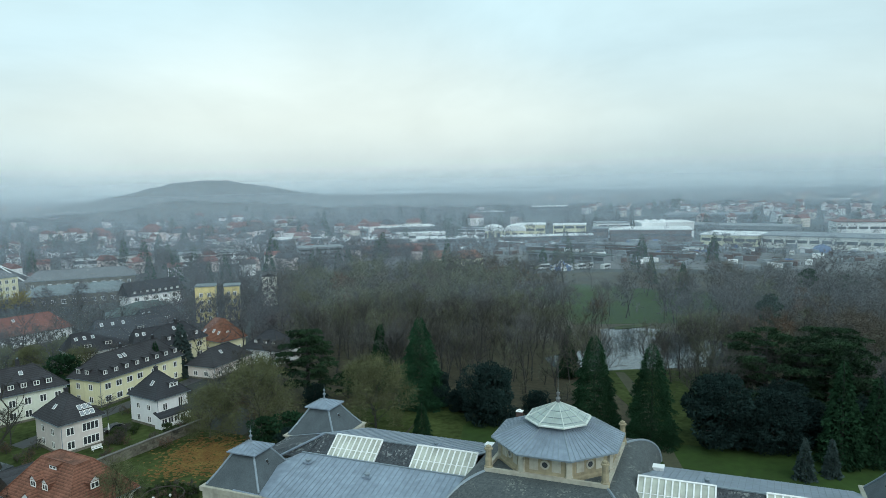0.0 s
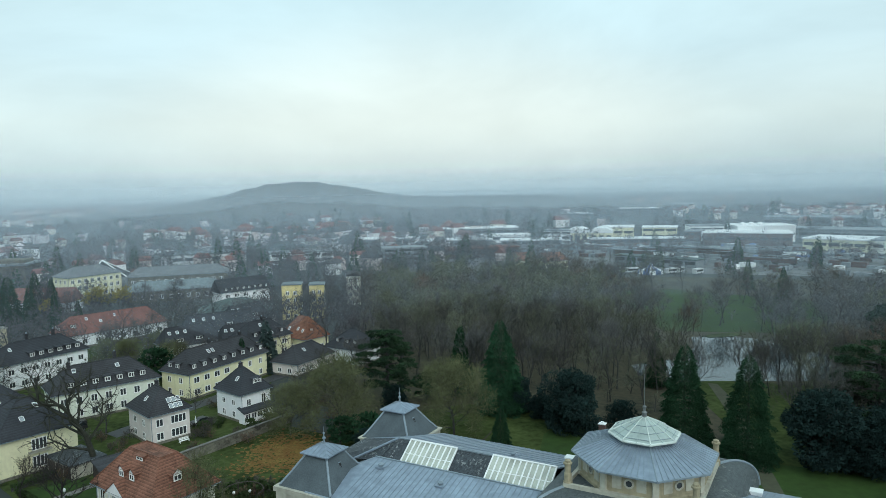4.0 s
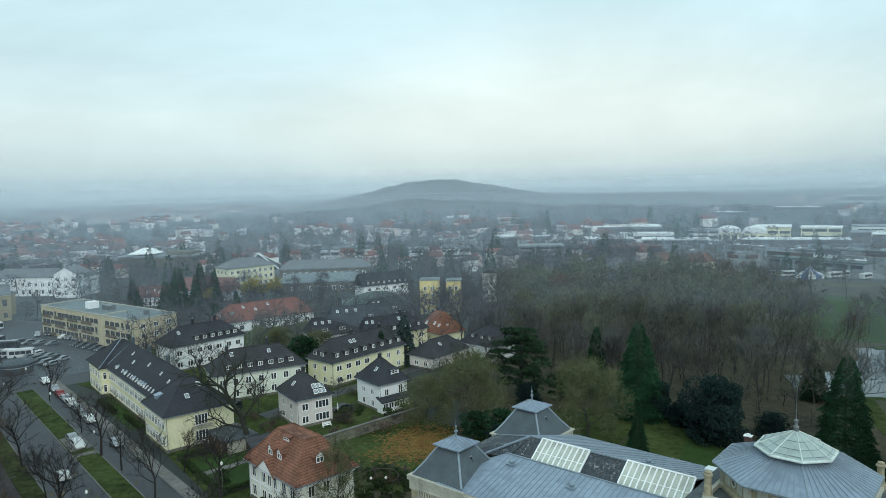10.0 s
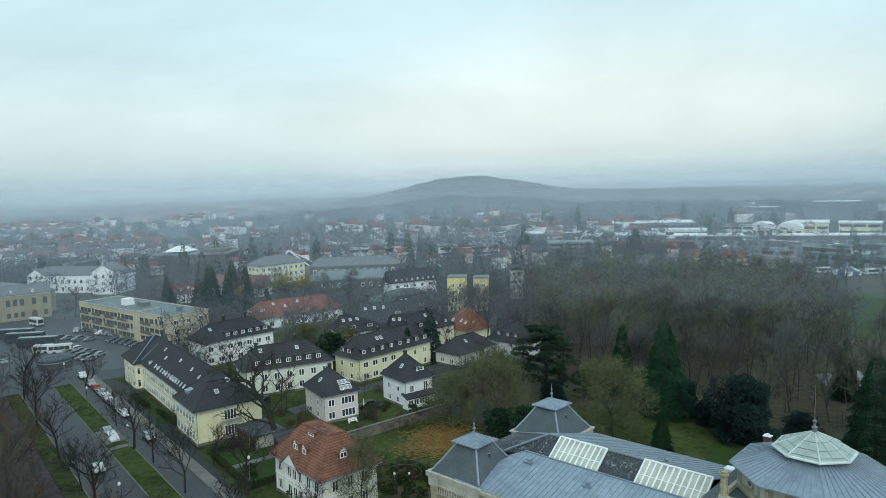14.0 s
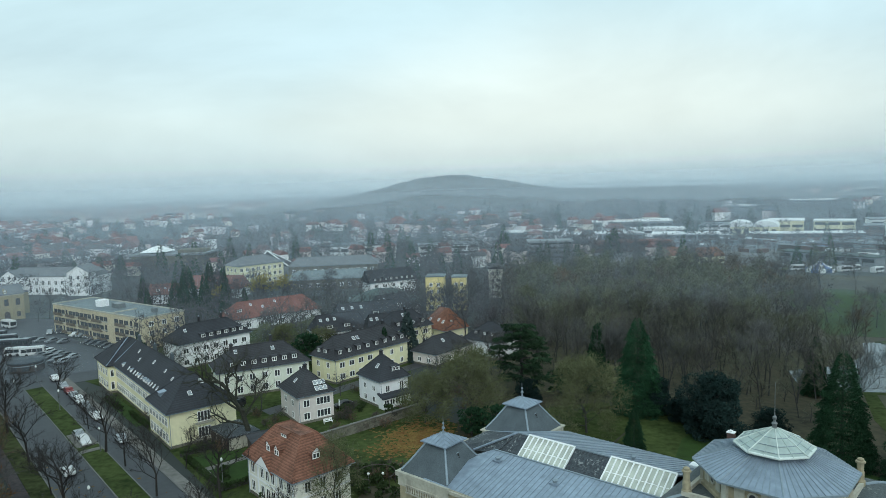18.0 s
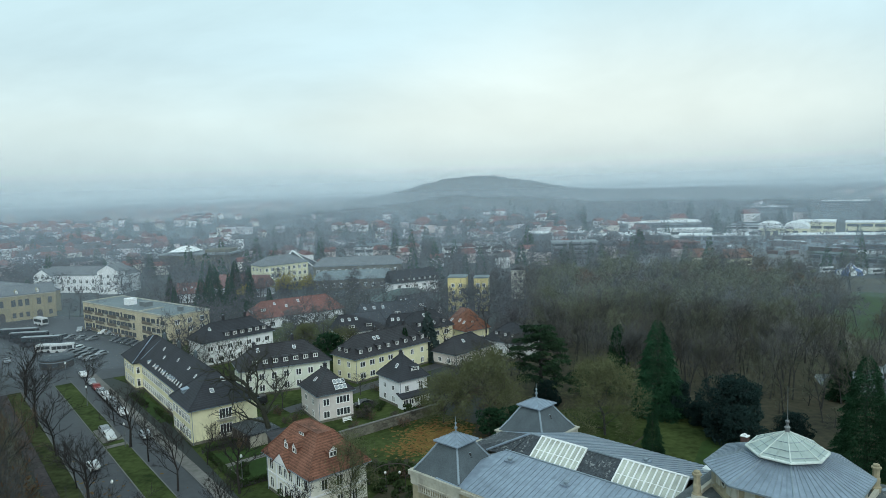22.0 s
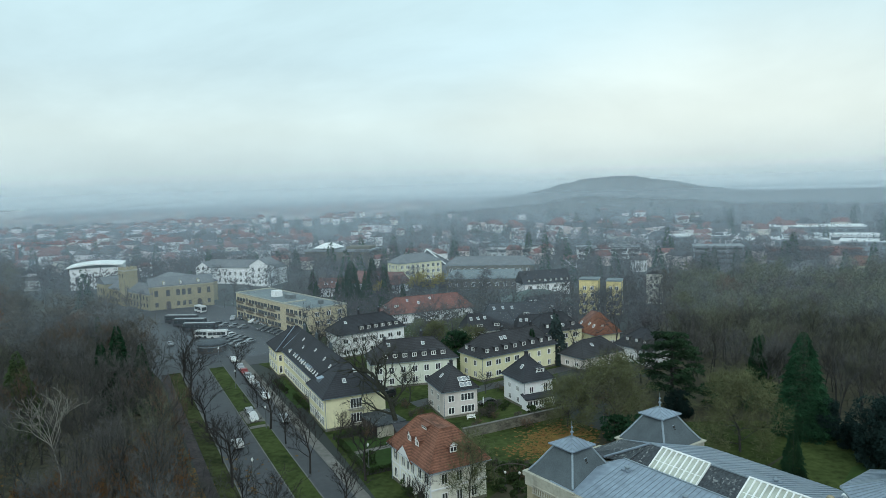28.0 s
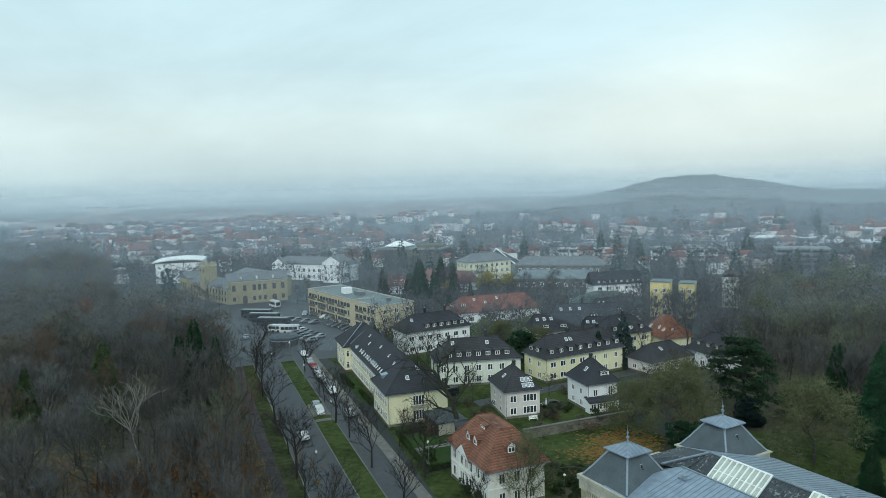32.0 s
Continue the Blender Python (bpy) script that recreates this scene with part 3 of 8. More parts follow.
# see-through sheets standing in for mist round the whole place; the farthest one glows
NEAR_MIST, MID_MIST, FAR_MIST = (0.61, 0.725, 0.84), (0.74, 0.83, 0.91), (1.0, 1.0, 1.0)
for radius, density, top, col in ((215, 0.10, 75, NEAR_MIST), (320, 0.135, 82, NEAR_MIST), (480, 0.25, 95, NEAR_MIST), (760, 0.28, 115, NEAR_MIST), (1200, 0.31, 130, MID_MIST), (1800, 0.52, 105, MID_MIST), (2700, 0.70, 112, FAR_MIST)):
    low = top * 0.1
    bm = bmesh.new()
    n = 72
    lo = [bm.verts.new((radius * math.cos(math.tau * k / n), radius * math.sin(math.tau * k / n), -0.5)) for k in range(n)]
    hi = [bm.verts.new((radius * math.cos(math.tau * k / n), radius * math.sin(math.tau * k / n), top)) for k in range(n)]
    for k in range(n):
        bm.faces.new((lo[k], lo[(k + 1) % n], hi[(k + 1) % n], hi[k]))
    tagged(part("mist", bm, haze_material("mist_%d" % radius, density, low, top, col, (0.55, 0.70, 0.715) if radius > 2500 else None)), "thin grey sheet of winter mist over the distant town, the farthest one self-lit", "mist", "", "structure")


def hill(name, cx, cy, h, label):
    """A wooded hill: a steep short flank on one side, a long one with a shoulder on the other, a long foot in front; lumpy with tree tops."""
    nx, ny = 110, 60
    vs, fs = [], []
    for j in range(ny + 1):
        for i in range(nx + 1):
            x, y = (i / nx * 2 - 0.9) * 620, (j / ny * 2 - 1.15) * 620
            fx = math.exp(-abs(x / (165 if x < 0 else 200)) ** 2.3) + 0.34 * math.exp(-abs((x - 430) / 250) ** 3) + 0.20 * math.exp(-((x + 230) / 110) ** 2)
            fy = math.exp(-(y / (330 if y < 0 else 260)) ** 2)
            z = h * fx * fy
            k = min(1.0, z / 8)
            z += k * (noise.noise((x * 0.012, y * 0.012, 3)) * 4 + noise.noise((x * 0.045, y * 0.045, 5)) * 4.0 + noise.noise((x * 0.15, y * 0.15, 9)) * 2.0)
            vs.append((cx + x, cy + y, z - 1.5))
    for j in range(ny):
        for i in range(nx):
            a = j * (nx + 1) + i
            fs.append((a, a + 1, a + nx + 2, a + nx + 1))
    return tagged(link(name, mesh_of(name, vs, fs, TWIG_FAR)), label, "hill", "", "structure")


hill("wooded_hill", -85, 1500, 58.0, "low wooded hill in the mist")


# ---- the museum ----
MUSEUM_TURN = -38.0
museum = empty("museum", 32.50, 64.81, 0, MUSEUM_TURN)
tagged(museum, "large sandstone museum with zinc roofs, corner towers and an octagonal dome", "museum")
HALF_A, HALF_B, FRONT_B, CORN = 37.4, 10.9, 12.6, 17.0
BACK_Z = 16.5
boxes("wall", [(-HALF_A, HALF_A, -FRONT_B, 0, 0, CORN - 0.5)], SANDSTONE, museum)
boxes("wall", [(-HALF_A, HALF_A, 0, HALF_B, 0, 15.6)], SANDSTONE, museum)
boxes("cornice", [(-HALF_A - .35, HALF_A + .35, -FRONT_B - .35, 0, CORN - 0.5, CORN - 0.15)], PALE_STONE, museum)
boxes("cornice", [(-HALF_A - .15, HALF_A + .15, -FRONT_B - .15, 0, CORN - 0.15, CORN)], PALE_STONE, museum)
boxes("cornice", [(-HALF_A - .3, HALF_A + .3, 0, HALF_B + .3, 15.6, 16.2)], PALE_STONE, museum)


def seam_run(parent, p0, p1, q0, q1, n, w=0.05, h=0.05):
    """Standing seams from the line p0..p1 (eave) to q0..q1 (ridge), each a rib of its own."""
    p0, p1, q0, q1 = map(Vector, (p0, p1, q0, q1))
    nor = (p1 - p0).cross(q0 - p0).normalized()
    if nor.z < 0:
        nor = -nor
    for k in range(1, n):
        f = k / n
        a, b = p0.lerp(p1, f), q0.lerp(q1, f)
        side = (b - a).cross(nor).normalized() * w * 0.5
        vs = [a - side, a + side, b + side, b - side, a - side + nor * h, a + side + nor * h, b + side + nor * h, b - side + nor * h]
        me = mesh_of("seam", vs, [(0, 3, 2, 1), (4, 5, 6, 7), (0, 1, 5, 4), (1, 2, 6, 5), (2, 3, 7, 6), (3, 0, 4, 7)], ZINC_DARK)
        link("seam", me, parent)


def roof_sheet(name, pts, mat, parent, thick=0.12, label=""):
    """A sloping sheet with thickness, from three or four corners."""
    ps = [Vector(p) for p in pts]
    nor = (ps[1] - ps[0]).cross(ps[2] - ps[0]).normalized()
    if nor.z < 0:
        nor, ps = -nor, ps[::-1]
    n = len(ps)
    vs = ps + [p - nor * thick for p in ps]
    fs = [tuple(range(n)), tuple(range(2 * n - 1, n - 1, -1))] + [(k, k + n, (k + 1) % n + n, (k + 1) % n) for k in range(n)]
    return solid(name, vs, fs, mat, parent, label)


def tower(cx, cy):
    """A corner tower: tall hipped slate roof with lead hips, a zinc cap and a finial."""
    hb, ht, zb, zt = 3.55, 1.42, CORN + 0.05, 20.3
    boxes("tower_base", [(cx - 3.9, cx + 3.9, cy - 3.9, cy + 3.9, 15.4, CORN - 0.1), (cx - 4.1, cx + 4.1, cy - 4.1, cy + 4.1, CORN - 0.1, CORN + 0.06)], PALE_STONE, museum)
    cs = ((-1, -1), (1, -1), (1, 1), (-1, 1))
    vs, fs = [], []
    prof = [(hb + .15, zb), (hb, zb + .15), (hb * .62 + ht * .38, zb + (zt - zb) * .38), (ht, zt)]
    for h, z in prof:
        vs += [(cx + h * a, cy + h * b, z) for a, b in cs]
    for r in range(len(prof) - 1):
        fs += [(r * 4 + k, r * 4 + (k + 1) % 4, r * 4 + 4 + (k + 1) % 4, r * 4 + 4 + k) for k in range(4)]
    fs += [(3, 2, 1, 0), tuple(range(len(vs) - 4, len(vs)))]
    roof = solid("tower_roof", vs, fs, SLATE, museum)
    for a, b in cs:                                             # lead rolls on the hips
        roll("hip_roll", [(cx + h * a, cy + h * b, z) for h, z in prof[1:]], .13, ZINC_DARK, roof)
    for ang in ((90,) if cx < 0 else (270,)):                    # small louvre on the inner slope; black blocks paint in its shaded slots
        m = pose(cx, cy, 0, 0, 0, ang) @ pose(0, -2.18, 18.95, -28, 0, 0)
        lo = boxes("louvre", [(-.17, .17, -.09, .06, -.42, .42), (-.2, .2, -.04, .02, -.5, -.42), (-.2, .2, -.15, .02, .42, .48)], ZINC_DARK, roof, "", m)
        boxes("opening", [(-.14, .14, -.12, -.09, -.38, -.05), (-.14, .14, -.12, -.09, .05, .38)], TYRE_AND_SHADOW, lo, "black block for the shade in the louvre slots")
    capm = pose(cx, cy, 0)
    half, z0, z1 = 1.92, 20.5, 21.28
    # black block paints in the shadow between the slate roof and the cap
    boxes("cap_shadow", [(-1.5, 1.5, -1.5, 1.5, 20.2, 20.42)], TYRE_AND_SHADOW, museum, "black block for the shadow under the cap", capm)
    ring = [(-half, -half), (half, -half), (half, half), (-half, half)]
    bm = bmesh.new()
    lo = [bm.verts.new((x, y, z0 - .13)) for x, y in ring]
    mid = [bm.verts.new((x, y, z0)) for x, y in ring]
    top = bm.verts.new((0, 0, z1))
    bm.faces.new(lo[::-1])
    for k in range(4):
        j = (k + 1) % 4
        bm.faces.new((lo[k], lo[j], mid[j], mid[k]))
        bm.faces.new((mid[k], mid[j], top))
    cap = part("tower_cap", bm, ZINC, museum, "pale zinc cap", capm)
    for k in range(4):
        roll("hip_roll", [(*ring[k], z0), (0, 0, z1)], .05, ZINC, cap, "", 5)
        for u in (-.72, -.43, -.14, .14, .43, .72):             # seams square to the eave, ending on the hips
            rz = Matrix.Rotation(radians(90 * k), 3, "Z")
            e, t = Vector((u * half, -half, z0 + .01)), Vector((u * half, -abs(u) * half, z0 + (z1 - z0) * (1 - abs(u)) + .01))
            w, h = Vector((.022, 0, 0)), Vector((0, 0, .045))
            vs = [rz @ q for q in (e - w, e + w, t + w, t - w, e - w + h, e + w + h, t + w + h, t - w + h)]
            link("seam", mesh_of("seam", vs, [(0, 3, 2, 1), (4, 5, 6, 7), (0, 1, 5, 4), (1, 2, 6, 5), (2, 3, 7, 6), (3, 0, 4, 7)], ZINC_DARK), cap)
    turned("finial", [(.2, 21.15), (.11, 21.45), (.08, 21.7), (.2, 21.82), (.2, 21.95), (.07, 22.05), (.05, 22.3), (.13, 22.38), (.13, 22.48), (.03, 22.6), (.02, 23.2)], 10, ZINC_DARK, museum, "", capm)
    for side, (dx, dy, rz) in {"f": (0, -3.95, 0), "l": (-3.95, 0, -90)}.items():
        if side == "l" and cx > 0:
            dx, rz = 3.95, 90
        bal = boxes("balustrade", [(-2.6, 2.6, -.10, .02, -.06, .06), (-2.6, 2.6, -.10, .02, .84, .96)], PALE_STONE, museum, "", pose(cx + dx, cy + dy, CORN - 2.2, 0, 0, rz))
        bm = bmesh.new()
        add_ring_stack(bm, [(.07, .06), (.11, .3), (.06, .55), (.09, .84)], 6)
        me = bpy.data.meshes.new("baluster")
        bm.to_mesh(me)
        bm.free()
        me.materials.append(PALE_STONE)
        for k in range(14):
            link("baluster", me, bal, pose(-2.4 + k * .37, -.06, 0))


for tx, ty in ((-33.6, -8.9), (-34.0, 7.45), (33.6, -8.9), (34.0, 7.45)):
    tower(tx, ty)


def wing(sgn):
    """One wing between a pair of towers and the middle block; sgn -1 or 1."""
    a0, a1 = sgn * 29.4, sgn * 8.6
    lo, rid_b, rid_z, val_b, val_z, top_b, top_z = -FRONT_B - .1, -4.9, 19.0, -4.6, 18.2, -1.6, 20.28
    front = roof_sheet("front_roof", [(a0, lo, CORN + .05), (a1, lo, CORN + .05), (a1, rid_b, rid_z), (a0, rid_b, rid_z)], ZINC, museum, .15)
    seam_run(front, (a0, lo, CORN + .05), (a1, lo, CORN + .05), (a0, rid_b, rid_z), (a1, rid_b, rid_z), 34)
    roof_sheet("end_roof", [(a0, rid_b, rid_z), (sgn * 33.5, rid_b, CORN + .1), (sgn * 33.5, lo, CORN + .1), (a0, lo, CORN + .05)], ZINC, museum, .15)
    boxes("ridge_roll", [(min(a0, a1), max(a0, a1), rid_b - .09, rid_b + .09, rid_z - .02, rid_z + .10)], ZINC_DARK, museum)
    roof_sheet("gutter", [(a0, rid_b, rid_z - .06), (a1, rid_b, rid_z - .06), (a1, val_b, val_z), (a0, val_b, val_z)], ZINC_DARK, museum, .1)
    roof_sheet("slate_slope", [(a0, val_b, val_z), (a1, val_b, val_z), (a1, top_b, top_z), (a0 + sgn * -1.2, top_b, top_z)], MOSSY_SLATE, museum, .2, "dark mossy slate slope")
    back = roof_sheet("back_roof", [(a0 - sgn * 1.2, top_b, top_z), (a1, top_b, top_z), (a1, HALF_B + .1, BACK_Z), (a0, HALF_B + .1, BACK_Z)], ZINC, museum, .15)
    seam_run(back, (a0, HALF_B + .1, BACK_Z), (a1, HALF_B + .1, BACK_Z), (a0 - sgn * 1.2, top_b, top_z), (a1, top_b, top_z), 30)
    boxes("ridge_roll", [(min(a0 - sgn, a1), max(a0 - sgn, a1), top_b - .12, top_b + .12, top_z - .02, top_z + .12)], ZINC_DARK, museum)
    roof_sheet("end_roof", [(a0 - sgn * 1.2, top_b, top_z), (a0, val_b, val_z + .3), (sgn * 37.0, -3.6, CORN + .1), (sgn * 37.0, 3.4, CORN + .1)], MOSSY_SLATE, museum, .15, "dark slate end slope")
    roof_sheet("end_roof", [(a0 - sgn * 1.2, top_b, top_z), (sgn * 37.0, 3.4, CORN + .1), (a0, HALF_B + .1, BACK_Z)], ZINC, museum, .15)
    hp, hq = Vector((a0 - sgn * 1.2, top_b, top_z + .05)), Vector((sgn * 33.0, -4.2, CORN + .9))
    bm = bmesh.new()
    bmesh.ops.create_cone(bm, segments=6, radius1=.14, radius2=.14, depth=(hq - hp).length, cap_ends=True, matrix=Matrix.Translation((hp + hq) / 2) @ (hq - hp).to_track_quat("Z", "Y").to_matrix().to_4x4())
    part("hip_roll", bm, ZINC, museum)
    # glass skylights on the steep slope
    up = Vector((0, top_b - val_b, top_z - val_z))
    ln = up.length
    tilt = math.degrees(math.atan2(up.z, up.y))
    for s0, s1, bars in ((26.5, 20.4, 9), (15.9, 8.6, 11)):
        x0, x1 = sorted((sgn * s0, sgn * s1))
        m = pose(x0, val_b, val_z, tilt, 0, 0)
        wd = x1 - x0
        sk = boxes("skylight", [(0, wd, -.1, .06, .05, .2), (0, wd, ln - .06, ln + .1, .05, .26), (-.06, .08, -.1, ln + .1, .05, .24), (wd - .08, wd + .06, -.1, ln + .1, .05, .24)], WHITE_PAINT, museum, "white framed glass skylight", m)
        for k in range(bars):
            w0, w1 = wd * k / bars, wd * (k + 1) / bars
            boxes("pane", [(w0 + .04, w1 - .04, 0, ln, .10, .13)], SKY_GLASS, sk)
            if k:
                boxes("glazing_bar", [(w0 - .07, w0 + .07, -.14, ln, .10, .24)], WHITE_PAINT, sk)
        boxes("glazing_bar", [(0, wd, ln * .5 - .03, ln * .5 + .03, .10, .17)], WHITE_PAINT, sk)
    for aa, bb in ((-27.6, -6.4), (-19.5, -7.2), (-15.0, 1.6)):
        z = CORN + .05 + (bb - lo) / (rid_b - lo) * (rid_z - CORN) if bb < rid_b else top_z - (bb - top_b) / (HALF_B - top_b) * (top_z - BACK_Z)
        vent = turned("roof_vent", [(.22, -.2), (.22, .25), (.34, .27), (.34, .36), (.10, .5)], 8, ZINC_DARK, museum, "", pose(-sgn * aa, bb, z))
        boxes("flashing", [(-.5, .5, -.45, .45, -.12, .06)], ZINC, vent)
    # white stone shoulders where the wing meets the middle block
    for aa, bb, zz in ((8.1, -4.4, 18.9), (9.8, 6.2, 18.1)):
        boxes("stone_block", [(sgn * aa - .55, sgn * aa + .55, bb - .45, bb + .45, zz - 1.5, zz + .25), (sgn * aa - .65, sgn * aa + .65, bb - .55, bb + .55, zz + .25, zz + .38)], WHITE_PAINT, museum)


wing(-1)
wing(1)


def middle_block():
    """The domed middle: a convex slate vault, an octagon drum with round windows, two zinc roofs, lantern and spire."""
    vs, fs = [], []
    steps = 12
    cs = ((-1, -1), (1, -1), (1, 1), (-1, 1))
    for k in range(steps + 1):
        t = math.pi / 2 * k / steps
        ha, hb, z = 6.3 + 3.3 * math.cos(t), 6.3 + 5.9 * math.cos(t), 16.6 + 4.0 * math.sin(t)
        vs += [(ha * a, hb * b, z) for a, b in cs]
    for r in range(steps):
        fs += [(r * 4 + k, r * 4 + (k + 1) % 4, r * 4 + 4 + (k + 1) % 4, r * 4 + 4 + k) for k in range(4)]
    fs += [(3, 2, 1, 0), tuple(range(len(vs) - 4, len(vs)))]
    vault = solid("vault_roof", vs, fs, VAULT_SLATE, museum, "convex mossy slate roof")
    for a, b in cs:
        roll("hip_roll", [vs[r * 4 + cs.index((a, b))] for r in range(steps + 1)], .16, ZINC_DARK, vault)
    ph = math.tau / 16
    for it in ((-6.3, 6.3, -6.3, -5.95, 20.3, 21.0), (-6.3, 6.3, 5.95, 6.3, 20.3, 21.0), (-6.3, -5.95, -5.95, 5.95, 20.3, 21.0), (5.95, 6.3, -5.95, 5.95, 20.3, 21.0)):
        boxes("parapet", [it], PALE_STONE, museum, "low weathered stone parapet")
    turned("drum", [(6.55, 20.4), (6.55, 20.9), (6.35, 21.0), (6.35, 22.8), (6.6, 22.9), (6.6, 23.1)], 8, SANDSTONE, museum, "sandstone drum with panels", None, ph)
    for k in range(8):
        a = math.degrees(ph) + 45 * k
        pl = boxes("pilaster", [(6.0, 6.5, -.30, .30, 20.6, 23.0), (5.95, 6.58, -.36, .36, 20.6, 21.1), (5.95, 6.58, -.36, .36, 22.6, 22.85)], PALE_STONE, museum, "", pose(0, 0, 0, 0, 0, a))
        m = pose(0, 0, 0, 0, 0, a + 22.5) @ pose(5.87, 0, 22.0, 0, 90, 0)
        bm = bmesh.new()
        add_ring_stack(bm, [(.48, -.05), (.48, .10), (.30, .10), (.30, .02)], 16, cap=False)
        oc = part("round_window", bm, PALE_STONE, museum, "", m)
        turned("pane", [(.31, .02), (.31, .05)], 16, GLASS, oc)
        for yy in (-1.6, .7):
            boxes("panel", [(5.84, 5.93, yy, yy + .9, 21.35, 22.6)], PALE_STONE, museum, "", pose(0, 0, 0, 0, 0, a + 22.5))
    r0, z0, r1, z1 = 7.15, 23.02, 3.05, 24.6
    for k in range(8):
        a0, a1 = ph + math.tau * k / 8, ph + math.tau * (k + 1) / 8
        c = [(math.cos(a0), math.sin(a0)), (math.cos(a1), math.sin(a1))]
        p0, p1, q0, q1 = [(c[i][0] * r, c[i][1] * r, z) for r, z in ((r0, z0), (r1, z1)) for i in (0, 1)]
        sh = roof_sheet("dome_roof", [p0, p1, q1, q0], ZINC, museum, .14)
        seam_run(sh, p0, p1, q0, q1, 9, .05, .06)
        hp, hq = Vector(p0), Vector(q0)
        bm = bmesh.new()
        bmesh.ops.create_cone(bm, segments=6, radius1=.09, radius2=.09, depth=(hq - hp).length, cap_ends=True, matrix=Matrix.Translation((hp + hq) / 2) @ (hq - hp).to_track_quat("Z", "Y").to_matrix().to_4x4())
        part("hip_roll", bm, ZINC_DARK, sh)
        g0, g1 = Vector(p0), Vector(p1)
        gm = Matrix.Translation((g0 + g1) / 2) @ (g1 - g0).to_track_quat("X", "Z").to_matrix().to_4x4()
        boxes("gutter", [(-(g1 - g0).length / 2, (g1 - g0).length / 2, -.09, .09, -.14, .02)], ZINC_DARK, sh, "", gm)
    turned("lantern", [(2.95, 24.3), (2.95, 24.98)], 8, ZINC_DARK, museum, "", None, ph)
    r0, z0, r1, z1 = 3.5, 25.02, .25, 26.6
    turned("lantern_eave", [(3.05, 24.88), (3.58, 24.9), (3.58, 25.02), (3.4, 25.08)], 8, LANTERN_EDGE, museum, "", None, ph)
    for k in range(8):
        a0, a1 = ph + math.tau * k / 8, ph + math.tau * (k + 1) / 8
        c = [(math.cos(a0), math.sin(a0)), (math.cos(a1), math.sin(a1))]
        p0, p1, q0, q1 = [(c[i][0] * r, c[i][1] * r, z) for r, z in ((r0, z0), (r1, z1)) for i in (0, 1)]
        sh = roof_sheet("lantern_roof", [p0, p1, q1, q0], PALE_ZINC, museum, .1, "pale greenish zinc facet")
        for f in (0, .5):
            e, t = Vector(p0).lerp(Vector(p1), f), Vector(q0).lerp(Vector(q1), f)
            d = t - e
            bm = bmesh.new()
            bmesh.ops.create_cone(bm, segments=5, radius1=.04 if f else .08, radius2=.04, depth=d.length, cap_ends=True, matrix=Matrix.Translation((e + t) / 2 + Vector((0, 0, .04))) @ d.to_track_quat("Z", "Y").to_matrix().to_4x4())
            part("rib", bm, LANTERN_EDGE if not f else PALE_ZINC, sh)
        for f in (.12, .36, .64):
            mid0, mid1 = Vector(p0).lerp(Vector(q0), f), Vector(p1).lerp(Vector(q1), f)
            roll("cross_bar", [mid0 + Vector((0, 0, .05)), mid1 + Vector((0, 0, .05))], .028, ZINC_DARK, sh, "", 5)
    turned("finial", [(.30, 26.4), (.22, 26.7), (.22, 27.0), (.28, 27.05), (.14, 27.2), (.11, 27.4), (.19, 27.5), (.19, 27.66), (.06, 27.8), (.035, 28.1), (.022, 30.9), (.01, 31.0)], 10, METAL_GREY, museum, "slim grey spire")
    for a, b in ((-1, -1), (1, -1), (1, 1)):
        turned("corner_pier", [(.46, 20.3), (.46, 21.1), (.36, 21.15), (.36, 21.9), (.31, 22.0), (.31, 22.75), (.44, 22.82), (.44, 22.98), (.30, 23.02), (.30, 23.2), (.12, 23.3)], 8, SANDSTONE, museum, "", pose(5.95 * a, 5.85 * b, 0), radians(22.5))
    st = boxes("chimney", [(-6.35, -5.65, 5.6, 6.2, 20.3, 23.05)], RUST, museum, "red-brown brick chimney")
    boxes("chimney_cap", [(-6.4, -5.6, 5.55, 6.25, 23.05, 23.14), (-6.15, -5.85, 5.75, 6.05, 23.14, 23.3)], WHITE_PAINT, st)


middle_block()


# ---- houses ----
WIN_CACHE = {}


def window_meshes(w, h, cols, rows):
    key = (round(w, 2), round(h, 2), cols, rows)
    if key not in WIN_CACHE:
        t = .13
        xs = [-w / 2, -w / 2 + t]
        for k in range(1, cols):
            xs += [-w / 2 + w * k / cols - .07, -w / 2 + w * k / cols + .07]
        xs += [w / 2 - t, w / 2]
        zs = [-.08, .06]
        for k in range(1, rows):
            z = h * k / rows if rows > 2 else h * .68
            zs += [z - .05, z + .05]
        zs += [h - t, h]
        bm = bmesh.new()
        gv = [[bm.verts.new((x, -.05, z)) for z in zs] for x in xs]
        for a in range(len(xs) - 1):
            for b in range(len(zs) - 1):
                if a % 2 == 0 or b % 2 == 0:
                    bm.faces.new((gv[a][b], gv[a + 1][b], gv[a + 1][b + 1], gv[a][b + 1]))
        ext = bmesh.ops.extrude_face_region(bm, geom=list(bm.faces))
        for v in ext["geom"]:
            if isinstance(v, bmesh.types.BMVert):
                v.co.y = .02
        bmesh.ops.recalc_face_normals(bm, faces=bm.faces)
        fr = bpy.data.meshes.new("window")
        bm.to_mesh(fr)
        bm.free()
        fr.materials.append(FRAME)
        bm = bmesh.new()
        add_box(bm, -w / 2 + .04, w / 2 - .04, -.022, .012, .02, h - .04)
        gl = bpy.data.meshes.new("pane")
        bm.to_mesh(gl)
        bm.free()
        gl.materials.append(GLASS)
        WIN_CACHE[key] = fr, gl
    return WIN_CACHE[key]


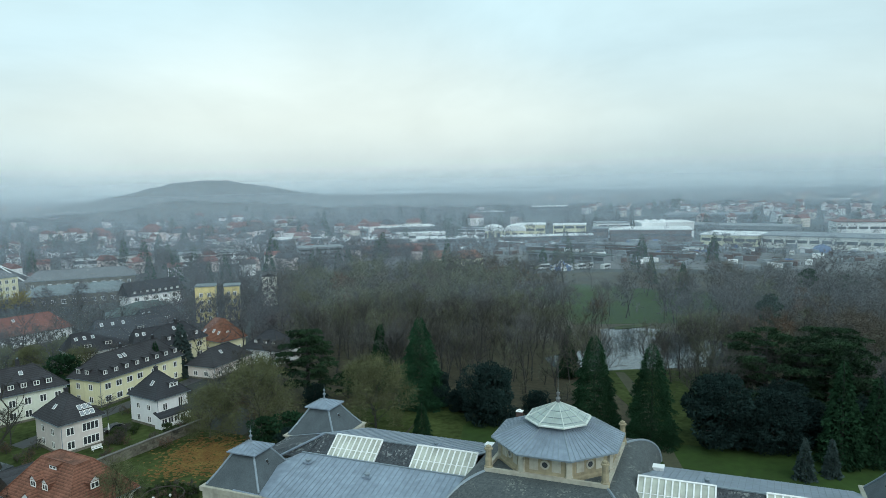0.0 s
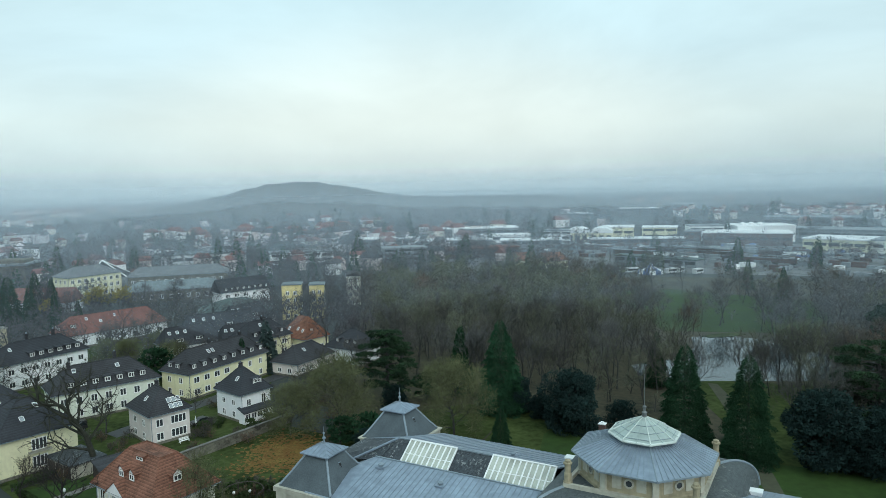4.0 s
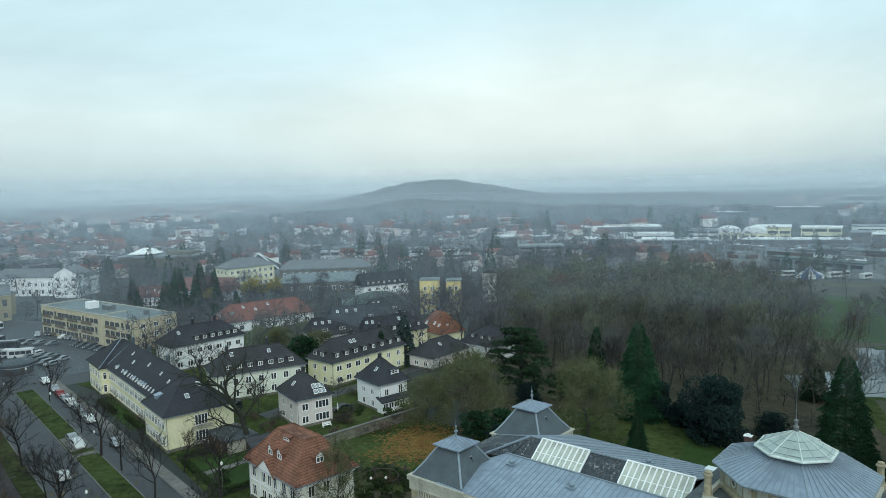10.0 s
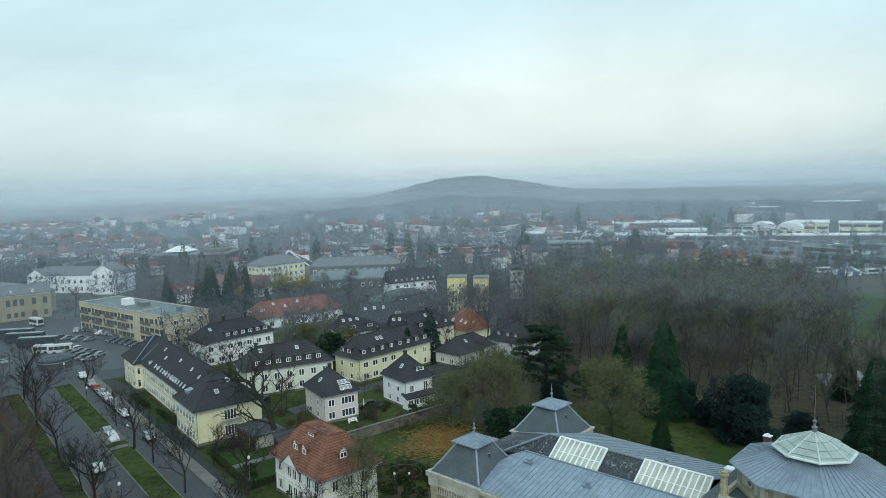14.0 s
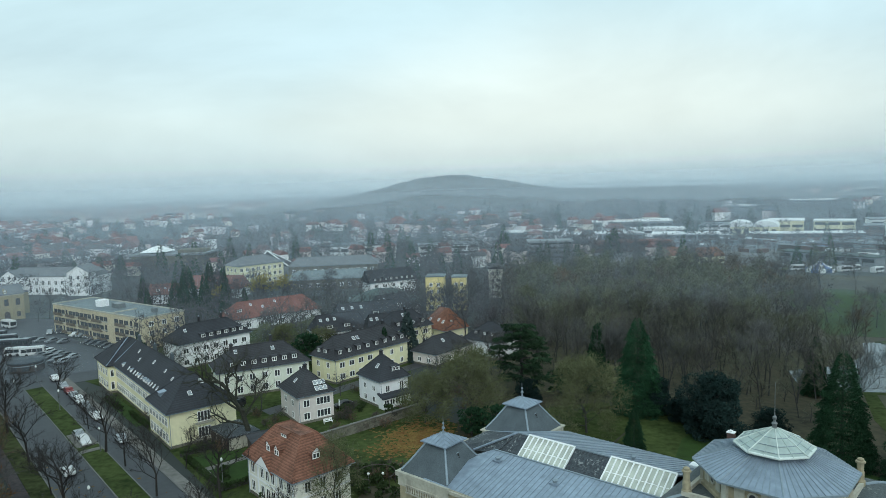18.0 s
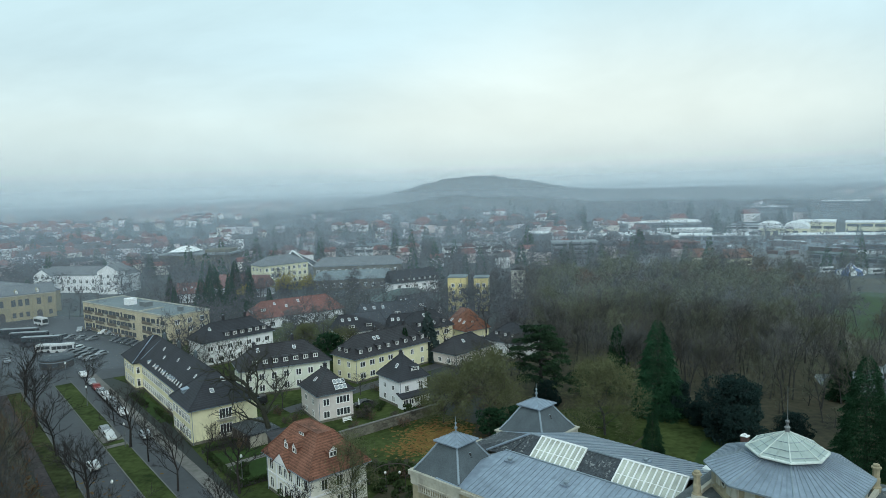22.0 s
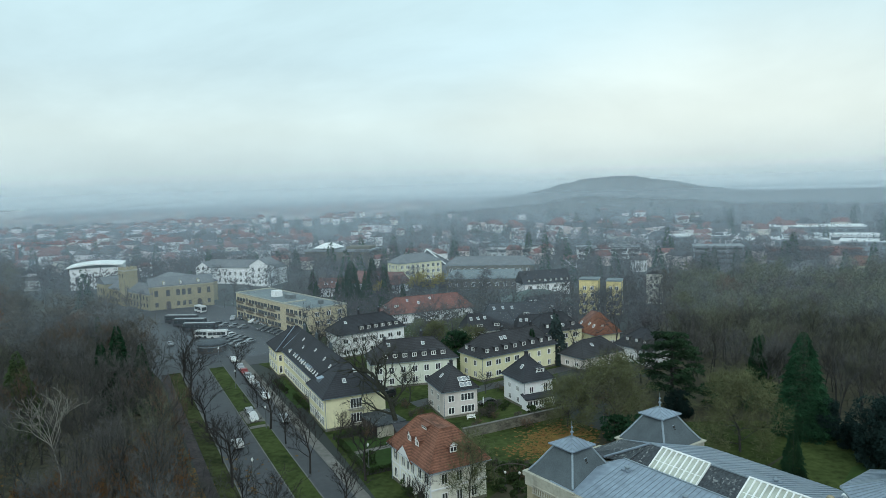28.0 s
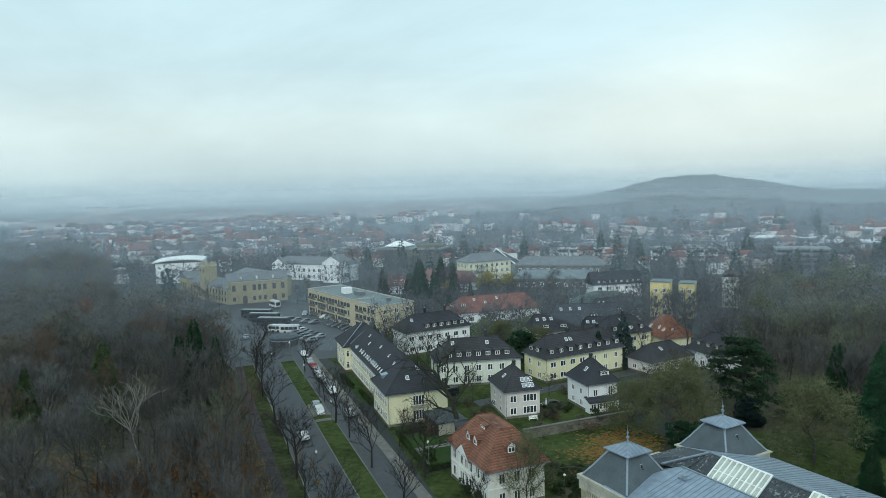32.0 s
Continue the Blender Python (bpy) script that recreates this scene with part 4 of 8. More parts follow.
def window(parent, m, w=1.1, h=1.35, cols=2, rows=1, blind=False):
    w = w * 1.15 if w < 1.6 else w
    fr, gl = window_meshes(w, h, cols, rows)
    ob = link("window", fr, parent, m)
    if blind:
        if (gl.name, "b") not in WIN_CACHE:
            WIN_CACHE[(gl.name, "b")] = gl.copy()
            WIN_CACHE[(gl.name, "b")].materials[0] = BLIND_GLASS
        gl = WIN_CACHE[(gl.name, "b")]
    link("pane", gl, ob)
    return ob


def side_pose(side, L, W, u, z, x0=0.0, y0=0.0):
    """A pose on a wall: side 0 front, 1 right, 2 back, 3 left; u metres along it as seen from outside."""
    if side == 0:
        return pose(x0 + u, y0, z)
    if side == 1:
        return pose(x0 + L, y0 + u, z, 0, 0, 90)
    if side == 2:
        return pose(x0 + L - u, y0 + W, z, 0, 0, 180)
    return pose(x0, y0 + W - u, z, 0, 0, -90)


def cut_roof(name, L, W, z0, z1, flat, mat, parent, over=.45, thick=.22):
    """A hipped roof cut off level at the height flat, with rolls along its edges."""
    half = min(L, W) / 2 + over
    d = half * (flat - z0 - thick) / (z1 - z0 - thick) - over
    lo = [(-over, -over), (L + over, -over), (L + over, W + over), (-over, W + over)]
    hi = [(d, d), (L - d, d), (L - d, W - d), (d, W - d)]
    vs = [(*p, z0) for p in lo] + [(*p, z0 + thick) for p in lo] + [(*p, flat) for p in hi] + [(L / 2, W / 2, flat - .35)]
    fs = [(3, 2, 1, 0)]
    for k in range(4):
        j = (k + 1) % 4
        fs += [(k, j, 4 + j, 4 + k), (4 + k, 4 + j, 8 + j, 8 + k), (8 + k, 8 + j, 12)]
    roof = solid(name, vs, fs, mat, parent)
    for k in range(4):
        roll("ridge_tiles", [vs[8 + k], vs[8 + (k + 1) % 4]], .15, mat, roof, "", 5)
        roll("ridge_tiles", [vs[4 + k], vs[8 + k]], .14, mat, roof, "", 5)
    return roof


def hip_roof(name, L, W, z0, z1, mat, parent, over=.45, hip=1.0, x0=0.0, y0=0.0, thick=.22):
    """A hipped roof; hip 1 gives full hips, 0 a gable; along the longer side."""
    lx0, lx1, ly0, ly1 = x0 - over, x0 + L + over, y0 - over, y0 + W + over
    along_x = L >= W
    half = (W if along_x else L) / 2 + over
    inset = half * hip
    if along_x:
        r0, r1 = (lx0 + inset, (ly0 + ly1) / 2, z1), (lx1 - inset, (ly0 + ly1) / 2, z1)
    else:
        r0, r1 = ((lx0 + lx1) / 2, ly0 + inset, z1), ((lx0 + lx1) / 2, ly1 - inset, z1)
    if (Vector(r1) - Vector(r0)).length < .3:
        mid = (Vector(r0) + Vector(r1)) / 2
        d = Vector((.2, 0, 0)) if along_x else Vector((0, .2, 0))
        r0, r1 = mid - d, mid + d
    vs = [(lx0, ly0, z0), (lx1, ly0, z0), (lx1, ly1, z0), (lx0, ly1, z0), (lx0, ly0, z0 + thick), (lx1, ly0, z0 + thick), (lx1, ly1, z0 + thick), (lx0, ly1, z0 + thick), r0, r1]
    fs = [(3, 2, 1, 0), (0, 1, 5, 4), (1, 2, 6, 5), (2, 3, 7, 6), (3, 0, 4, 7)]
    if along_x:
        fs += [(4, 5, 9, 8), (5, 6, 9), (6, 7, 8, 9), (7, 4, 8)]
    else:
        fs += [(4, 5, 8), (5, 6, 9, 8), (6, 7, 9), (7, 4, 8, 9)]
    roof = solid(name, vs, fs, mat, parent)
    pairs = [(8, 9)] + ([(4, 8), (7, 8), (5, 9), (6, 9)] if along_x else [(4, 8), (5, 8), (6, 9), (7, 9)])
    for i, j in pairs:
        roll("ridge_tiles", [vs[i], vs[j]], .13, mat, roof, "", 5)
    return roof


def slope_pose(side, L, W, z0, z1, u, f, over=.45, x0=0.0, y0=0.0):
    """A pose upright on a roof slope, f of the way from eave to ridge, and the slope in degrees."""
    half = (min(L, W)) / 2 + over
    pitch = math.degrees(math.atan2(z1 - z0 - .2, half))
    d = -over + half * f
    z = z0 + .2 + (z1 - z0 - .2) * f
    m = side_pose(side, L, W, u, z, x0, y0) @ pose(0, d, 0)
    return m, pitch


def dormer(parent, m, pitch, w=1.3, h=1.25, mat=TILE_DARK, style="shed", cheek=None):
    """A roof dormer with its window; m stands on the slope, facing out along -y."""
    depth = (h + .25) / math.tan(radians(pitch))
    cheek = cheek or mat
    d = boxes("dormer", [(-w / 2, w / 2, 0, depth, -.15, h)], cheek, parent, "", m)
    if style == "white":
        roof_sheet("dormer_roof", [(-w / 2 - .2, -.25, h - .1), (w / 2 + .2, -.25, h + .1), (w / 2 + .1, depth + .3, h + .45), (-w / 2 - .1, depth + .3, h + .35)], mat, d, .10)
        boxes("fascia", [(-w / 2 - .12, w / 2 + .12, -.08, -.02, h - .12, h + .06), (-w / 2 - .12, -w / 2 + .08, -.08, -.02, 0, h - .12), (w / 2 - .08, w / 2 + .12, -.08, -.02, 0, h - .12)], WHITE_PAINT, d)
    elif style == "shed":
        roof_sheet("dormer_roof", [(-w / 2 - .15, -.2, h), (w / 2 + .15, -.2, h), (w / 2 + .15, depth + .35, h + .22), (-w / 2 - .15, depth + .35, h + .22)], mat, d, .10)
    else:
        for s in (-1, 1):
            roof_sheet("dormer_roof", [(s * (w / 2 + .2), -.2, h - .05), (0, -.2, h + .75), (0, depth + 1.0, h + .75), (s * (w / 2 + .2), depth + .4, h - .05)], mat, d, .08)
        solid("gable", [(-w / 2, -.02, h - .05), (w / 2, -.02, h - .05), (0, -.02, h + .66), (-w / 2, .06, h - .05), (w / 2, .06, h - .05), (0, .06, h + .62)], [(0, 1, 2), (5, 4, 3), (0, 3, 4, 1), (1, 4, 5, 2), (2, 5, 3, 0)], WHITE, d)
    fr, gl = window_meshes(w - .3, h - .35, 2, 1)
    o = link("window", fr, d, pose(0, -.02, .2))
    link("pane", gl, o)
    return d


def rooflight(parent, m, pitch, w=.8, h=1.1):
    r = boxes("roof_window", [(-w / 2, w / 2, 0, .08, 0, .10), (-w / 2, w / 2, h - .08, h, 0, .10), (-w / 2, -w / 2 + .07, 0, h, 0, .10), (w / 2 - .07, w / 2, 0, h, 0, .10)], FRAME, parent, "", m @ pose(0, 0, 0, pitch, 0, 0))
    boxes("pane", [(-w / 2 + .06, w / 2 - .06, .06, h - .06, .03, .07)], ROOF_GLASS, r)
    return r


def chimney(parent, x, y, z0, z1, w=.7, d=.5, mat=None):
    c = boxes("chimney", [(x - w / 2, x + w / 2, y - d / 2, y + d / 2, z0, z1), (x - w / 2 - .08, x + w / 2 + .08, y - d / 2 - .08, y + d / 2 + .08, z1 - .25, z1 - .1)], mat or TILE_BROWN, parent)
    boxes("chimney_pot", [(x - .12, x + .12, y - .1, y + .1, z1, z1 + .3)], ZINC_DARK, c)
    return c


def gutters(parent, L, W, z, over=.45, x0=0.0, y0=0.0):
    a, b, c, d = x0 - over - .12, x0 + L + over + .12, y0 - over - .12, y0 + W + over + .12
    for it in ((a, b, c, c + .14, z - .02, z + .10), (a, b, d - .14, d, z - .02, z + .10), (a, a + .14, c + .14, d - .14, z - .02, z + .10), (b - .14, b, c + .14, d - .14, z - .02, z + .10)):
        boxes("gutter", [it], ZINC_DARK, parent)
    boxes("downpipe", [(x0 + .15, x0 + .25, y0 - .14, y0 - .04, 0, z)], ZINC_DARK, parent)


def house(name, label, x, y, turn, L, W, eave, ridge, wall, tile, hip=1.0, grid=(), dorm=(), lights=(), stacks=(), over=.45, category="house", plinth=True, extra=""):
    """A house from its near corner. grid: (side, columns, rows of sill heights, w, h, cols, from, to); dorm: (side, u, f, w, h, style); lights: (side, u, f)."""
    ob = empty(name, x, y, 0, turn)
    tagged(ob, label, category)
    boxes("wall", [(0, L, 0, W, 0, eave + .05)], wall, ob)
    if hip < .05:
        g = 1 - hip
        half = min(L, W) / 2
        zt = ridge - .15
        for s in (0, 1):
            xx = (0, .2) if s == 0 else (L - .2, L)
            if L >= W:
                cut = half * hip
                vs = [(xx[i], yy, zz) for i in (0, 1) for yy, zz in ((0, eave), (W, eave), (W / 2 + cut * .97, ridge - (ridge - eave) * hip - .1 if hip else zt), (W / 2 - cut * .97 if hip else W / 2 - .01, ridge - (ridge - eave) * hip - .1 if hip else zt))]
            else:
                yq = (0, .2) if s == 0 else (W - .2, W)
                vs = [(xv, yq[i], zz) for i in (0, 1) for xv, zz in ((0, eave), (L, eave), (L / 2 + .01, zt), (L / 2 - .01, zt))]
            solid("gable", vs, [(0, 1, 2, 3), (7, 6, 5, 4), (0, 4, 5, 1), (1, 5, 6, 2), (2, 6, 7, 3), (3, 7, 4, 0)], wall, ob)
    if plinth:
        boxes("plinth", [(-.04, L + .04, -.04, W + .04, 0, .55)], STONE_WALL, ob)
    if extra == "villa":
        cut_roof("roof", L, W, eave, ridge, 11.5, tile, ob, over)
    else:
        hip_roof("roof", L, W, eave, ridge, tile, ob, over, hip)
    gutters(ob, L, W, eave, over)
    for side, n, sills, w, h, cols, f0, f1 in grid:
        ln = L if side in (0, 2) else W
        for z in sills:
            for k in range(n):
                u = ln * (f0 + (f1 - f0) * (k + .5) / n)
                window(ob, side_pose(side, L, W, u, z), w, h, cols)
    for side, u, f, w, h, style in dorm:
        m, pitch = slope_pose(side, L, W, eave, ridge, u, f, over)
        dormer(ob, m, pitch, w, h, tile, style)
    for side, u, f in lights:
        m, pitch = slope_pose(side, L, W, eave, ridge, u, f, over)
        rooflight(ob, m, pitch)
    for cx, cy, z0, z1 in stacks:
        chimney(ob, cx, cy, z0, z1)
    if extra == "villa":                                        # string course, corner pilasters and a small front gable
        boxes("string_course", [(-.08, L + .08, -.08, W + .08, 3.25, 3.5)], WHITE, ob)
        boxes("eaves_cornice", [(-.2, L + .2, -.2, W + .2, eave - .45, eave - .1)], WHITE, ob)
        for u in (.25, L * .23, L * .64, L - .25):
            boxes("pilaster", [(u - .22, u + .22, -.07, 0, .55, eave - .45)], WHITE, ob)
        a, b, c = L * .25, L * .62, eave + 2.0
        solid("front_gable", [(a, -.72, eave - .2), (b, -.72, eave - .2), ((a + b) / 2, -.72, c), (a, 1.6, eave - .2), (b, 1.6, eave - .2), ((a + b) / 2, 1.6, c)], [(0, 1, 2), (5, 4, 3), (0, 3, 4, 1), (1, 4, 5, 2), (2, 5, 3, 0)], WHITE, ob)
        for q in (a - .3, b + .3):
            s = 1 if q < (a + b) / 2 else -1
            roof_sheet("gable_roof", [(q, -.85, eave - .3), ((a + b) / 2, -.85, c + .12), ((a + b) / 2, 2.6, c + .12), (q, .8, eave - .3)], tile, ob, .12)
    return ob


def long_house():
    """The long cream office house by the street: two end blocks and a recessed middle range under one dark roof."""
    ob = empty("long_house", -56.6, 127.4, 0, 42)
    tagged(ob, "long cream two-storey house with dark hipped roof and many skylights", "house")
    # local x to the east, y along the street
    blocks = ((0, 0, 13.5, 13.0), (2.0, 13.0, 10.0, 36.0), (0.2, 49.0, 13.0, 11.5))
    for bx, by, bl, bw in blocks:
        boxes("wall", [(bx, bx + bl, by, by + bw, 0, 7.05)], CREAM, ob)
        boxes("plinth", [(bx - .04, bx + bl + .04, by - .04, by + bw + .04, 0, .6)], STONE_WALL, ob)
    hip_roof("roof", 13.5, 13.0, 7.0, 13.0, TILE_DARK, ob, .5, 1.0, 0, 0)
    mid = hip_roof("roof", 10.0, 50.0, 7.0, 12.9, TILE_DARK, ob, .5, 1.0, 2.0, 5.5)
    hip_roof("roof", 13.0, 11.5, 7.0, 12.4, TILE_DARK, ob, .5, 1.0, .2, 49.0)
    gutters(ob, 13.5, 13.0, 7.0, .5)
    boxes("gutter", [(1.36, 1.5, 13.6, 48.5, 6.98, 7.1)], ZINC_DARK, ob)
    for z, h in ((1.1, 1.9), (4.3, 1.7)):
        for k in range(6):
            window(ob, side_pose(3, 13.5, 13, 1.3 + k * 2.05, z), 1.45, h, 2, 2, True)
        for k in range(18):
            window(ob, side_pose(3, 10, 36, 1.1 + k * 1.98, z, 2.0, 13.0), 1.45, h, 2, 2, True)
        for k in range(4):
            window(ob, side_pose(3, 13, 11.5, 1.6 + k * 2.7, z, .2, 49.0), 1.45, h, 2, 2, True)
        window(ob, side_pose(0, 13, 11.5, .9, z, .2, 49.0), .8, h, 1, 2)
    for z in (1.0, 4.2):                                        # balcony doors on the end
        window(ob, side_pose(0, 13.5, 13, 6.9, z), 2.6, 2.1, 4, 1)
        bal = boxes("balcony", [(-1.9, 1.9, -1.0, 0, -.28, -.12)], PALE_STONE, ob, "", pose(6.9, 0, z))
        boxes("railing", [(-1.9, 1.9, -1.0, -.94, .55, .62), (-1.9, -1.84, -1.0, 0, .55, .62), (1.84, 1.9, -1.0, 0, .55, .62)] + [(x * .19 - .015, x * .19 + .015, -.99, -.95, -.12, .55) for x in range(-10, 11)], WOOD_DARK, bal)
    for k, s in enumerate((15.5, 17.6, 19.6, 21.3, 23.0, 24.7, 27.0, 29.0, 31.0, 33.0, 35.5, 38.0, 42.5)):
        m, p = slope_pose(3, 10, 50, 7.0, 12.9, 50 - (s - 5.5), .13, .5, 2.0, 5.5)
        if k in (3, 4, 5, 7, 10, 12):
            d = boxes("dormer", [(-.45, .45, 0, 1.0, -.1, .7)], WHITE, ob, "", m)
            roof_sheet("dormer_roof", [(-.52, -.12, .7), (.52, -.12, .7), (.52, 1.15, .86), (-.52, 1.15, .86)], ZINC_DARK, d, .08)
            window(d, pose(0, -.02, .06), .66, .55, 1)
        else:
            rooflight(ob, m, p, .55, .95)
    for s, f in ((18, .62), (27, .66), (36, .5), (40, .7), (12, .55)):
        m, p = slope_pose(3, 10, 50, 7.0, 12.9, 50 - (s - 5.5), f, .5, 2.0, 5.5)
        rooflight(ob, m, p, .6, .9)
    m, p = slope_pose(3, 13.5, 13, 7, 13, 4.2, .22, .5)
    d = boxes("dormer", [(-.9, .9, 0, 1.6, -.1, .8)], ZINC_DARK, ob, "", m)
    roof_sheet("dormer_roof", [(-1.0, -.15, .8), (1.0, -.15, .8), (1.0, 1.9, 1.2), (-1.0, 1.9, 1.2)], ZINC, d, .08)
    for u, f in ((5.2, .36), (8.2, .62)):
        m, p = slope_pose(0, 13.5, 13, 7, 13, u, f, .5)
        rooflight(ob, m, p)
    for a, b in (((-.3, 48.5, 7.25), (6.7, 54.75, 12.45)), ((1.5, 49.5, 7.25), (6.9, 47.0, 12.6))):
        roll("hip_flashing", [a, b], .14, ZINC, ob, "pale zinc hip", 5)
    for yy in (20, 33, 46):
        chimney(ob, 7.4, yy, 11.5, 14.2, .7, .6, SLATE)


long_house()
house("garden_house", "white two-storey house with a dark pyramid roof behind the garden wall", -18.8, 150.6, 42, 7.6, 9.0, 6.0, 10.9, WHITE, TILE_DARK, 1.0,
      grid=((0, 1, (3.4,), 1.0, 1.5, 2, .1, .42), (0, 1, (3.2,), 1.0, 2.1, 2, .62, .9), (3, 2, (3.5,), 1.0, 1.2, 2, .1, .9), (3, 2, (.9,), 1.0, 1.3, 2, .1, .9)),
      dorm=((0, 4.9, .30, 1.9, .95, "white"),), lights=((3, 5.4, .45),), stacks=((4.2, 5.6, 9.6, 11.6),))
house("villa", "pale pink two-storey house with dark hipped roof and six skylights", -34.6, 140.3, 37, 8.0, 10.4, 5.9, 10.4, PINKISH, TILE_BROWN, 1.0,
      grid=((0, 1, (.9, 3.6), 1.3, 1.5, 2, .08, .38), (0, 1, (.9, 3.6), 3.2, 1.6, 4, .46, .96), (3, 2, (3.5, .9), 1.1, 1.3, 2, .1, .9)),
      lights=((3, 5.0, .4),) + tuple((0, 4.5 + .95 * i, .12 + .23 * j) for i in range(3) for j in range(2)), stacks=((4.4, 6.4, 9.4, 11.2),))
house("apartment_house", "long cream apartment house with dark roof and a row of dormers", -33.2, 169.4, 51, 25.5, 9.6, 6.2, 11.2, CREAM, TILE_BROWN, .75,
      grid=((0, 4, (1.0, 3.9), 1.5, 1.4, 2, .03, .52), (0, 3, (.9, 3.8), 1.0, 1.4, 2, .55, .98), (3, 2, (1.0, 3.9), 1.1, 1.4, 2, .08, .92)),
      dorm=tuple((0, 2.2 + 3.1 * k, .17, 1.35, 1.25, "shed") for k in range(8)) + ((3, 2.6, .17, 1.5, 1.3, "shed"), (3, 5.4, .17, 1.5, 1.3, "shed")), lights=((0, 9.0, .62), (0, 10.3, .62)), stacks=((11, 5.2, 10.5, 12.2), (21, 5.0, 10.5, 12.2)))
house("orange_villa", "white stuccoed villa with orange clay hipped roof and small dormers", -34.4, 109.0, -44.5, 15.0, 10.0, 6.3, 13.2, STUCCO, TILE_ORANGE, .72,
      grid=((0, 1, (.9, 4.0), 1.1, 1.8, 2, .03, .2), (0, 3, (3.9,), 1.0, 1.8, 2, .27, .62), (0, 3, (.5,), 1.1, 2.2, 2, .27, .62), (0, 2, (.9, 4.0), 1.1, 1.8, 2, .66, .98), (1, 3, (.9, 4.0), 1.0, 1.7, 2, .1, .9), (3, 2, (.9, 4.0), 1.0, 1.7, 2, .1, .9)),
      dorm=((0, 5.7, .27, 1.5, 1.2, "gable"), (0, 8.5, .27, 1.5, 1.2, "gable"), (1, 4.6, .27, 1.6, 1.2, "gable"), (0, 7.6, .60, 1.9, .8, "shed")), over=.6, extra="villa")
house("terrace_house", "long pale green house with dark hipped roof and dormers", -58.6, 157.6, 31, 22.0, 10.0, 6.4, 11.4, GREENISH, TILE_BROWN, 1.0,
      grid=((0, 7, (1.0, 3.8), 1.2, 1.6, 2, .02, .98), (3, 3, (1.0, 3.8), 1.1, 1.5, 2, .05, .95)),
      dorm=tuple((0, 3.6 + 2.5 * k, .17, 1.5, 1.3, "shed") for k in range(7)), lights=((0, 5, .7), (0, 14, .66)), stacks=((14.0, 5.4, 10.4, 13.0), (4.2, 5.0, 9.8, 12.2)))
house("white_block", "white two-storey house with dark roof and dormers", -80.5, 185.0, 50, 22.0, 10.0, 7.0, 11.6, WHITE, TILE_DARK, .9,
      grid=((0, 7, (1.2, 4.4), 1.4, 1.4, 2, .02, .98), (1, 2, (1.2, 4.4), 1.2, 1.4, 2, .1, .9)),
      dorm=tuple((0, 7.5 + 2.4 * k, .15, 1.5, 1.2, "shed") for k in range(6)), lights=((0, 3.5, .6),), stacks=((9.0, 5.4, 10.6, 13.2), (16.0, 5.4, 10.6, 13.2)))
house("cream_house", "cream two-storey house with dark hipped roof and white dormers", -12.2, 211.2, 132, 8.6, 15.5, 6.2, 11.2, CREAM, TILE_DARK, 1.0,
      grid=((3, 4, (1.0, 3.9), 1.5, 1.4, 2, .04, .96), (0, 2, (1.0, 3.9), 1.1, 1.4, 2, .1, .9)),
      dorm=((3, 3.5, .2, 1.3, 1.2, "shed"), (3, 6.0, .2, 1.3, 1.2, "shed"), (3, 12.6, .2, 1.3, 1.2, "shed")), lights=((3, 8.3, .2), (3, 9.3, .2), (3, 7.0, .66)), stacks=((4.3, 7.0, 10.4, 12.2),))
house("tiled_cottage", "low cream cottage with steep orange clay roof", -8.0, 208.0, 40, 9.0, 11.5, 4.6, 10.6, CREAM, TILE_ORANGE, .8,
      grid=((0, 2, (1.2,), 1.4, 1.4, 2, .1, .9), (3, 3, (1.2,), 1.2, 1.4, 2, .1, .9)), dorm=((0, 3.4, .3, 1.2, 1.0, "shed"),), lights=((3, 2.5, .3), (3, 6.5, .35), (3, 9.0, .3), (0, 6.6, .4)), stacks=((4.8, 7.2, 9.5, 11.6),))
house("slate_cottage", "small pale house with dark pyramid roof and dormers", -1.6, 198.4, -40, 12.0, 10.0, 4.6, 9.4, WHITE, TILE_DARK, 1.0,
      grid=((0, 3, (1.2,), 1.4, 1.4, 2, .05, .95), (3, 2, (1.2,), 1.2, 1.4, 2, .1, .9)), dorm=((0, 3.5, .3, 1.2, 1.0, "shed"), (0, 6.8, .3, 1.2, 1.0, "shed"), (0, 9.6, .3, 1.2, 1.0, "shed")), lights=((3, 3, .4),))
house("low_house", "low pale house with a brown hipped roof beside parked cars", -9.0, 184.0, 52, 15, 8.5, 3.4, 7.4, PINKISH, TILE_BROWN, .9,
      grid=((0, 4, (1.0,), 1.2, 1.2, 2, .05, .95), (3, 2, (1.0,), 1.2, 1.2, 2, .1, .9)), lights=((0, 6.0, .55),))
house("red_roofed_range", "long low house with a red clay roof and glazed dormers", -84, 232, 38, 34.0, 11.0, 4.2, 9.6, WHITE, TILE_RED, .85,
      grid=((0, 8, (1.2,), 1.4, 1.5, 2, .02, .98), (3, 3, (1.2,), 1.3, 1.6, 2, .05, .95)), dorm=((3, 3.2, .25, 2.0, 1.1, "shed"), (3, 5.8, .25, 2.0, 1.1, "shed"), (0, 4.2, .4, 2.0, 1.1, "shed")), lights=((0, 9, .7), (0, 13, .5), (0, 18, .72)))
house("gabled_school", "white gabled house with dark roof and a row of small dormers", -46.0, 298.0, 33, 22.0, 9.0, 6.4, 11.6, WHITE, TILE_DARK, .0,
      grid=((0, 5, (1.2, 4.2), 2.0, 1.4, 3, .04, .96), (3, 2, (7.2,), 1.0, 1.2, 2, .25, .75)), dorm=tuple((0, 2.4 + 2.6 * k, .12, 1.2, 1.1, "shed") for k in range(8)))
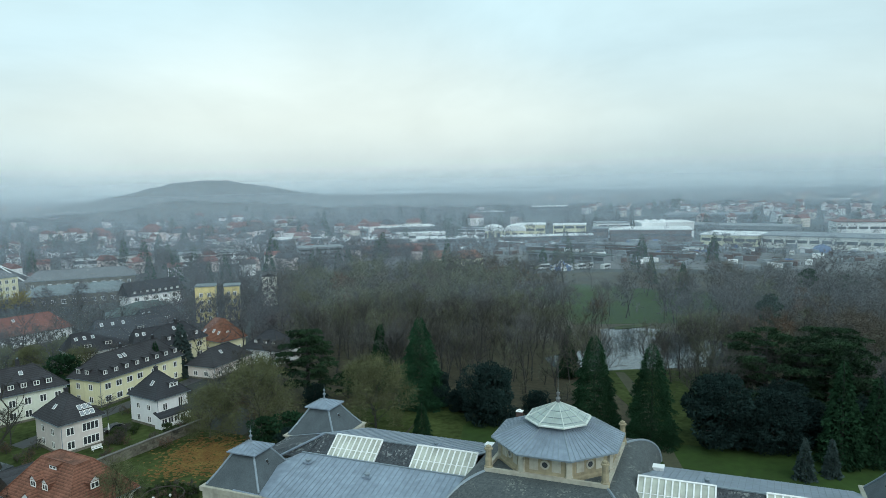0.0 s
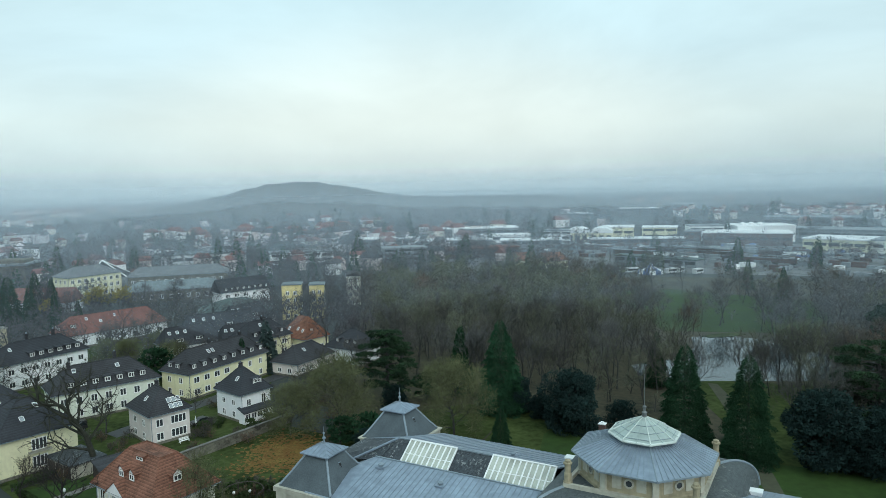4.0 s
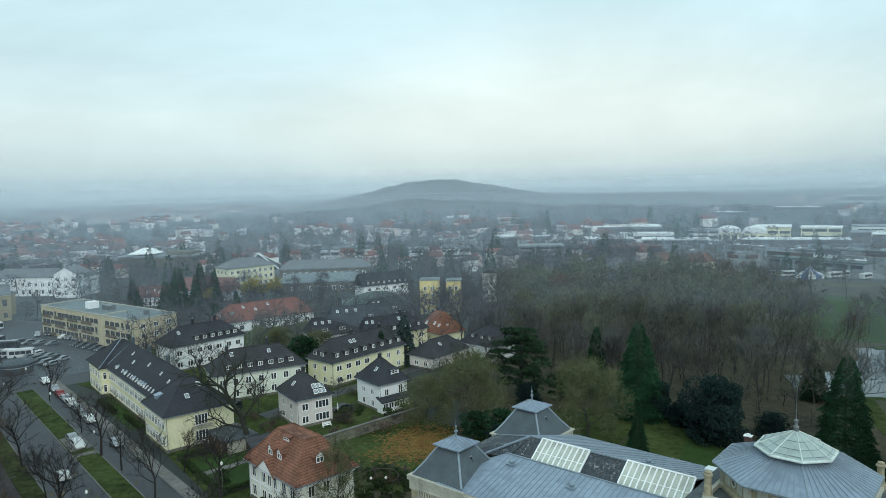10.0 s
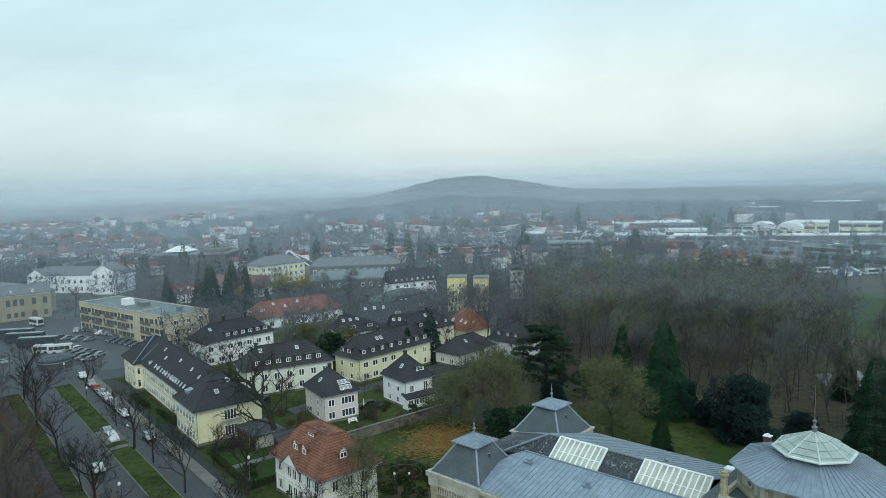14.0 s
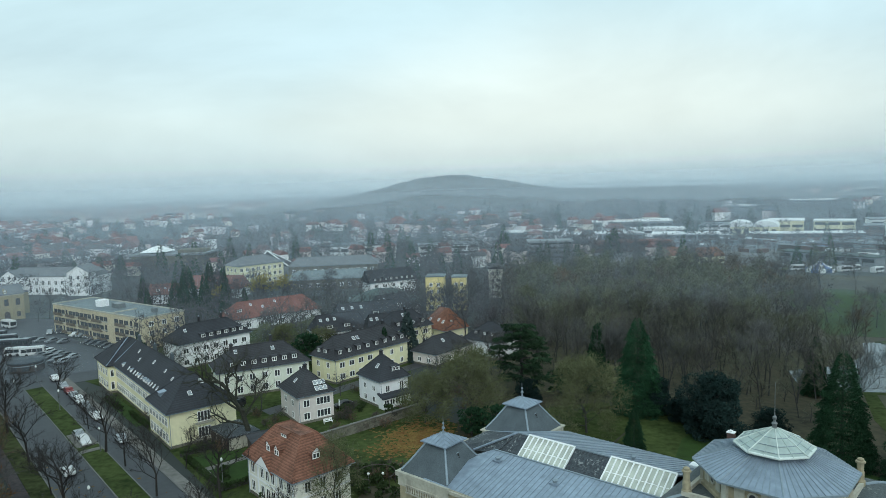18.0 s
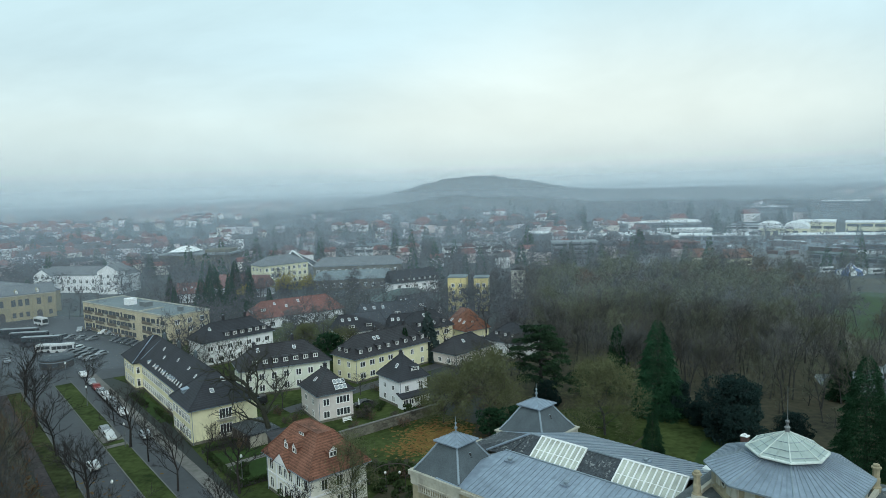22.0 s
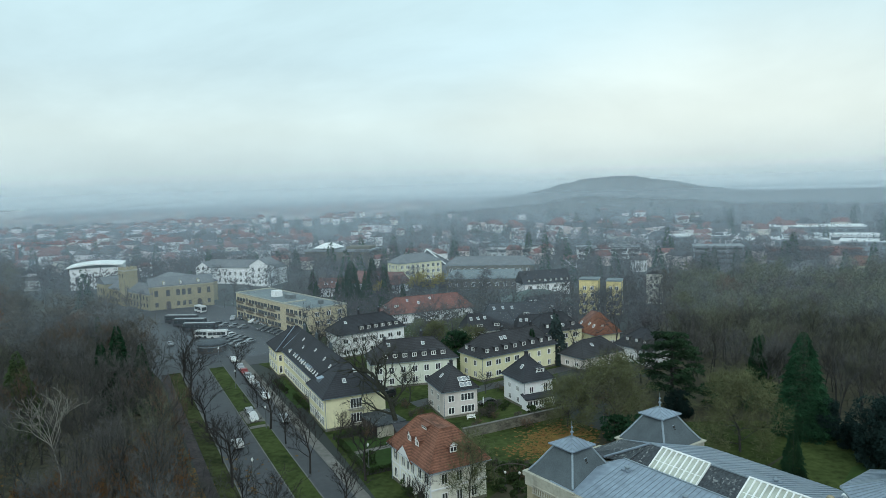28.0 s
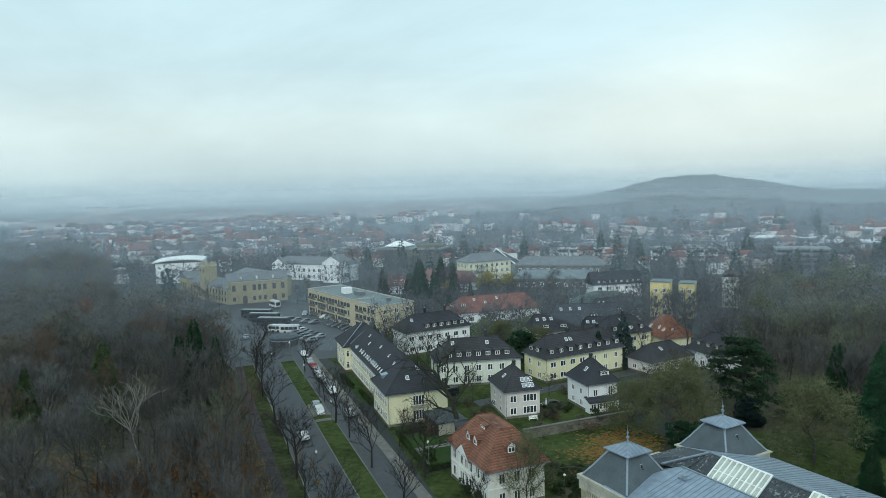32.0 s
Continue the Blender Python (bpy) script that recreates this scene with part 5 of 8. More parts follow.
for hx, hw, ev, rg in ((-11.5, 7.0, 13.6, 13.9), (-3.0, 5.5, 13.2, 13.5)):
    house("tower_block", "tall narrow mustard yellow apartment house among bare trees", hx, 263.0, 88, 7.0, hw, ev, rg, YELLOW, BITUMEN, .0,
          grid=((3, 2, (1.2, 4.2, 7.2, 9.9), 1.1, 1.4, 2, .1, .9), (0, 3, (1.2, 4.2, 7.2), 1.2, 1.4, 2, .04, .96)), over=.15)
for hx, hy, ht in ((118.0, 380.0, 12), (100.0, 388.0, -8)):
    house("red_house", "low house with an orange clay roof beyond the park", hx, hy, ht, 15.0, 10.0, 4.5, 9.0, CREAM, TILE_ORANGE, .4,
          grid=((0, 5, (1.1,), 1.3, 1.5, 2, .04, .96),))
for hx, hy, ht, hl, hw, ev, rg in ((-142.5, 291.0, 6, 13.0, 9.0, 4.4, 8.8), (-132.0, 308.0, -10, 25.0, 11.0, 4.4, 10.0)):
    house("red_house", "house with a red clay roof behind tall dark spruces", hx, hy, ht, hl, hw, ev, rg, WHITE, TILE_RED, .0,
          grid=((0, int(hl / 3.2), (1.1,), 1.3, 1.5, 2, .04, .96), (3, 2, (1.1, 4.6), 1.2, 1.4, 2, .15, .85)), dorm=((0, hl * .3, .3, 1.8, 1.2, "shed"), (0, hl * .7, .3, 1.8, 1.2, "shed")), lights=((0, hl * .5, .5),))
house("tower_block", "tall narrow pale stuccoed house behind bare park trees", 11.5, 289.0, 88, 10.0, 6.0, 12.6, 13.8, STUCCO, TILE_BROWN, .0,
      grid=((3, 2, (1.2, 4.2, 7.2, 10.2), 1.1, 1.4, 2, .1, .9),), over=.15)
for hx, hy, ht, hl, hw, ev, rg, lb in ((-31.0, 206.0, 20, 13, 9.5, 5.0, 9.8, 2), (-46.0, 204.0, 32, 16, 9.0, 5.2, 10.2, 3), (-44.0, 222.0, 24, 22, 9.0, 5.4, 10.4, 3), (-32.0, 236.0, 40, 14, 9, 5.5, 10.6, 2)):
    house("row_house", "house with steep dark tiled roof and rows of white roof windows", hx, hy, ht, hl, hw, ev, rg, WHITE, TILE_DARK, .35,
          grid=((0, 4, (1.0, 3.2), 1.2, 1.2, 2, .05, .95),), dorm=((0, hl * .25, .2, 2.2, 1.1, "shed"), (0, hl * .6, .2, 2.2, 1.1, "shed")), lights=tuple((0, hl * (.12 + .14 * k), .62) for k in range(lb)))
house("copper_hall", "low hall with a green copper pyramid roof and pale hip flashings", -46.0, 252.0, 10, 26, 20, 5.0, 9.6, PINKISH, COPPER, 1.0, grid=((0, 6, (1.5,), 2.2, 2.0, 3, .05, .95),))
house("barracks", "long cream three-storey building with blue-grey slate roof", -119.5, 338.0, 48, 26, 13, 10.4, 14.6, CREAM, SLATE_ROOF, 1.0,
      grid=((0, 8, (1.2, 4.4, 7.6), 1.4, 1.7, 2, .02, .98), (3, 3, (1.2, 4.4, 7.6), 1.3, 1.7, 2, .06, .94)))
house("barracks", "long grey-roofed hall behind bare trees", -98.0, 352.0, 8, 46, 16, 8.0, 12.0, STONE_WALL, SLATE_ROOF, .6, grid=((0, 12, (1.4, 4.6), 1.4, 1.7, 2, .02, .98),))
house("barracks", "wide low hall with a dull grey roof", -90.0, 322.0, 10, 40, 18, 5.0, 8.4, STONE_WALL, BITUMEN, .5, grid=((0, 10, (1.4,), 1.6, 1.8, 2, .02, .98),))


# ---- trees ----
def tube(vs, ts, p, q, r0, r1, sides):
    ax = (q - p)
    if ax.length < 1e-4:
        return
    z = ax.normalized()
    x = z.orthogonal().normalized()
    y = z.cross(x)
    b = len(vs)
    for c, r in ((p, r0), (q, r1)):
        for k in range(sides):
            a = math.tau * k / sides
            vs.append(c + x * (r * math.cos(a)) + y * (r * math.sin(a)))
    for k in range(sides):
        j = (k + 1) % sides
        ts.append((b + k, b + j, b + sides + j))
        ts.append((b + k, b + sides + j, b + sides + k))


def bare_tree(seed, h, spread=1.0, twigs=6, bole=.34, twig_w=.03, limbs=(7, 4, 3), gnarl=.25, twig_len=.085, thick=1.0, width=None):
    """A leafless tree: wood (trunk and limbs) and a crown of fine twigs, as two pairs of corners and triangles."""
    rng = random.Random(seed)
    wood_v, wood_t, twig_v, twig_t = [], [], [], []

    def jitter(d, amt):
        return (d + Vector((rng.uniform(-1, 1), rng.uniform(-1, 1), rng.uniform(-.8, 1))) * amt).normalized()

    def twig(p, d, ln, w):
        side = d.cross(Vector((rng.uniform(-1, 1), rng.uniform(-1, 1), rng.uniform(-1, 1)))).normalized() * w
        b = len(twig_v)
        twig_v.extend((p - side, p + side, p + d * ln))
        twig_t.append((b, b + 1, b + 2))

    def limb(p, d, ln, r, depth):
        d1 = jitter(d, gnarl * .5)
        mid = p + d1 * ln * .5
        d2 = jitter((d1 + Vector((0, 0, .18 if depth else 0))).normalized(), gnarl)
        end = mid + d2 * ln * .5
        sides = 6 if depth == 0 else 3
        tube(wood_v, wood_t, p, mid, r, r * .72, sides)
        tube(wood_v, wood_t, mid, end, r * .72, r * .38, sides)
        if depth >= len(limbs) - 1:
            for k in range(twigs):
                f = rng.uniform(.1, 1)
                base = p.lerp(mid, f * 2) if f < .5 else mid.lerp(end, f * 2 - 1)
                twig(base, jitter(d2, .9), h * twig_len * rng.uniform(.5, 1.2), twig_w)
        if depth >= len(limbs):
            return
        n = limbs[depth]
        a0 = rng.uniform(0, math.tau)
        lo = bole / .62 if depth == 0 else .3
        for k in range(n):
            f = lo + (1 - lo) * (k + rng.uniform(.2, 1)) / n
            base = p.lerp(mid, f * 2) if f < .5 else mid.lerp(end, min(1, f * 2 - 1))
            a = a0 + 2.4 * k + rng.uniform(-.4, .4)
            side = Matrix.Rotation(a, 3, d2) @ d2.orthogonal().normalized()
            lean = spread * rng.uniform(.7, 1.15) * (1.25 - .7 * f if depth == 0 else .85)
            nd = (d2 + side * lean + Vector((0, 0, .1))).normalized()
            cl = ln * (rng.uniform(.50, .66) * (1.15 - .35 * f) if depth == 0 else rng.uniform(.45, .65))
            limb(base, nd, cl, max(.02, r * (.5 if depth else .46)), depth + 1)

    lean = Vector((rng.uniform(-.06, .06), rng.uniform(-.06, .06), 1)).normalized()
    limb(Vector((0, 0, -.2)), lean, h * .78, (h * .014 + .06) * thick, 0)
    k = h / max(v.z for v in twig_v)
    rad = sorted(math.hypot(v.x, v.y) for v in twig_v)[int(len(twig_v) * .97)]
    q = Matrix.Diagonal((width / 2 / rad if width else k, width / 2 / rad if width else k, k))
    return ([q @ v for v in wood_v], wood_t), ([q @ v for v in twig_v], twig_t)


def leaf_cloud(rng, n, place, size, droop=0.0, broad=.42):
    """n small leaf sprays; place(rng) gives a point and an outward way."""
    vs, ts = [], []
    for _ in range(n):
        p, out = place(rng)
        s = size * rng.uniform(.6, 1.4)
        d = (Vector(out) + Vector((rng.uniform(-1, 1), rng.uniform(-1, 1), rng.uniform(-.8, .8))) * .6 - Vector((0, 0, droop))).normalized()
        w = d.cross(Vector((rng.uniform(-1, 1), rng.uniform(-1, 1), rng.uniform(-1, 1)))).normalized() * s * broad
        b = len(vs)
        p = Vector(p)
        vs.extend((p - w, p + w, p + d * s))
        ts.append((b, b + 1, b + 2))
    return vs, ts


def conifer(seed, h, r, n=2600, size=.75, low=.06, power=1.0, droop=.35, tiers=15):
    rng = random.Random(seed)
    lobes = [[rng.uniform(.72, 1.12) for _ in range(11)] for _ in range(tiers)]

    def place(g):
        f = 1 - math.sqrt(g.random())
        z = h * (low + (1 - low) * f)
        tier = min(tiers - 1, int(f * tiers))
        frac = f * tiers - tier
        a = g.uniform(0, math.tau)
        rad = r * (1 - f) ** power * lobes[tier][int(a / math.tau * 11) % 11] * (1.08 - .30 * frac) + .12
        q = rad * g.uniform(.55, 1.0) ** .5
        return (q * math.cos(a), q * math.sin(a), z - q * .12), (math.cos(a), math.sin(a), .1)

    wood_v, wood_t = [], []
    tube(wood_v, wood_t, Vector((0, 0, -.2)), Vector((0, 0, h * .55)), h * .018 + .08, h * .01, 6)
    tube(wood_v, wood_t, Vector((0, 0, h * .55)), Vector((0, 0, h * .98)), h * .01, .02, 5)
    return (wood_v, wood_t), leaf_cloud(rng, n, place, size, droop)


def round_evergreen(seed, h, r, n=2600, lobes=16, low=.12, size=.6, trunk=.2):
    """A broad evergreen: a trunk, a few limbs and lobes of leaves of uneven size with gaps between."""
    rng = random.Random(seed)
    cs = []
    for k in range(lobes):
        f = rng.uniform(low, .92)
        a = rng.uniform(0, math.tau)
        env = math.sin(math.pi * min(1, (f + .12) / 1.12)) ** .6
        q = r * env * rng.uniform(.3, .78)
        cs.append((Vector((q * math.cos(a), q * math.sin(a), h * f)), r * rng.uniform(.24, .42)))
    cs.append((Vector((0, 0, h * .86)), r * .3))
    wood_v, wood_t = [], []
    tube(wood_v, wood_t, Vector((0, 0, -.2)), Vector((0, 0, h * .75)), h * trunk * .1 + .1, h * .012, 6)
    for c, q in cs:
        tube(wood_v, wood_t, Vector((0, 0, c.z * .6)), c, .12, .04, 3)

    def place(g):
        c, q = g.choice(cs)
        d = Vector((g.gauss(0, 1), g.gauss(0, 1), g.gauss(0, .7))).normalized()
        return c + Vector((d.x * q, d.y * q, d.z * q * .62)) * g.uniform(.6, 1.0), d

    return (wood_v, wood_t), leaf_cloud(rng, n, place, size, .1)


def layered_cedar(seed, h, r, n=20000, plates=34, low=.2, size=.34, flat=.9):
    """A spreading conifer: a stout trunk, level limbs and flat plates of needles in tiers, widest high up."""
    rng = random.Random(seed)
    wood_v, wood_t, cs = [], [], []
    tube(wood_v, wood_t, Vector((0, 0, -.2)), Vector((0, 0, h * .9)), h * .03 + .1, h * .008, 7)
    for k in range(plates):
        f = low + (.97 - low) * (k + rng.random()) / plates
        a = 2.4 * k + rng.uniform(-.5, .5)
        env = r * (math.sin(math.pi * min(1, .25 + .62 * f)) ** .7) * (1 if f < flat else 1 - (f - flat) * 4)
        q = env * math.sqrt(rng.uniform(.12, .72))
        c = Vector((q * math.cos(a), q * math.sin(a), h * f))
        w = r * rng.uniform(.26, .40)
        cs.append((c, w))
        tube(wood_v, wood_t, Vector((0, 0, h * f * .93)), c, .16, .05, 4)

    def place(g):
        c, w = g.choice(cs)
        a, q = g.uniform(0, math.tau), math.sqrt(g.random())
        rim = .8 + .35 * math.sin(a * 3 + c.x) * math.cos(a * 2 + c.y)
        return c + Vector((math.cos(a) * q * w * rim, math.sin(a) * q * w * rim, g.gauss(0, .06) * w - q * q * w * .16)), (math.cos(a), math.sin(a), .15)

    return (wood_v, wood_t), leaf_cloud(rng, n, place, size, -.05)


def fuzzy_tree(seed, h, r, n, low=.1, lobes=46, size=.9, broad=.05, limbs=(13, 6, 3), twigs=10, bole=.08):
    """A budding tree: limbs with twigs, and a round crown filled with fine short shoots."""
    (wv, wt), (cv, ct) = bare_tree(seed, h, 1.3, twigs, bole, .03, limbs, .45, .09, .8, r * 1.9)
    rng = random.Random(seed)
    cs = []
    for k in range(lobes):
        f = low + (1 - low) * rng.random() ** .8
        a = rng.uniform(0, math.tau)
        env = math.sqrt(max(.05, 1 - ((f - .45) / .58) ** 2))
        q = r * env * math.sqrt(rng.random()) * .86
        cs.append((Vector((q * math.cos(a), q * math.sin(a), h * f * .94)), r * rng.uniform(.16, .30)))

    def place(g):
        c, q = g.choice(cs)
        d = Vector((g.gauss(0, 1), g.gauss(0, 1), g.gauss(0, .9))).normalized()
        return c + d * q * g.uniform(.1, 1.0), d

    fv, ft = leaf_cloud(rng, n, place, size, -.2, broad)
    b = len(cv)
    return (wv, wt), (list(cv) + fv, list(ct) + [(x + b, y + b, z + b) for x, y, z in ft])


def tree_kind(name, label, category, shape, bark, leaf):
    """A template tree, kept as meshes to be set out as things."""
    (wv, wt), (cv, ct) = shape
    return name, label, category, tri_mesh("trunk", [tuple(v) for v in wv], wt, bark), tri_mesh("crown", [tuple(v) for v in cv], ct, leaf)


def plant(kind, x, y, scale=1.0, turn=0.0, group="", z=0.0):
    name, label, category, wood, crown = kind
    ob = empty(name, x, y, z, turn)
    ob.scale = (scale, scale, scale)
    tagged(ob, label, category, group)
    link("trunk", wood, ob)
    link("crown", crown, ob)
    return ob


BARE_LABEL = "tall leafless winter tree with grey-brown twigs"
SHAPES = [bare_tree(100 + k, 17 + (k % 3) * 1.5, .9 + .12 * (k % 4), 20, .20 + .04 * (k % 3), .024, (8, 5, 2), .35, .095, 1.0, 11 + (k % 3) * 1.5) for k in range(6)]
BARE = [tree_kind("bare_tree", BARE_LABEL, "tree", s, BARK, m) for s, m in zip(SHAPES, (TWIG, TWIG_MOSS, TWIG, TWIG_BROWN, TWIG_FAR, TWIG_RUSSET))]
STREET_SHAPES = [bare_tree(200 + k, 10.5 + k, .95, 8, .22, .026, (9, 4, 3), .35, .09, 1.0, 8.5 + k) for k in range(4)]
STREET_TREES = [tree_kind("street_tree", "small pruned leafless street tree with dark branches", "tree", s, BARK_DARK, BARK_DARK) for s in STREET_SHAPES]
OLD_TREE = tree_kind("old_tree", "wide gnarled leafless tree with ivy-dark trunk between the houses", "tree", bare_tree(300, 19.0, 1.45, 7, .16, .026, (9, 5, 3), .65, .08, 2.0, 20.0), BARK_MOSS, BARK_MOSS)
OLIVE = [tree_kind("budding_tree", "broad tree with dense olive-yellow budding twigs", "tree", fuzzy_tree(320 + k, 15.5, 9.6, 17000, .12, 60, .55, .075), BARK, TWIG_OLIVE) for k in range(2)]
BIRCH_TREE = tree_kind("birch", "pale leafless tree with silver branches at the wood's edge", "tree", bare_tree(340, 20, .8, 4, .5, .020, (9, 4, 3), .5, .05, .6, 10), BIRCH, BIRCH)
RUSSET_TREE = tree_kind("beech", "tree still holding russet-brown leaves", "tree", bare_tree(350, 13, 1.0, 9, .2, .12, (8, 5, 3), .3, .085, 1.0, 10), BARK, RUSSET)
YELLOW_TREE = tree_kind("willow", "round tree with yellow-green winter twigs", "tree", bare_tree(352, 11, 1.2, 12, .1, .10, (9, 5, 4), .4, .085, 1.0, 11), BARK, YELLOW_LEAF)
SEQUOIA = [tree_kind("sequoia", "dense dark green broadly conical conifer", "tree", conifer(400 + k, 20.5, 5.5, 64000, .21, .02, .6, .5, 26), BARK, NEEDLE) for k in range(2)]
FIR = [tree_kind("fir", "slender dark green conifer", "tree", conifer(410 + k, 15, 3.4, 9000, .36, .05, .85, .4, 18), BARK, NEEDLE) for k in range(2)]
SPRUCE = tree_kind("blue_spruce", "blue-grey spruce between the houses", "tree", conifer(420, 12, 3.0, 3000, .6, .05, .95, .4, 11), BARK, NEEDLE_BLUE)
YEW = [tree_kind("yew", "broad blackish evergreen with uneven crown", "tree", round_evergreen(430 + k, 10, 5.8, 26000, 60, .04, .27), BARK, NEEDLE_DARK) for k in range(2)]
CEDAR = [tree_kind("cedar", "large dark cedar with spreading layered branches", "tree", layered_cedar(440 + k, 18, 9.0, 30000, 46, .12, .32), BARK, NEEDLE_CEDAR) for k in range(2)]
PINE = tree_kind("pine", "dark pine with a flat clumped crown above a bare trunk", "tree", round_evergreen(450, 16, 5.2, 6000, 22, .42, .48, .3), BARK, NEEDLE)
BIG_PINE = tree_kind("pine", "large wide dark green pine with layered limbs", "tree", layered_cedar(452, 17.5, 7.6, 24000, 40, .22, .32), BARK, NEEDLE_CEDAR)
GREEN_PINE = tree_kind("pine", "mossy green conifer rising through bare woodland", "tree", conifer(456, 18, 4.6, 14000, .36, .1, .75, .4, 14), BARK, NEEDLE_MOSS)
HOLLY = tree_kind("holly", "rounded deep green evergreen between the houses", "tree", round_evergreen(460, 9, 4.2, 3200, 18, .08, .5), BARK, NEEDLE)
SHRUB = tree_kind("shrub", "low evergreen garden shrub", "shrub", round_evergreen(470, 2.0, 1.6, 500, 8, .1, .35), BARK, GREEN_SHRUB)


GREEN_FIR = tree_kind("fir", "tall broad mid-green conifer with drooping skirts", "tree", conifer(415, 20.5, 5.9, 56000, .23, .02, .62, .5, 22), BARK, NEEDLE_GREEN)
GARDEN_TREE = [tree_kind("garden_tree", "small leafless garden tree with fine brown twigs", "tree", bare_tree(800 + k, 9 + k, 1.1, 7, .16, .028, (8, 5, 3), .35, .10, 1.0, 9 + k), BARK, TWIG) for k in range(3)]
# single trees, by place
for x, y, k, sc, tn in ((65.2, 118.6, 0, .98, 0), (73.0, 110.6, 1, .95, 70)):
    plant(SEQUOIA[k], x, y, sc, tn)
plant(GREEN_FIR, 37.0, 146.5, 1.0, 15)
plant(SEQUOIA[1], 31.5, 123.5, .42, 100)
for x, y, sc, tn in ((196.4, 204.5, 1.0, 30), (148.3, 167.2, .95, 60), (206, 196, .9, 140)):
    plant(PINE, x, y, sc, tn)
for x, y, sc, tn, k in ((47.5, 131.5, 1.25, 0, 0), (58, 130, .62, 50, 1), (84.6, 105.6, 1.36, 100, 0), (91.5, 100.5, 1.12, 200, 1), (99, 101, .9, 20, 0), (106, 97.5, .95, 80, 1), (112, 97, .85, 140, 0), (101, 108, 1.0, 10, 1), (44.0, 140.5, .5, 20, 1), (49.5, 141, .42, 70, 0), (40, 146, .8, 10, 0), (120, 98, 1.2, 33, 0)):
    plant(YEW[k], x, y, sc, tn)
for x, y, sc, tn, k in ((104, 117, 1.02, 0, 0), (112, 106, 1.0, 140, 1), (119, 117, 1.02, 200, 0), (134, 106, 1.0, 80, 1)):
    plant(CEDAR[k], x, y, sc, tn)
for x, y, sc, tn, k in ((30.5, 160.5, 1.1, 35, 1), (32.5, 170, 1.0, 99, 1), (-109.8, 128.8, 1.4, 20, 0), (-105, 130.6, 1.1, 44, 1), (-113, 127, 1.15, 80, 1), (104, 90, 1.05, 0, 0), (98.5, 92, 1.25, 60, 1), (111, 92, 1.15, 60, 1), (118, 88, 1.0, 10, 0), (-23, 186, .75, 12, 1), (-100, 200, .55, 12, 0), (181.6, 283, .95, 40, 1), (178, 253, .95, 10, 0), (189.6, 238, .95, 70, 1), (-180, 150, 1.1, 0, 1), (-150, 165, 1.0, 40, 0)):
    plant(FIR[k], x, y, sc, tn)
for x, y, sc in ((88, 89, .6), (93, 88.5, .55), (-17.3, 192, 1.2)):
    plant(SPRUCE, x, y, sc, x * 7)
plant(BIG_PINE, 13.0, 158.5, 1.0, 0)
plant(YEW[0], 14, 152, .6, 40)
plant(YEW[1], 7, 128, .5, 90)
plant(HOLLY, 2, 133, .7, 30)
plant(HOLLY, 22, 158, .8, 50)
plant(HOLLY, -45, 187, 1.12, 0)
plant(HOLLY, -96, 192, .75, 80)
plant(HOLLY, 7, 132, .8, 10)
plant(HOLLY, -112, 227, .75, 60)
plant(GARDEN_TREE[2], -82.0, 178.5, 1.2, 15, "garden trees")
plant(OLD_TREE, -41.4, 130.8, 1.2, 30)
for x, y, sc, tn, k in ((24.5, 134.5, 1.0, 0, 0), (1.5, 141, 1.0, 80, 1), (-8, 141, .7, 160, 0)):
    plant(OLIVE[k], x, y, sc, tn)
for x, y, sc, tn in ((-11, 253.5, 1.5, 0), (-6.5, 256, 1.4, 70), (-9, 257.5, 1.3, 140), (-16.5, 258, 1.25, 200), (-3, 262, 1.4, 30)):
    plant(GARDEN_TREE[1], x, y, sc, tn, "garden trees")
for i, (x, y, sc) in enumerate(((96, 148.5, .8), (99.5, 147, .7), (103, 145.5, .85), (107, 144.5, .75), (111, 144.5, .9), (115, 145.5, .8), (119, 146.5, .85), (123, 147.5, .75), (133, 220, .85), (126, 222, .8), (145, 215, .85), (154, 218, .9), (160, 226, .8), (115, 277, .9), (122, 288, .9), (118, 262, .8), (140, 290, .9), (150, 282, .85), (165, 262, .9), (171, 240, .85), (128, 300, .9), (147, 250, .7), (138, 206, .75), (112, 240, .85), (110, 226, .8))):
    plant(BARE[(2, 4, 0, 3)[i % 4]], x, y, sc, i * 47, "woodland trees")
plant(FIR[1], 78.0, 156.5, .92, 35)
plant(BIRCH_TREE, -82.5, 84.3, 1.12, 0)
plant(RUSSET_TREE, -196.4, 166, 1.3, 0)
for x, y, sc, tn in ((-116, 107.7, 1.1, 0), (-131, 100, .8, 60)):
    plant(GREEN_PINE, x, y, sc, tn)
for x, y, sc in ((-42, 193, .62), (-57, 206, .55), (-64, 211, .5), (-51, 214, .55)):
    plant(OLIVE[0], x, y, sc, x * 11)
for x, y, sc in ((-96, 300, 1.15), (-88, 306, 1.0), (-112, 292, .8), (-40, 214, .7)):
    plant(YELLOW_TREE, x, y, sc, x)
plant(SEQUOIA[0], -114.5, 268, 1.0, 40)
plant(SEQUOIA[1], -121.5, 272, .7, 10)
plant(FIR[0], -141, 284, .95, 50)
plant(FIR[1], -117.5, 298, 1.25, 20)
plant(FIR[0], -111, 297, 1.05, 75)
for x, y, sc, k in ((-107, 267, 1.15, 0), (-110, 256, 1.0, 1), (-104, 260, .9, 0), (-97, 262, .95, 1), (-128, 262, .8, 0), (-92, 270, .7, 1)):
    plant(FIR[k], x, y, sc, x * 3)
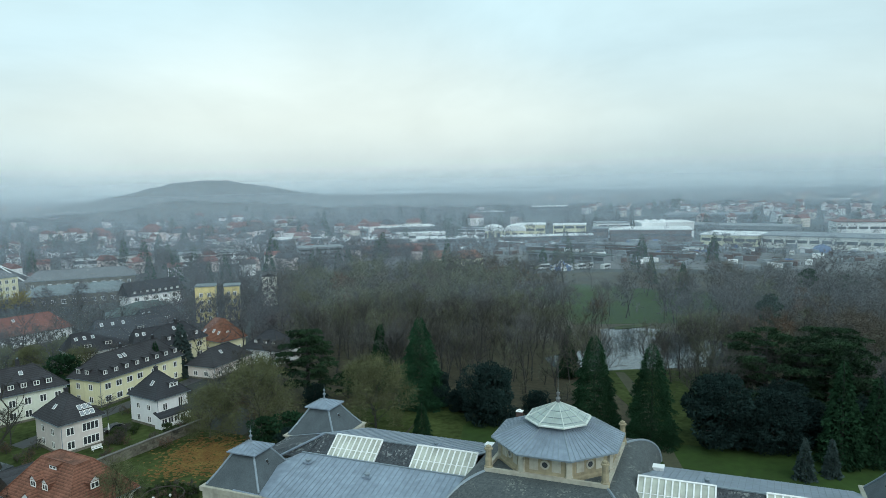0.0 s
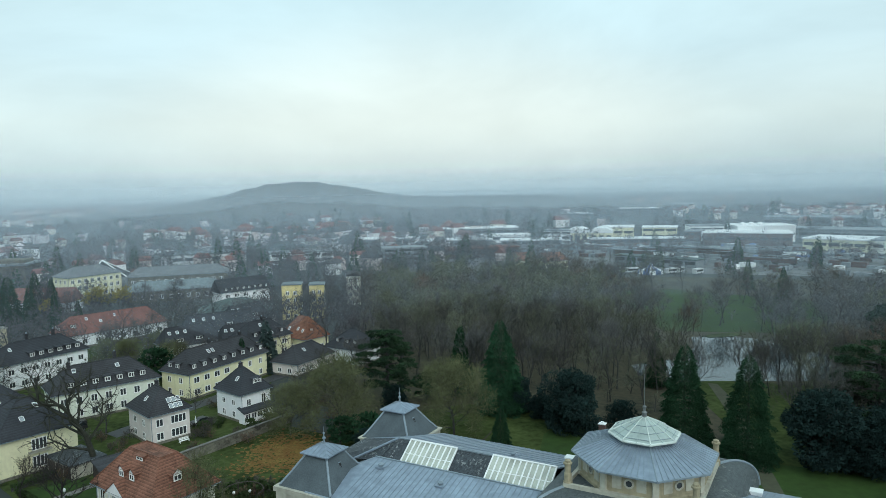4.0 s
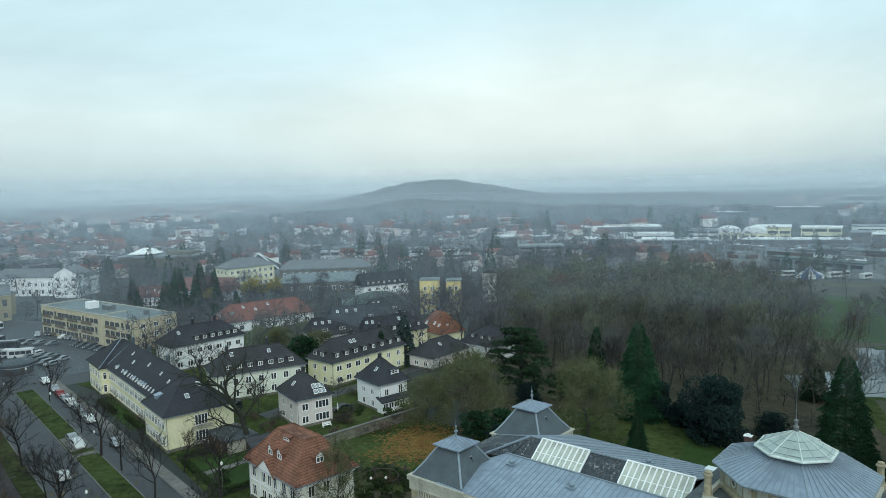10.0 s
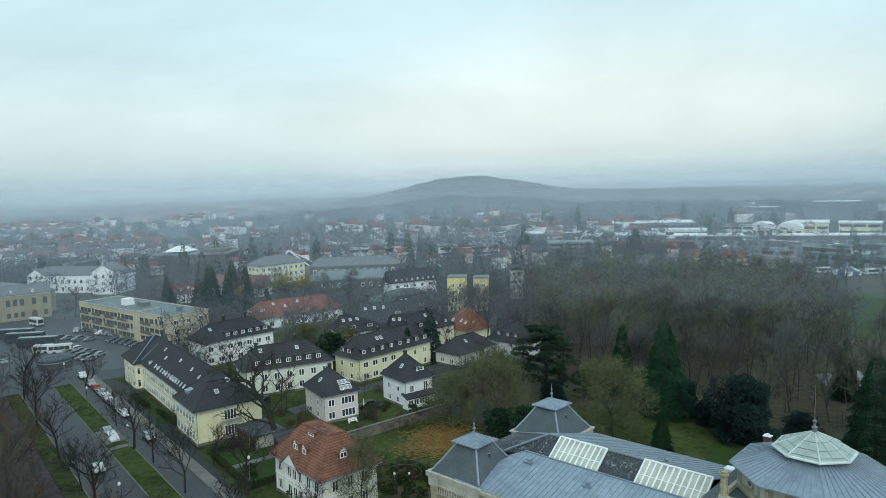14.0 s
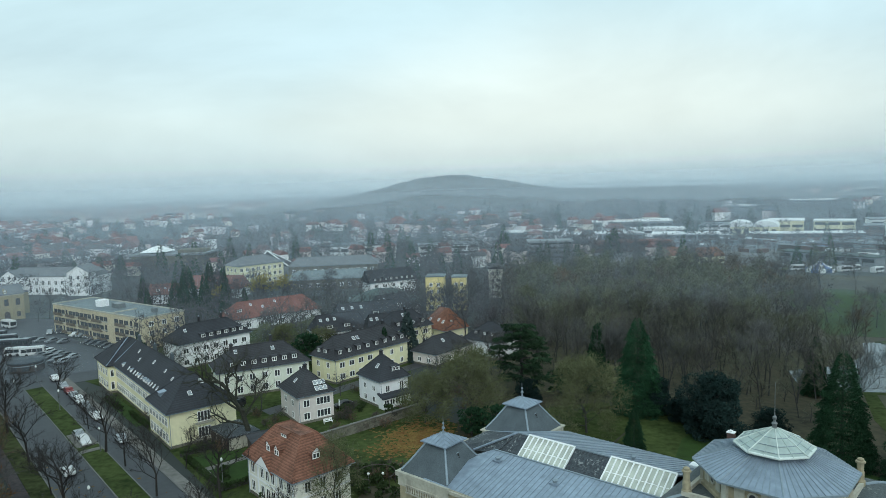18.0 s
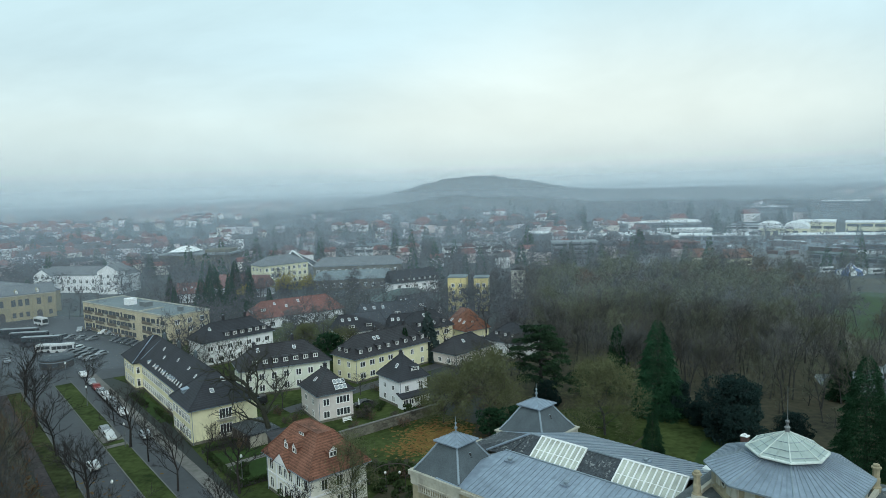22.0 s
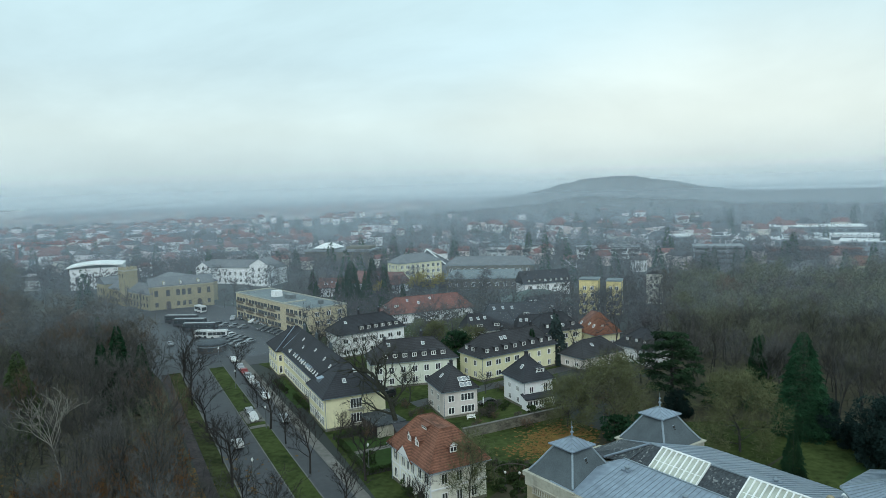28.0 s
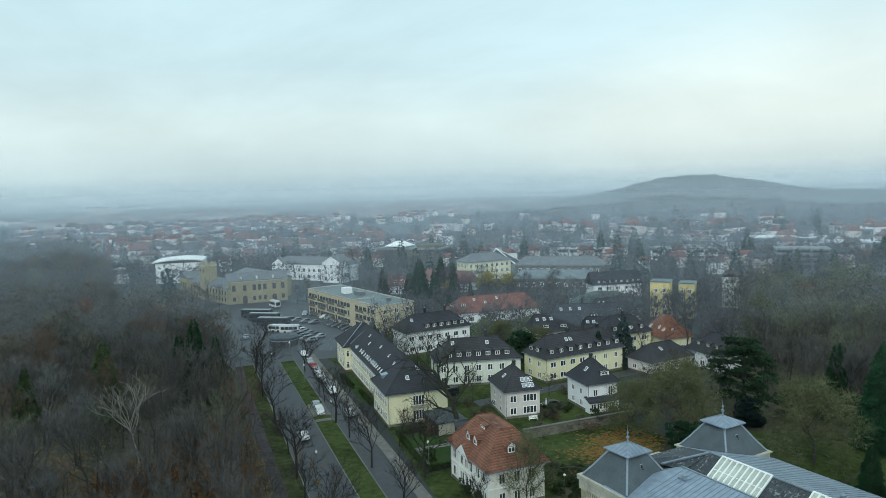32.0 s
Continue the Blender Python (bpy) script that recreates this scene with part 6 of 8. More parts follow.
# street trees in rows
for s, n, k in ((62, 25.0, 1), (75, 24.6, 0), (88, 25.4, 2), (100, 24.2, 1), (113, 24.8, 3), (125, 25.2, 0), (144, 25.0, 2), (166, 24.6, 3), (190, 25.0, 1), (197, 26, 2),
                (63, 40.0, 2), (83, 46.4, 0), (92, 37.5, 1), (104, 45.8, 3), (112, 38.2, 2), (120, 45.9, 0), (129, 38.0, 1), (139, 37.2, 3), (156, 38.0, 0), (186, 38.2, 2), (50, 33, 0)):
    x, y, _ = street(s, n)
    plant(STREET_TREES[k], x, y, (.98 if n < 30 else .82) + .05 * ((s * 7) % 5), s * 37, "street trees")
plant(tree_kind("garden_tree", "leafless garden tree with olive lichened twigs beside the villa", "tree", fuzzy_tree(809, 13.2, 4.8, 4200, .14, 40, .5, .05), BARK_MOSS, TWIG_OLIVE), -18.2, 100.5, 1.0, 40)
BUSH = [tree_kind("bush", "leafless brown garden bush", "shrub", bare_tree(820 + k, 2.6, 1.5, 16, .05, .02, (8, 4), .5, .2, .6, 3.4), BARK, m) for k, m in enumerate((TWIG_BROWN, TWIG, TWIG_RUSSET))]
rng_b = random.Random(78)
for cx, cy, rx, ry, n in ((-20, 141, 6, 4, 9), (-12, 147, 4, 3, 6), (-27, 146, 3, 4, 6), (-26, 136, 2, 3, 4), (-24, 114, 4, 3, 5), (-13, 114, 5, 3, 7), (-40, 141, 3, 5, 6), (-48, 146, 3, 3, 4), (-8, 152, 4, 4, 8), (-2, 158, 5, 5, 8), (-46, 126, 2, 2, 2), (-70, 150, 2, 8, 7), (-78, 162, 3, 6, 6), (-38, 160, 4, 4, 6), (-24, 164, 4, 3, 5), (3, 150, 4, 4, 7), (-33, 118, 3, 3, 4), (-1, 120, 3, 8, 9)):
    for _ in range(n):
        plant(BUSH[rng_b.randrange(3)], cx + rng_b.uniform(-rx, rx), cy + rng_b.uniform(-ry, ry), rng_b.uniform(.5, 1.15), rng_b.uniform(0, 360), "garden bushes")
for k, (x, y) in enumerate(((-18.7, 116.5), (-16, 115.5), (-13, 115.8), (-10.8, 114), (-9, 111), (-12, 108.4), (-15, 108), (-17.5, 111), (-13.6, 112), (-7, 115.5), (-6, 112), (-19.5, 113), (-10, 107))):
    plant(SHRUB, x, y, .8 + .12 * (k % 4), k * 40, "garden shrubs")
rng_t = random.Random(77)
for cx, cy, rr, n in ((-8, 112, 7, 9), (2, 118, 6, 8), (-13, 148, 4, 4), (-38, 117, 3, 1), (-33, 126, 3, 3), (-58, 146, 2, 2), (-24, 150, 3, 4), (-28, 103, 4, 5)):
    for _ in range(n):
        plant(SHRUB, cx + rng_t.uniform(-rr, rr), cy + rng_t.uniform(-rr, rr), rng_t.uniform(.5, 1.1), rng_t.uniform(0, 360), "garden shrubs")

HOUSE_SPOTS = [(-56, 132, 12), (-64, 146, 13), (-76, 160, 13), (-86, 170, 12), (-16, 158, 8), (-33, 150, 9), (-30, 182, 13), (-22, 190, 9), (-27, 104, 11), (-52, 168, 14), (-72, 198, 14), (-15, 218, 10), (-6, 214, 8), (5, 198, 9), (-4, 194, 8), (-66, 240, 18), (-35, 300, 12), (-8, 270, 11), (-124, 310, 12), (-222, 262, 20), (-280, 308, 30), (-262, 284, 18), (-110, 348, 18), (-40, 214, 18), (-36, 262, 14), (-125, 215, 30), (-190, 265, 18), (-128, 188, 9), (-150, 212, 22), (-110, 178, 14), (-170, 232, 20), (33, 66, 40), (-70, 365, 25), (-70, 332, 22), (-210, 330, 25)]


def clear_of_houses(x, y):
    return all((x - a) ** 2 + (y - b) ** 2 > r * r for a, b, r in HOUSE_SPOTS)


def on_open_ground(x, y):
    d, a = math.hypot(x, y), math.degrees(math.atan2(x, y))
    if -47.5 < a < -35 and d > 280:                             # open yards before the station and the white hall
        return True
    if 21 < a < 35 and 212 < d < 300 and noise.noise((x * .31, y * .31, 6.0)) < -.03:
        return True
    if (x + 112) ** 2 + (y - 86) ** 2 < 60 or (x + 79) ** 2 + (y - 80.5) ** 2 < 30:
        return True
    if inside((x, y), POND) or (x - 123) ** 2 + (y - 203) ** 2 < 80:
        return True
    if (inside((x, y), [(108, 210), (122, 302), (152, 292), (186, 250), (178, 216), (150, 198), (128, 203)]) and noise.noise((x * .4, y * .4, 2.0)) < .2) or inside((x, y), [(196, 232), (224, 214), (232, 232), (206, 250)]):
        return True
    if inside((x, y), [(20, 118), (30, 142), (52, 137), (66, 128), (76, 132), (90, 162), (98, 158), (88, 126), (80, 108), (120, 82), (115, 50), (40, 60)]):
        return True
    return False


for x, y, sc in ((-46, 150, .9), (-62, 172, 1.05), (-70, 178, 1.1), (-76, 176, .9), (-58, 182, .9), (-50, 184, .8), (-40, 194, 1.0), (-34, 200, .9), (-30, 160, .6), (-8, 163, .9), (-4, 158, 1.1), (0, 172, 1.2), (6, 176, 1.2), (8, 168, 1.1), (10, 186, 1.1), (-24, 203, .9), (-60, 212, 1.2), (-78, 224, 1.1), (-70, 226, 1.2), (-62, 228, 1.2), (-56, 226, 1.1), (-88, 222, .9), (-66, 220, 1.0), (-50, 244, 1.3), (-40, 250, 1.2), (-54, 220, 1.0), (-88, 206, 1.0), (-84, 214, 1.1), (-50, 232, 1.2), (-56, 236, 1.2), (-28, 224, .8), (-2, 232, 1.3), (6, 240, 1.3), (-18, 246, 1.2), (-26, 262, 1.3), (-10, 262, 1.3), (-4, 272, 1.2), (2, 276, 1.3), (-16, 280, 1.2), (-26, 284, 1.1), (-90, 182, .8), (-97, 180, .8), (-100, 186, .7), (-60, 276, 1.3), (-70, 268, 1.2), (-78, 280, 1.2), (-140, 246, .8), (-133, 250, .8), (-146, 252, .9), (-14, 158, .7)):
    plant(GARDEN_TREE[int(abs(x * 3 + y)) % 3], x, y, sc, x * 13 + y, "garden trees")

# park wood and street wood: the nearest as single trees, the rest joined
rng_w = random.Random(5)
near, far = [], []


def scatter(poly, step, edge, jit=.45):
    xs, ys = [p[0] for p in poly], [p[1] for p in poly]
    y = min(ys)
    while y < max(ys):
        x = min(xs)
        while x < max(xs):
            px, py = x + rng_w.uniform(-jit, jit) * step, y + rng_w.uniform(-jit, jit) * step
            if inside((px, py), poly) and py > -.62 * px - 6 and px < 1.12 * py + 8 and clear_of_houses(px, py) and not on_open_ground(px, py):
                (near if edge(px, py) else far).append((px, py))
            x += step
        y += step


LEFT_TREES = [street(q, 17.6)[:2] for q in (50, 80, 120, 160, 198)] + [(-154, 182), (-186, 214), (-214, 240), (-262, 250), (-330, 298), (-500, 420), (-560, 300), (-400, 80), (-190, 10), (-70, 10)]
PARK_TREES = [(12, 172), (10, 322), (116, 318), (150, 294), (178, 264), (246, 190), (300, 120), (250, 60), (150, 75), (120, 100), (90, 120), (60, 140), (44, 152), (26, 156)]
scatter(LEFT_TREES, 7.4, lambda x, y: x > -150 and y < 150)
scatter(PARK_TREES, 7.4, lambda x, y: y < 205 and x < 120)
rng_w.shuffle(near)
far += near[230:]
near = near[:230]
for x, y in near:
    k = rng_w.choice((0, 0, 1, 2, 2, 3, 4, 4, 5))
    if x > 10 and rng_w.random() < .5:
        k = 1
    plant(BARE[k], x, y, rng_w.uniform(.72, 1.08), rng_w.uniform(0, 360), "woodland trees")


def joined_wood(name, label, spots, shapes, mat_wood, mat_twig, s0, s1, seed):
    """Many trees in two meshes: their trunks with limbs, and their twigs."""
    rng = np.random.default_rng(seed)
    root = empty(name, 0, 0)
    tagged(root, label, "woodland", "", "stuff")
    packs = [[(np.array([tuple(v) for v in vs], np.float32), np.array(ts, np.int32)) for vs, ts in sh] for sh in shapes]
    for which, mat, nm in ((0, mat_wood, "trunks"), (1, mat_twig, "twigs")):
        rr = np.random.default_rng(seed)
        vs, ts, base = [], [], 0
        for x, y in spots:
            k, a, s, sz = int(rr.integers(len(packs))), rr.uniform(0, 6.28), rr.uniform(s0, s1), rr.uniform(.9, 1.12)
            v, t = packs[k][which]
            c, d = math.cos(a) * s, math.sin(a) * s
            w = np.empty_like(v)
            w[:, 0], w[:, 1], w[:, 2] = v[:, 0] * c - v[:, 1] * d + x, v[:, 0] * d + v[:, 1] * c + y, v[:, 2] * s * sz
            vs.append(w)
            ts.append(t + base)
            base += len(v)
        ob = link(nm, tri_mesh(nm, np.concatenate(vs), np.concatenate(ts), mat), root)
        ob["kind"] = "stuff"
    return root


DEEP_SHAPES = [fuzzy_tree(540 + k, 15.5 + (k % 3) * 1.5, 5.6 + .5 * k, 380, .26, 18, 1.7, .06, (7,), 8, .22) for k in range(4)]
LIGHT_SHAPES = [fuzzy_tree(500 + k, 15.5 + (k % 3) * 1.5, 5.6 + .5 * k, 800, .26, 22, 1.35, .042, (8, 3), 8, .22) for k in range(5)]
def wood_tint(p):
    """Which tint a tree takes: olive in the near park, mostly darker brown and russet on the left, else in patches."""
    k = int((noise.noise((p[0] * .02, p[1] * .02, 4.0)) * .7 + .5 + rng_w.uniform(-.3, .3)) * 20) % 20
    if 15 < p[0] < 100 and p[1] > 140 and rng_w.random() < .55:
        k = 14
    # browner twigs on the left, which also darken that wood by colour
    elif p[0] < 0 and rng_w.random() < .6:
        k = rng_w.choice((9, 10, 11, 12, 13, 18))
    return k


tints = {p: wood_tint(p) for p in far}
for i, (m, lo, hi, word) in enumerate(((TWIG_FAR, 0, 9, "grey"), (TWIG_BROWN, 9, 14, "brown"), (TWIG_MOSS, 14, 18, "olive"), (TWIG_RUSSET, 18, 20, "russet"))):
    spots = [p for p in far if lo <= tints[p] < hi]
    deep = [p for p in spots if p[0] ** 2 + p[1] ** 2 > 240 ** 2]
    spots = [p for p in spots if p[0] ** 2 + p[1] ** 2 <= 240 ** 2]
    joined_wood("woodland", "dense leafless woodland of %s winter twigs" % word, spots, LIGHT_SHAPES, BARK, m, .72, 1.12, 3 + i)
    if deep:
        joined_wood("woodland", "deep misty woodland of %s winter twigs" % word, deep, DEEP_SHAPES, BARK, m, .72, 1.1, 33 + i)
# undergrowth under the near wood; darker brown on the left shades its lower part
brush = [bare_tree(600 + k, 3.4, 1.4, 7, .05, .035, (6, 3), .5, .2) for k in range(3)]
spots = [(x + rng_w.uniform(-3, 3), y + rng_w.uniform(-3, 3)) for x, y in near + far if -170 < x < 120 and y < 215 for _ in range(1)]
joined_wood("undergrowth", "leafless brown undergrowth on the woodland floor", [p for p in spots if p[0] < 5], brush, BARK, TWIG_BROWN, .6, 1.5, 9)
joined_wood("undergrowth", "olive undergrowth beneath the park trees", [p for p in spots if p[0] >= 5], brush, BARK, TWIG_MOSS, .8, 1.7, 29)
spots = [(rng_w.uniform(-88, -58), rng_w.uniform(78, 116)) for _ in range(240)]
spots = [(x, y) for x, y in spots if inside((x, y), LEFT_TREES)]
joined_wood("undergrowth", "rusty brown young beeches along the wood's edge", spots, brush, BARK, RUSSET, .8, 1.9, 19)


# ---- square, coaches, cars ----
def flat_building():
    """The long three-storey yellow office block with a flat roof."""
    ob = empty("office_block", -153.0, 240.9, 0, -32.5)
    tagged(ob, "long three-storey yellow brick office block with flat grey roof", "office building")
    L, W, H = 59.0, 15.0, 10.0
    boxes("wall", [(0, L, 0, W, 0, H)], OFFICE_WALL, ob)
    boxes("parapet", [(-.15, L + .15, -.15, .25, H, H + .45), (-.15, L + .15, W - .25, W + .15, H, H + .45), (-.15, .25, .25, W - .25, H, H + .45), (L - .25, L + .15, .25, W - .25, H, H + .45)], PALE_STONE, ob)
    boxes("roof", [(.25, L - .25, .25, W - .25, H, H + .12)], BITUMEN, ob, "grey felt roof with puddles")
    boxes("roof_house", [(21, 24.2, 5, 8.2, H + .1, H + 2.4)], WHITE, ob)
    boxes("roof_house", [(29, 33.5, 6.5, 9.0, H + .1, H + 1.7)], METAL_GREY, ob)
    boxes("roof_house", [(51, 52.5, 8, 9.5, H + .1, H + 1.5)], METAL_GREY, ob)
    boxes("roof_edge", [(40, 40.6, .3, 9.0, H + .1, H + .5)], PALE_STONE, ob)
    for z in (1.2, 4.2, 7.2):
        for a, b in ((0.8, 38), (42, 57)):
            boxes("sill_band", [(a, b, -.12, 0, z - .32, z - .05)], PALE_STONE, ob)
            for u in range(int(a) + 1, int(b) - 5, 9):
                v = u + (0 if z > 4 else 3)
                boxes("balcony_front", [(v, min(b, v + 6.2), -.55, -.43, z - .75, z + .22), (v, v + .1, -.43, 0, z - .75, z + .22), (v, min(b, v + 6.2), -.43, 0, z - .75, z - .66)], BALCONY_BROWN, ob, "brown timber balcony front")
            n = int((b - a) / 2.6)
            for k in range(n):
                if (k + int(z)) % 7 != 3:
                    boxes("window", [(-1.15, -.06, -.05, .01, 0, 1.4), (.06, 1.15, -.05, .01, 0, 1.4)], GLASS, ob, "", side_pose(0, L, W, a + (b - a) * (k + .5) / n, z))
                else:
                    boxes("window", [(-.6, .6, -.05, .01, -.6, 1.7)], GLASS, ob, "", side_pose(0, L, W, a + (b - a) * (k + .5) / n, z))
    for k in range(3):
        for z in (1.2, 4.2, 7.2):
            window(ob, side_pose(1, L, W, 3 + 4.5 * k, z), 1.6, 1.5, 2)


flat_building()


def station():
    """The yellow brick hall with tall windows, and a lower range with a square tower meeting it at a blunt angle."""
    ob = empty("station", -201.9, 249.1, 0, 44.4)
    tagged(ob, "yellow brick hall with slate roof, arched doors and a square tower", "hall")
    L, W, E, R = 26.7, 12.0, 10.3, 13.6
    boxes("wall", [(0, L, 0, W, 0, E)], BRICK_YELLOW, ob)
    hip_roof("roof", L, W, E, R, SLATE_ROOF, ob, .3, .0)
    for s in (0, L - .3):
        solid("gable", [(s, 0, E), (s, W, E), (s, W / 2, R), (s + .3, 0, E), (s + .3, W, E), (s + .3, W / 2, R)], [(0, 1, 2), (5, 4, 3), (0, 3, 4, 1), (1, 4, 5, 2), (2, 5, 3, 0)], BRICK_YELLOW, ob)
    for k, u in enumerate((2.6, 7.4, 11.6, 14.0, 16.4, 20.6, 24.6)):
        boxes("window", [(-.75, .75, -.05, .01, 0, 2.6)], GLASS, ob, "tall dark window", side_pose(0, L, W, u, 5.9))
        if k in (1, 5):
            d = boxes("door", [(-1.0, 1.0, -.06, 0, 0, 2.6)], WOOD_DARK, ob, "dark arched door", pose(u, 0, 0))
            turned("arch", [(1.0, -.04), (1.0, .04)], 16, WOOD_DARK, d, "", pose(0, -.02, 2.6, 90, 0, 0))
        else:
            boxes("window", [(-.65, .65, -.05, .01, 0, 1.9)], GLASS, ob, "", side_pose(0, L, W, u, 1.3))
    for u in (.3, 5.0, 9.6, 18.5, 22.7, 26.4):
        boxes("buttress", [(u - .3, u + .3, -.35, 0, 0, E - .3)], BRICK_YELLOW, ob)
    boxes("cornice", [(-.1, L + .1, -.2, 0, E - .3, E)], PALE_STONE, ob)
    for u in (6.0, 13.0, 20.5):
        m, p = slope_pose(0, L, W, E, R, u, .1, .3)
        dormer(ob, m, p, 1.1, 1.0, BRICK_YELLOW, "gable")
    q = ob.matrix_basis.inverted() @ pose(-240.1, 266.3, 0, 0, 0, -24.4)
    lw, ww, e, r = 42.0, 11.0, 7.0, 10.6
    boxes("wing", [(0, lw, 0, ww, 0, e)], BRICK_YELLOW, ob, "", q)
    hip_roof("wing_roof", lw, ww, e, r, SLATE_ROOF, ob, .3, .0).matrix_basis = q
    boxes("cornice", [(0, lw, -.15, 0, e - .3, e)], PALE_STONE, ob, "", q)
    for k in range(13):
        u = 2.0 + 3.1 * k
        if not 13.5 < u < 20.5:
            boxes("window", [(-.5, .5, -.05, .01, 0, 1.7)], GLASS, ob, "", q @ pose(u, 0, 4.3))
            boxes("window", [(-.5, .5, -.05, .01, 0, 1.7)], GLASS, ob, "", q @ pose(u, 0, 1.2))
    tw = boxes("tower", [(14, 20, -.8, 5.2, 0, 17.0)], BRICK_YELLOW, ob, "square brick tower", q)
    boxes("cornice", [(13.7, 20.3, -1.1, 5.5, 16.2, 16.7)], PALE_STONE, tw)
    for x in (14, 15.7, 17.4, 19.1):
        for y in (-.8, 4.7):
            boxes("merlon", [(x, x + .9, y, y + .5, 17.0, 17.9)], BRICK_YELLOW, tw)
    for y in (.9, 2.7):
        for x in (14, 19.5):
            boxes("merlon", [(x, x + .5, y, y + .9, 17.0, 17.9)], BRICK_YELLOW, tw)
    for x in (15.6, 18.4):
        boxes("window", [(x - .45, x + .45, -.86, -.8, 13.2, 14.8)], GLASS, tw)
    boxes("end_block", [(-9, 0, -1.5, 13, 0, 8.8)], BRICK_YELLOW, ob, "", q)
    hip_roof("end_roof", 9.0, 14.5, 8.8, 12.0, SLATE_ROOF, ob, .3, .0, -9.0, -1.5).matrix_basis = q
    solid("gable", [(-9, -1.5, 8.8), (0, -1.5, 8.8), (-4.5, -1.5, 11.9), (-9, -1.2, 8.8), (0, -1.2, 8.8), (-4.5, -1.2, 11.9)], [(0, 1, 2), (5, 4, 3), (0, 3, 4, 1), (1, 4, 5, 2), (2, 5, 3, 0)], BRICK_YELLOW, ob, "", q)
    for x in (-7.2, -4.5, -1.8):
        for z in (1.4, 5.0):
            boxes("window", [(-.5, .5, -.05, .01, 0, 2.0)], GLASS, ob, "", q @ pose(x, -1.5, z))
    boxes("rear_hall", [(8, 40, 16, 34, 0, 9.0)], BRICK_YELLOW, ob, "", q)
    hip_roof("rear_roof", 32, 18, 9.0, 12.6, SLATE_ROOF, ob, .3, .3, 8, 16).matrix_basis = q


station()


def white_school():
    ob = empty("clinic", -235, 331, 0, -4)
    tagged(ob, "large white plastered building with gabled wings and slate roof", "building")
    boxes("wall", [(0, 48, 0, 12, 0, 9.0)], WHITE, ob)
    hip_roof("roof", 48, 12, 9.0, 13.0, SLATE_ROOF, ob, .4, .4)
    for x0, w, h in ((0, 10, 9.5), (36, 12, 11.5)):
        boxes("wing", [(x0, x0 + w, -5, 0, 0, h)], WHITE, ob)
        solid("wing_gable", [(x0, -5, h), (x0 + w, -5, h), (x0 + w / 2, -5, h + 3.2), (x0, -4.6, h), (x0 + w, -4.6, h), (x0 + w / 2, -4.6, h + 3.2)], [(0, 1, 2), (5, 4, 3), (0, 3, 4, 1), (1, 4, 5, 2), (2, 5, 3, 0)], WHITE, ob)
        for s in (-1, 1):
            c = x0 + w / 2
            roof_sheet("wing_roof", [(c + s * (w / 2 + .4), -5.4, h - .2), (c, -5.4, h + 3.3), (c, 6, h + 3.3), (c + s * (w / 2 + .4), 6, h - .2)], SLATE_ROOF, ob, .15)
        for z in (1.2, 4.6, 8.0):
            for k in range(3):
                window(ob, pose(x0 + w * (k + .5) / 3, -5, z), 1.4, 1.9, 2, 2)
    for z in (1.2, 4.8):
        for k in range(7):
            window(ob, pose(12.2 + 3.5 * k, 0, z), 1.6, 2.1, 2, 2)


white_school()


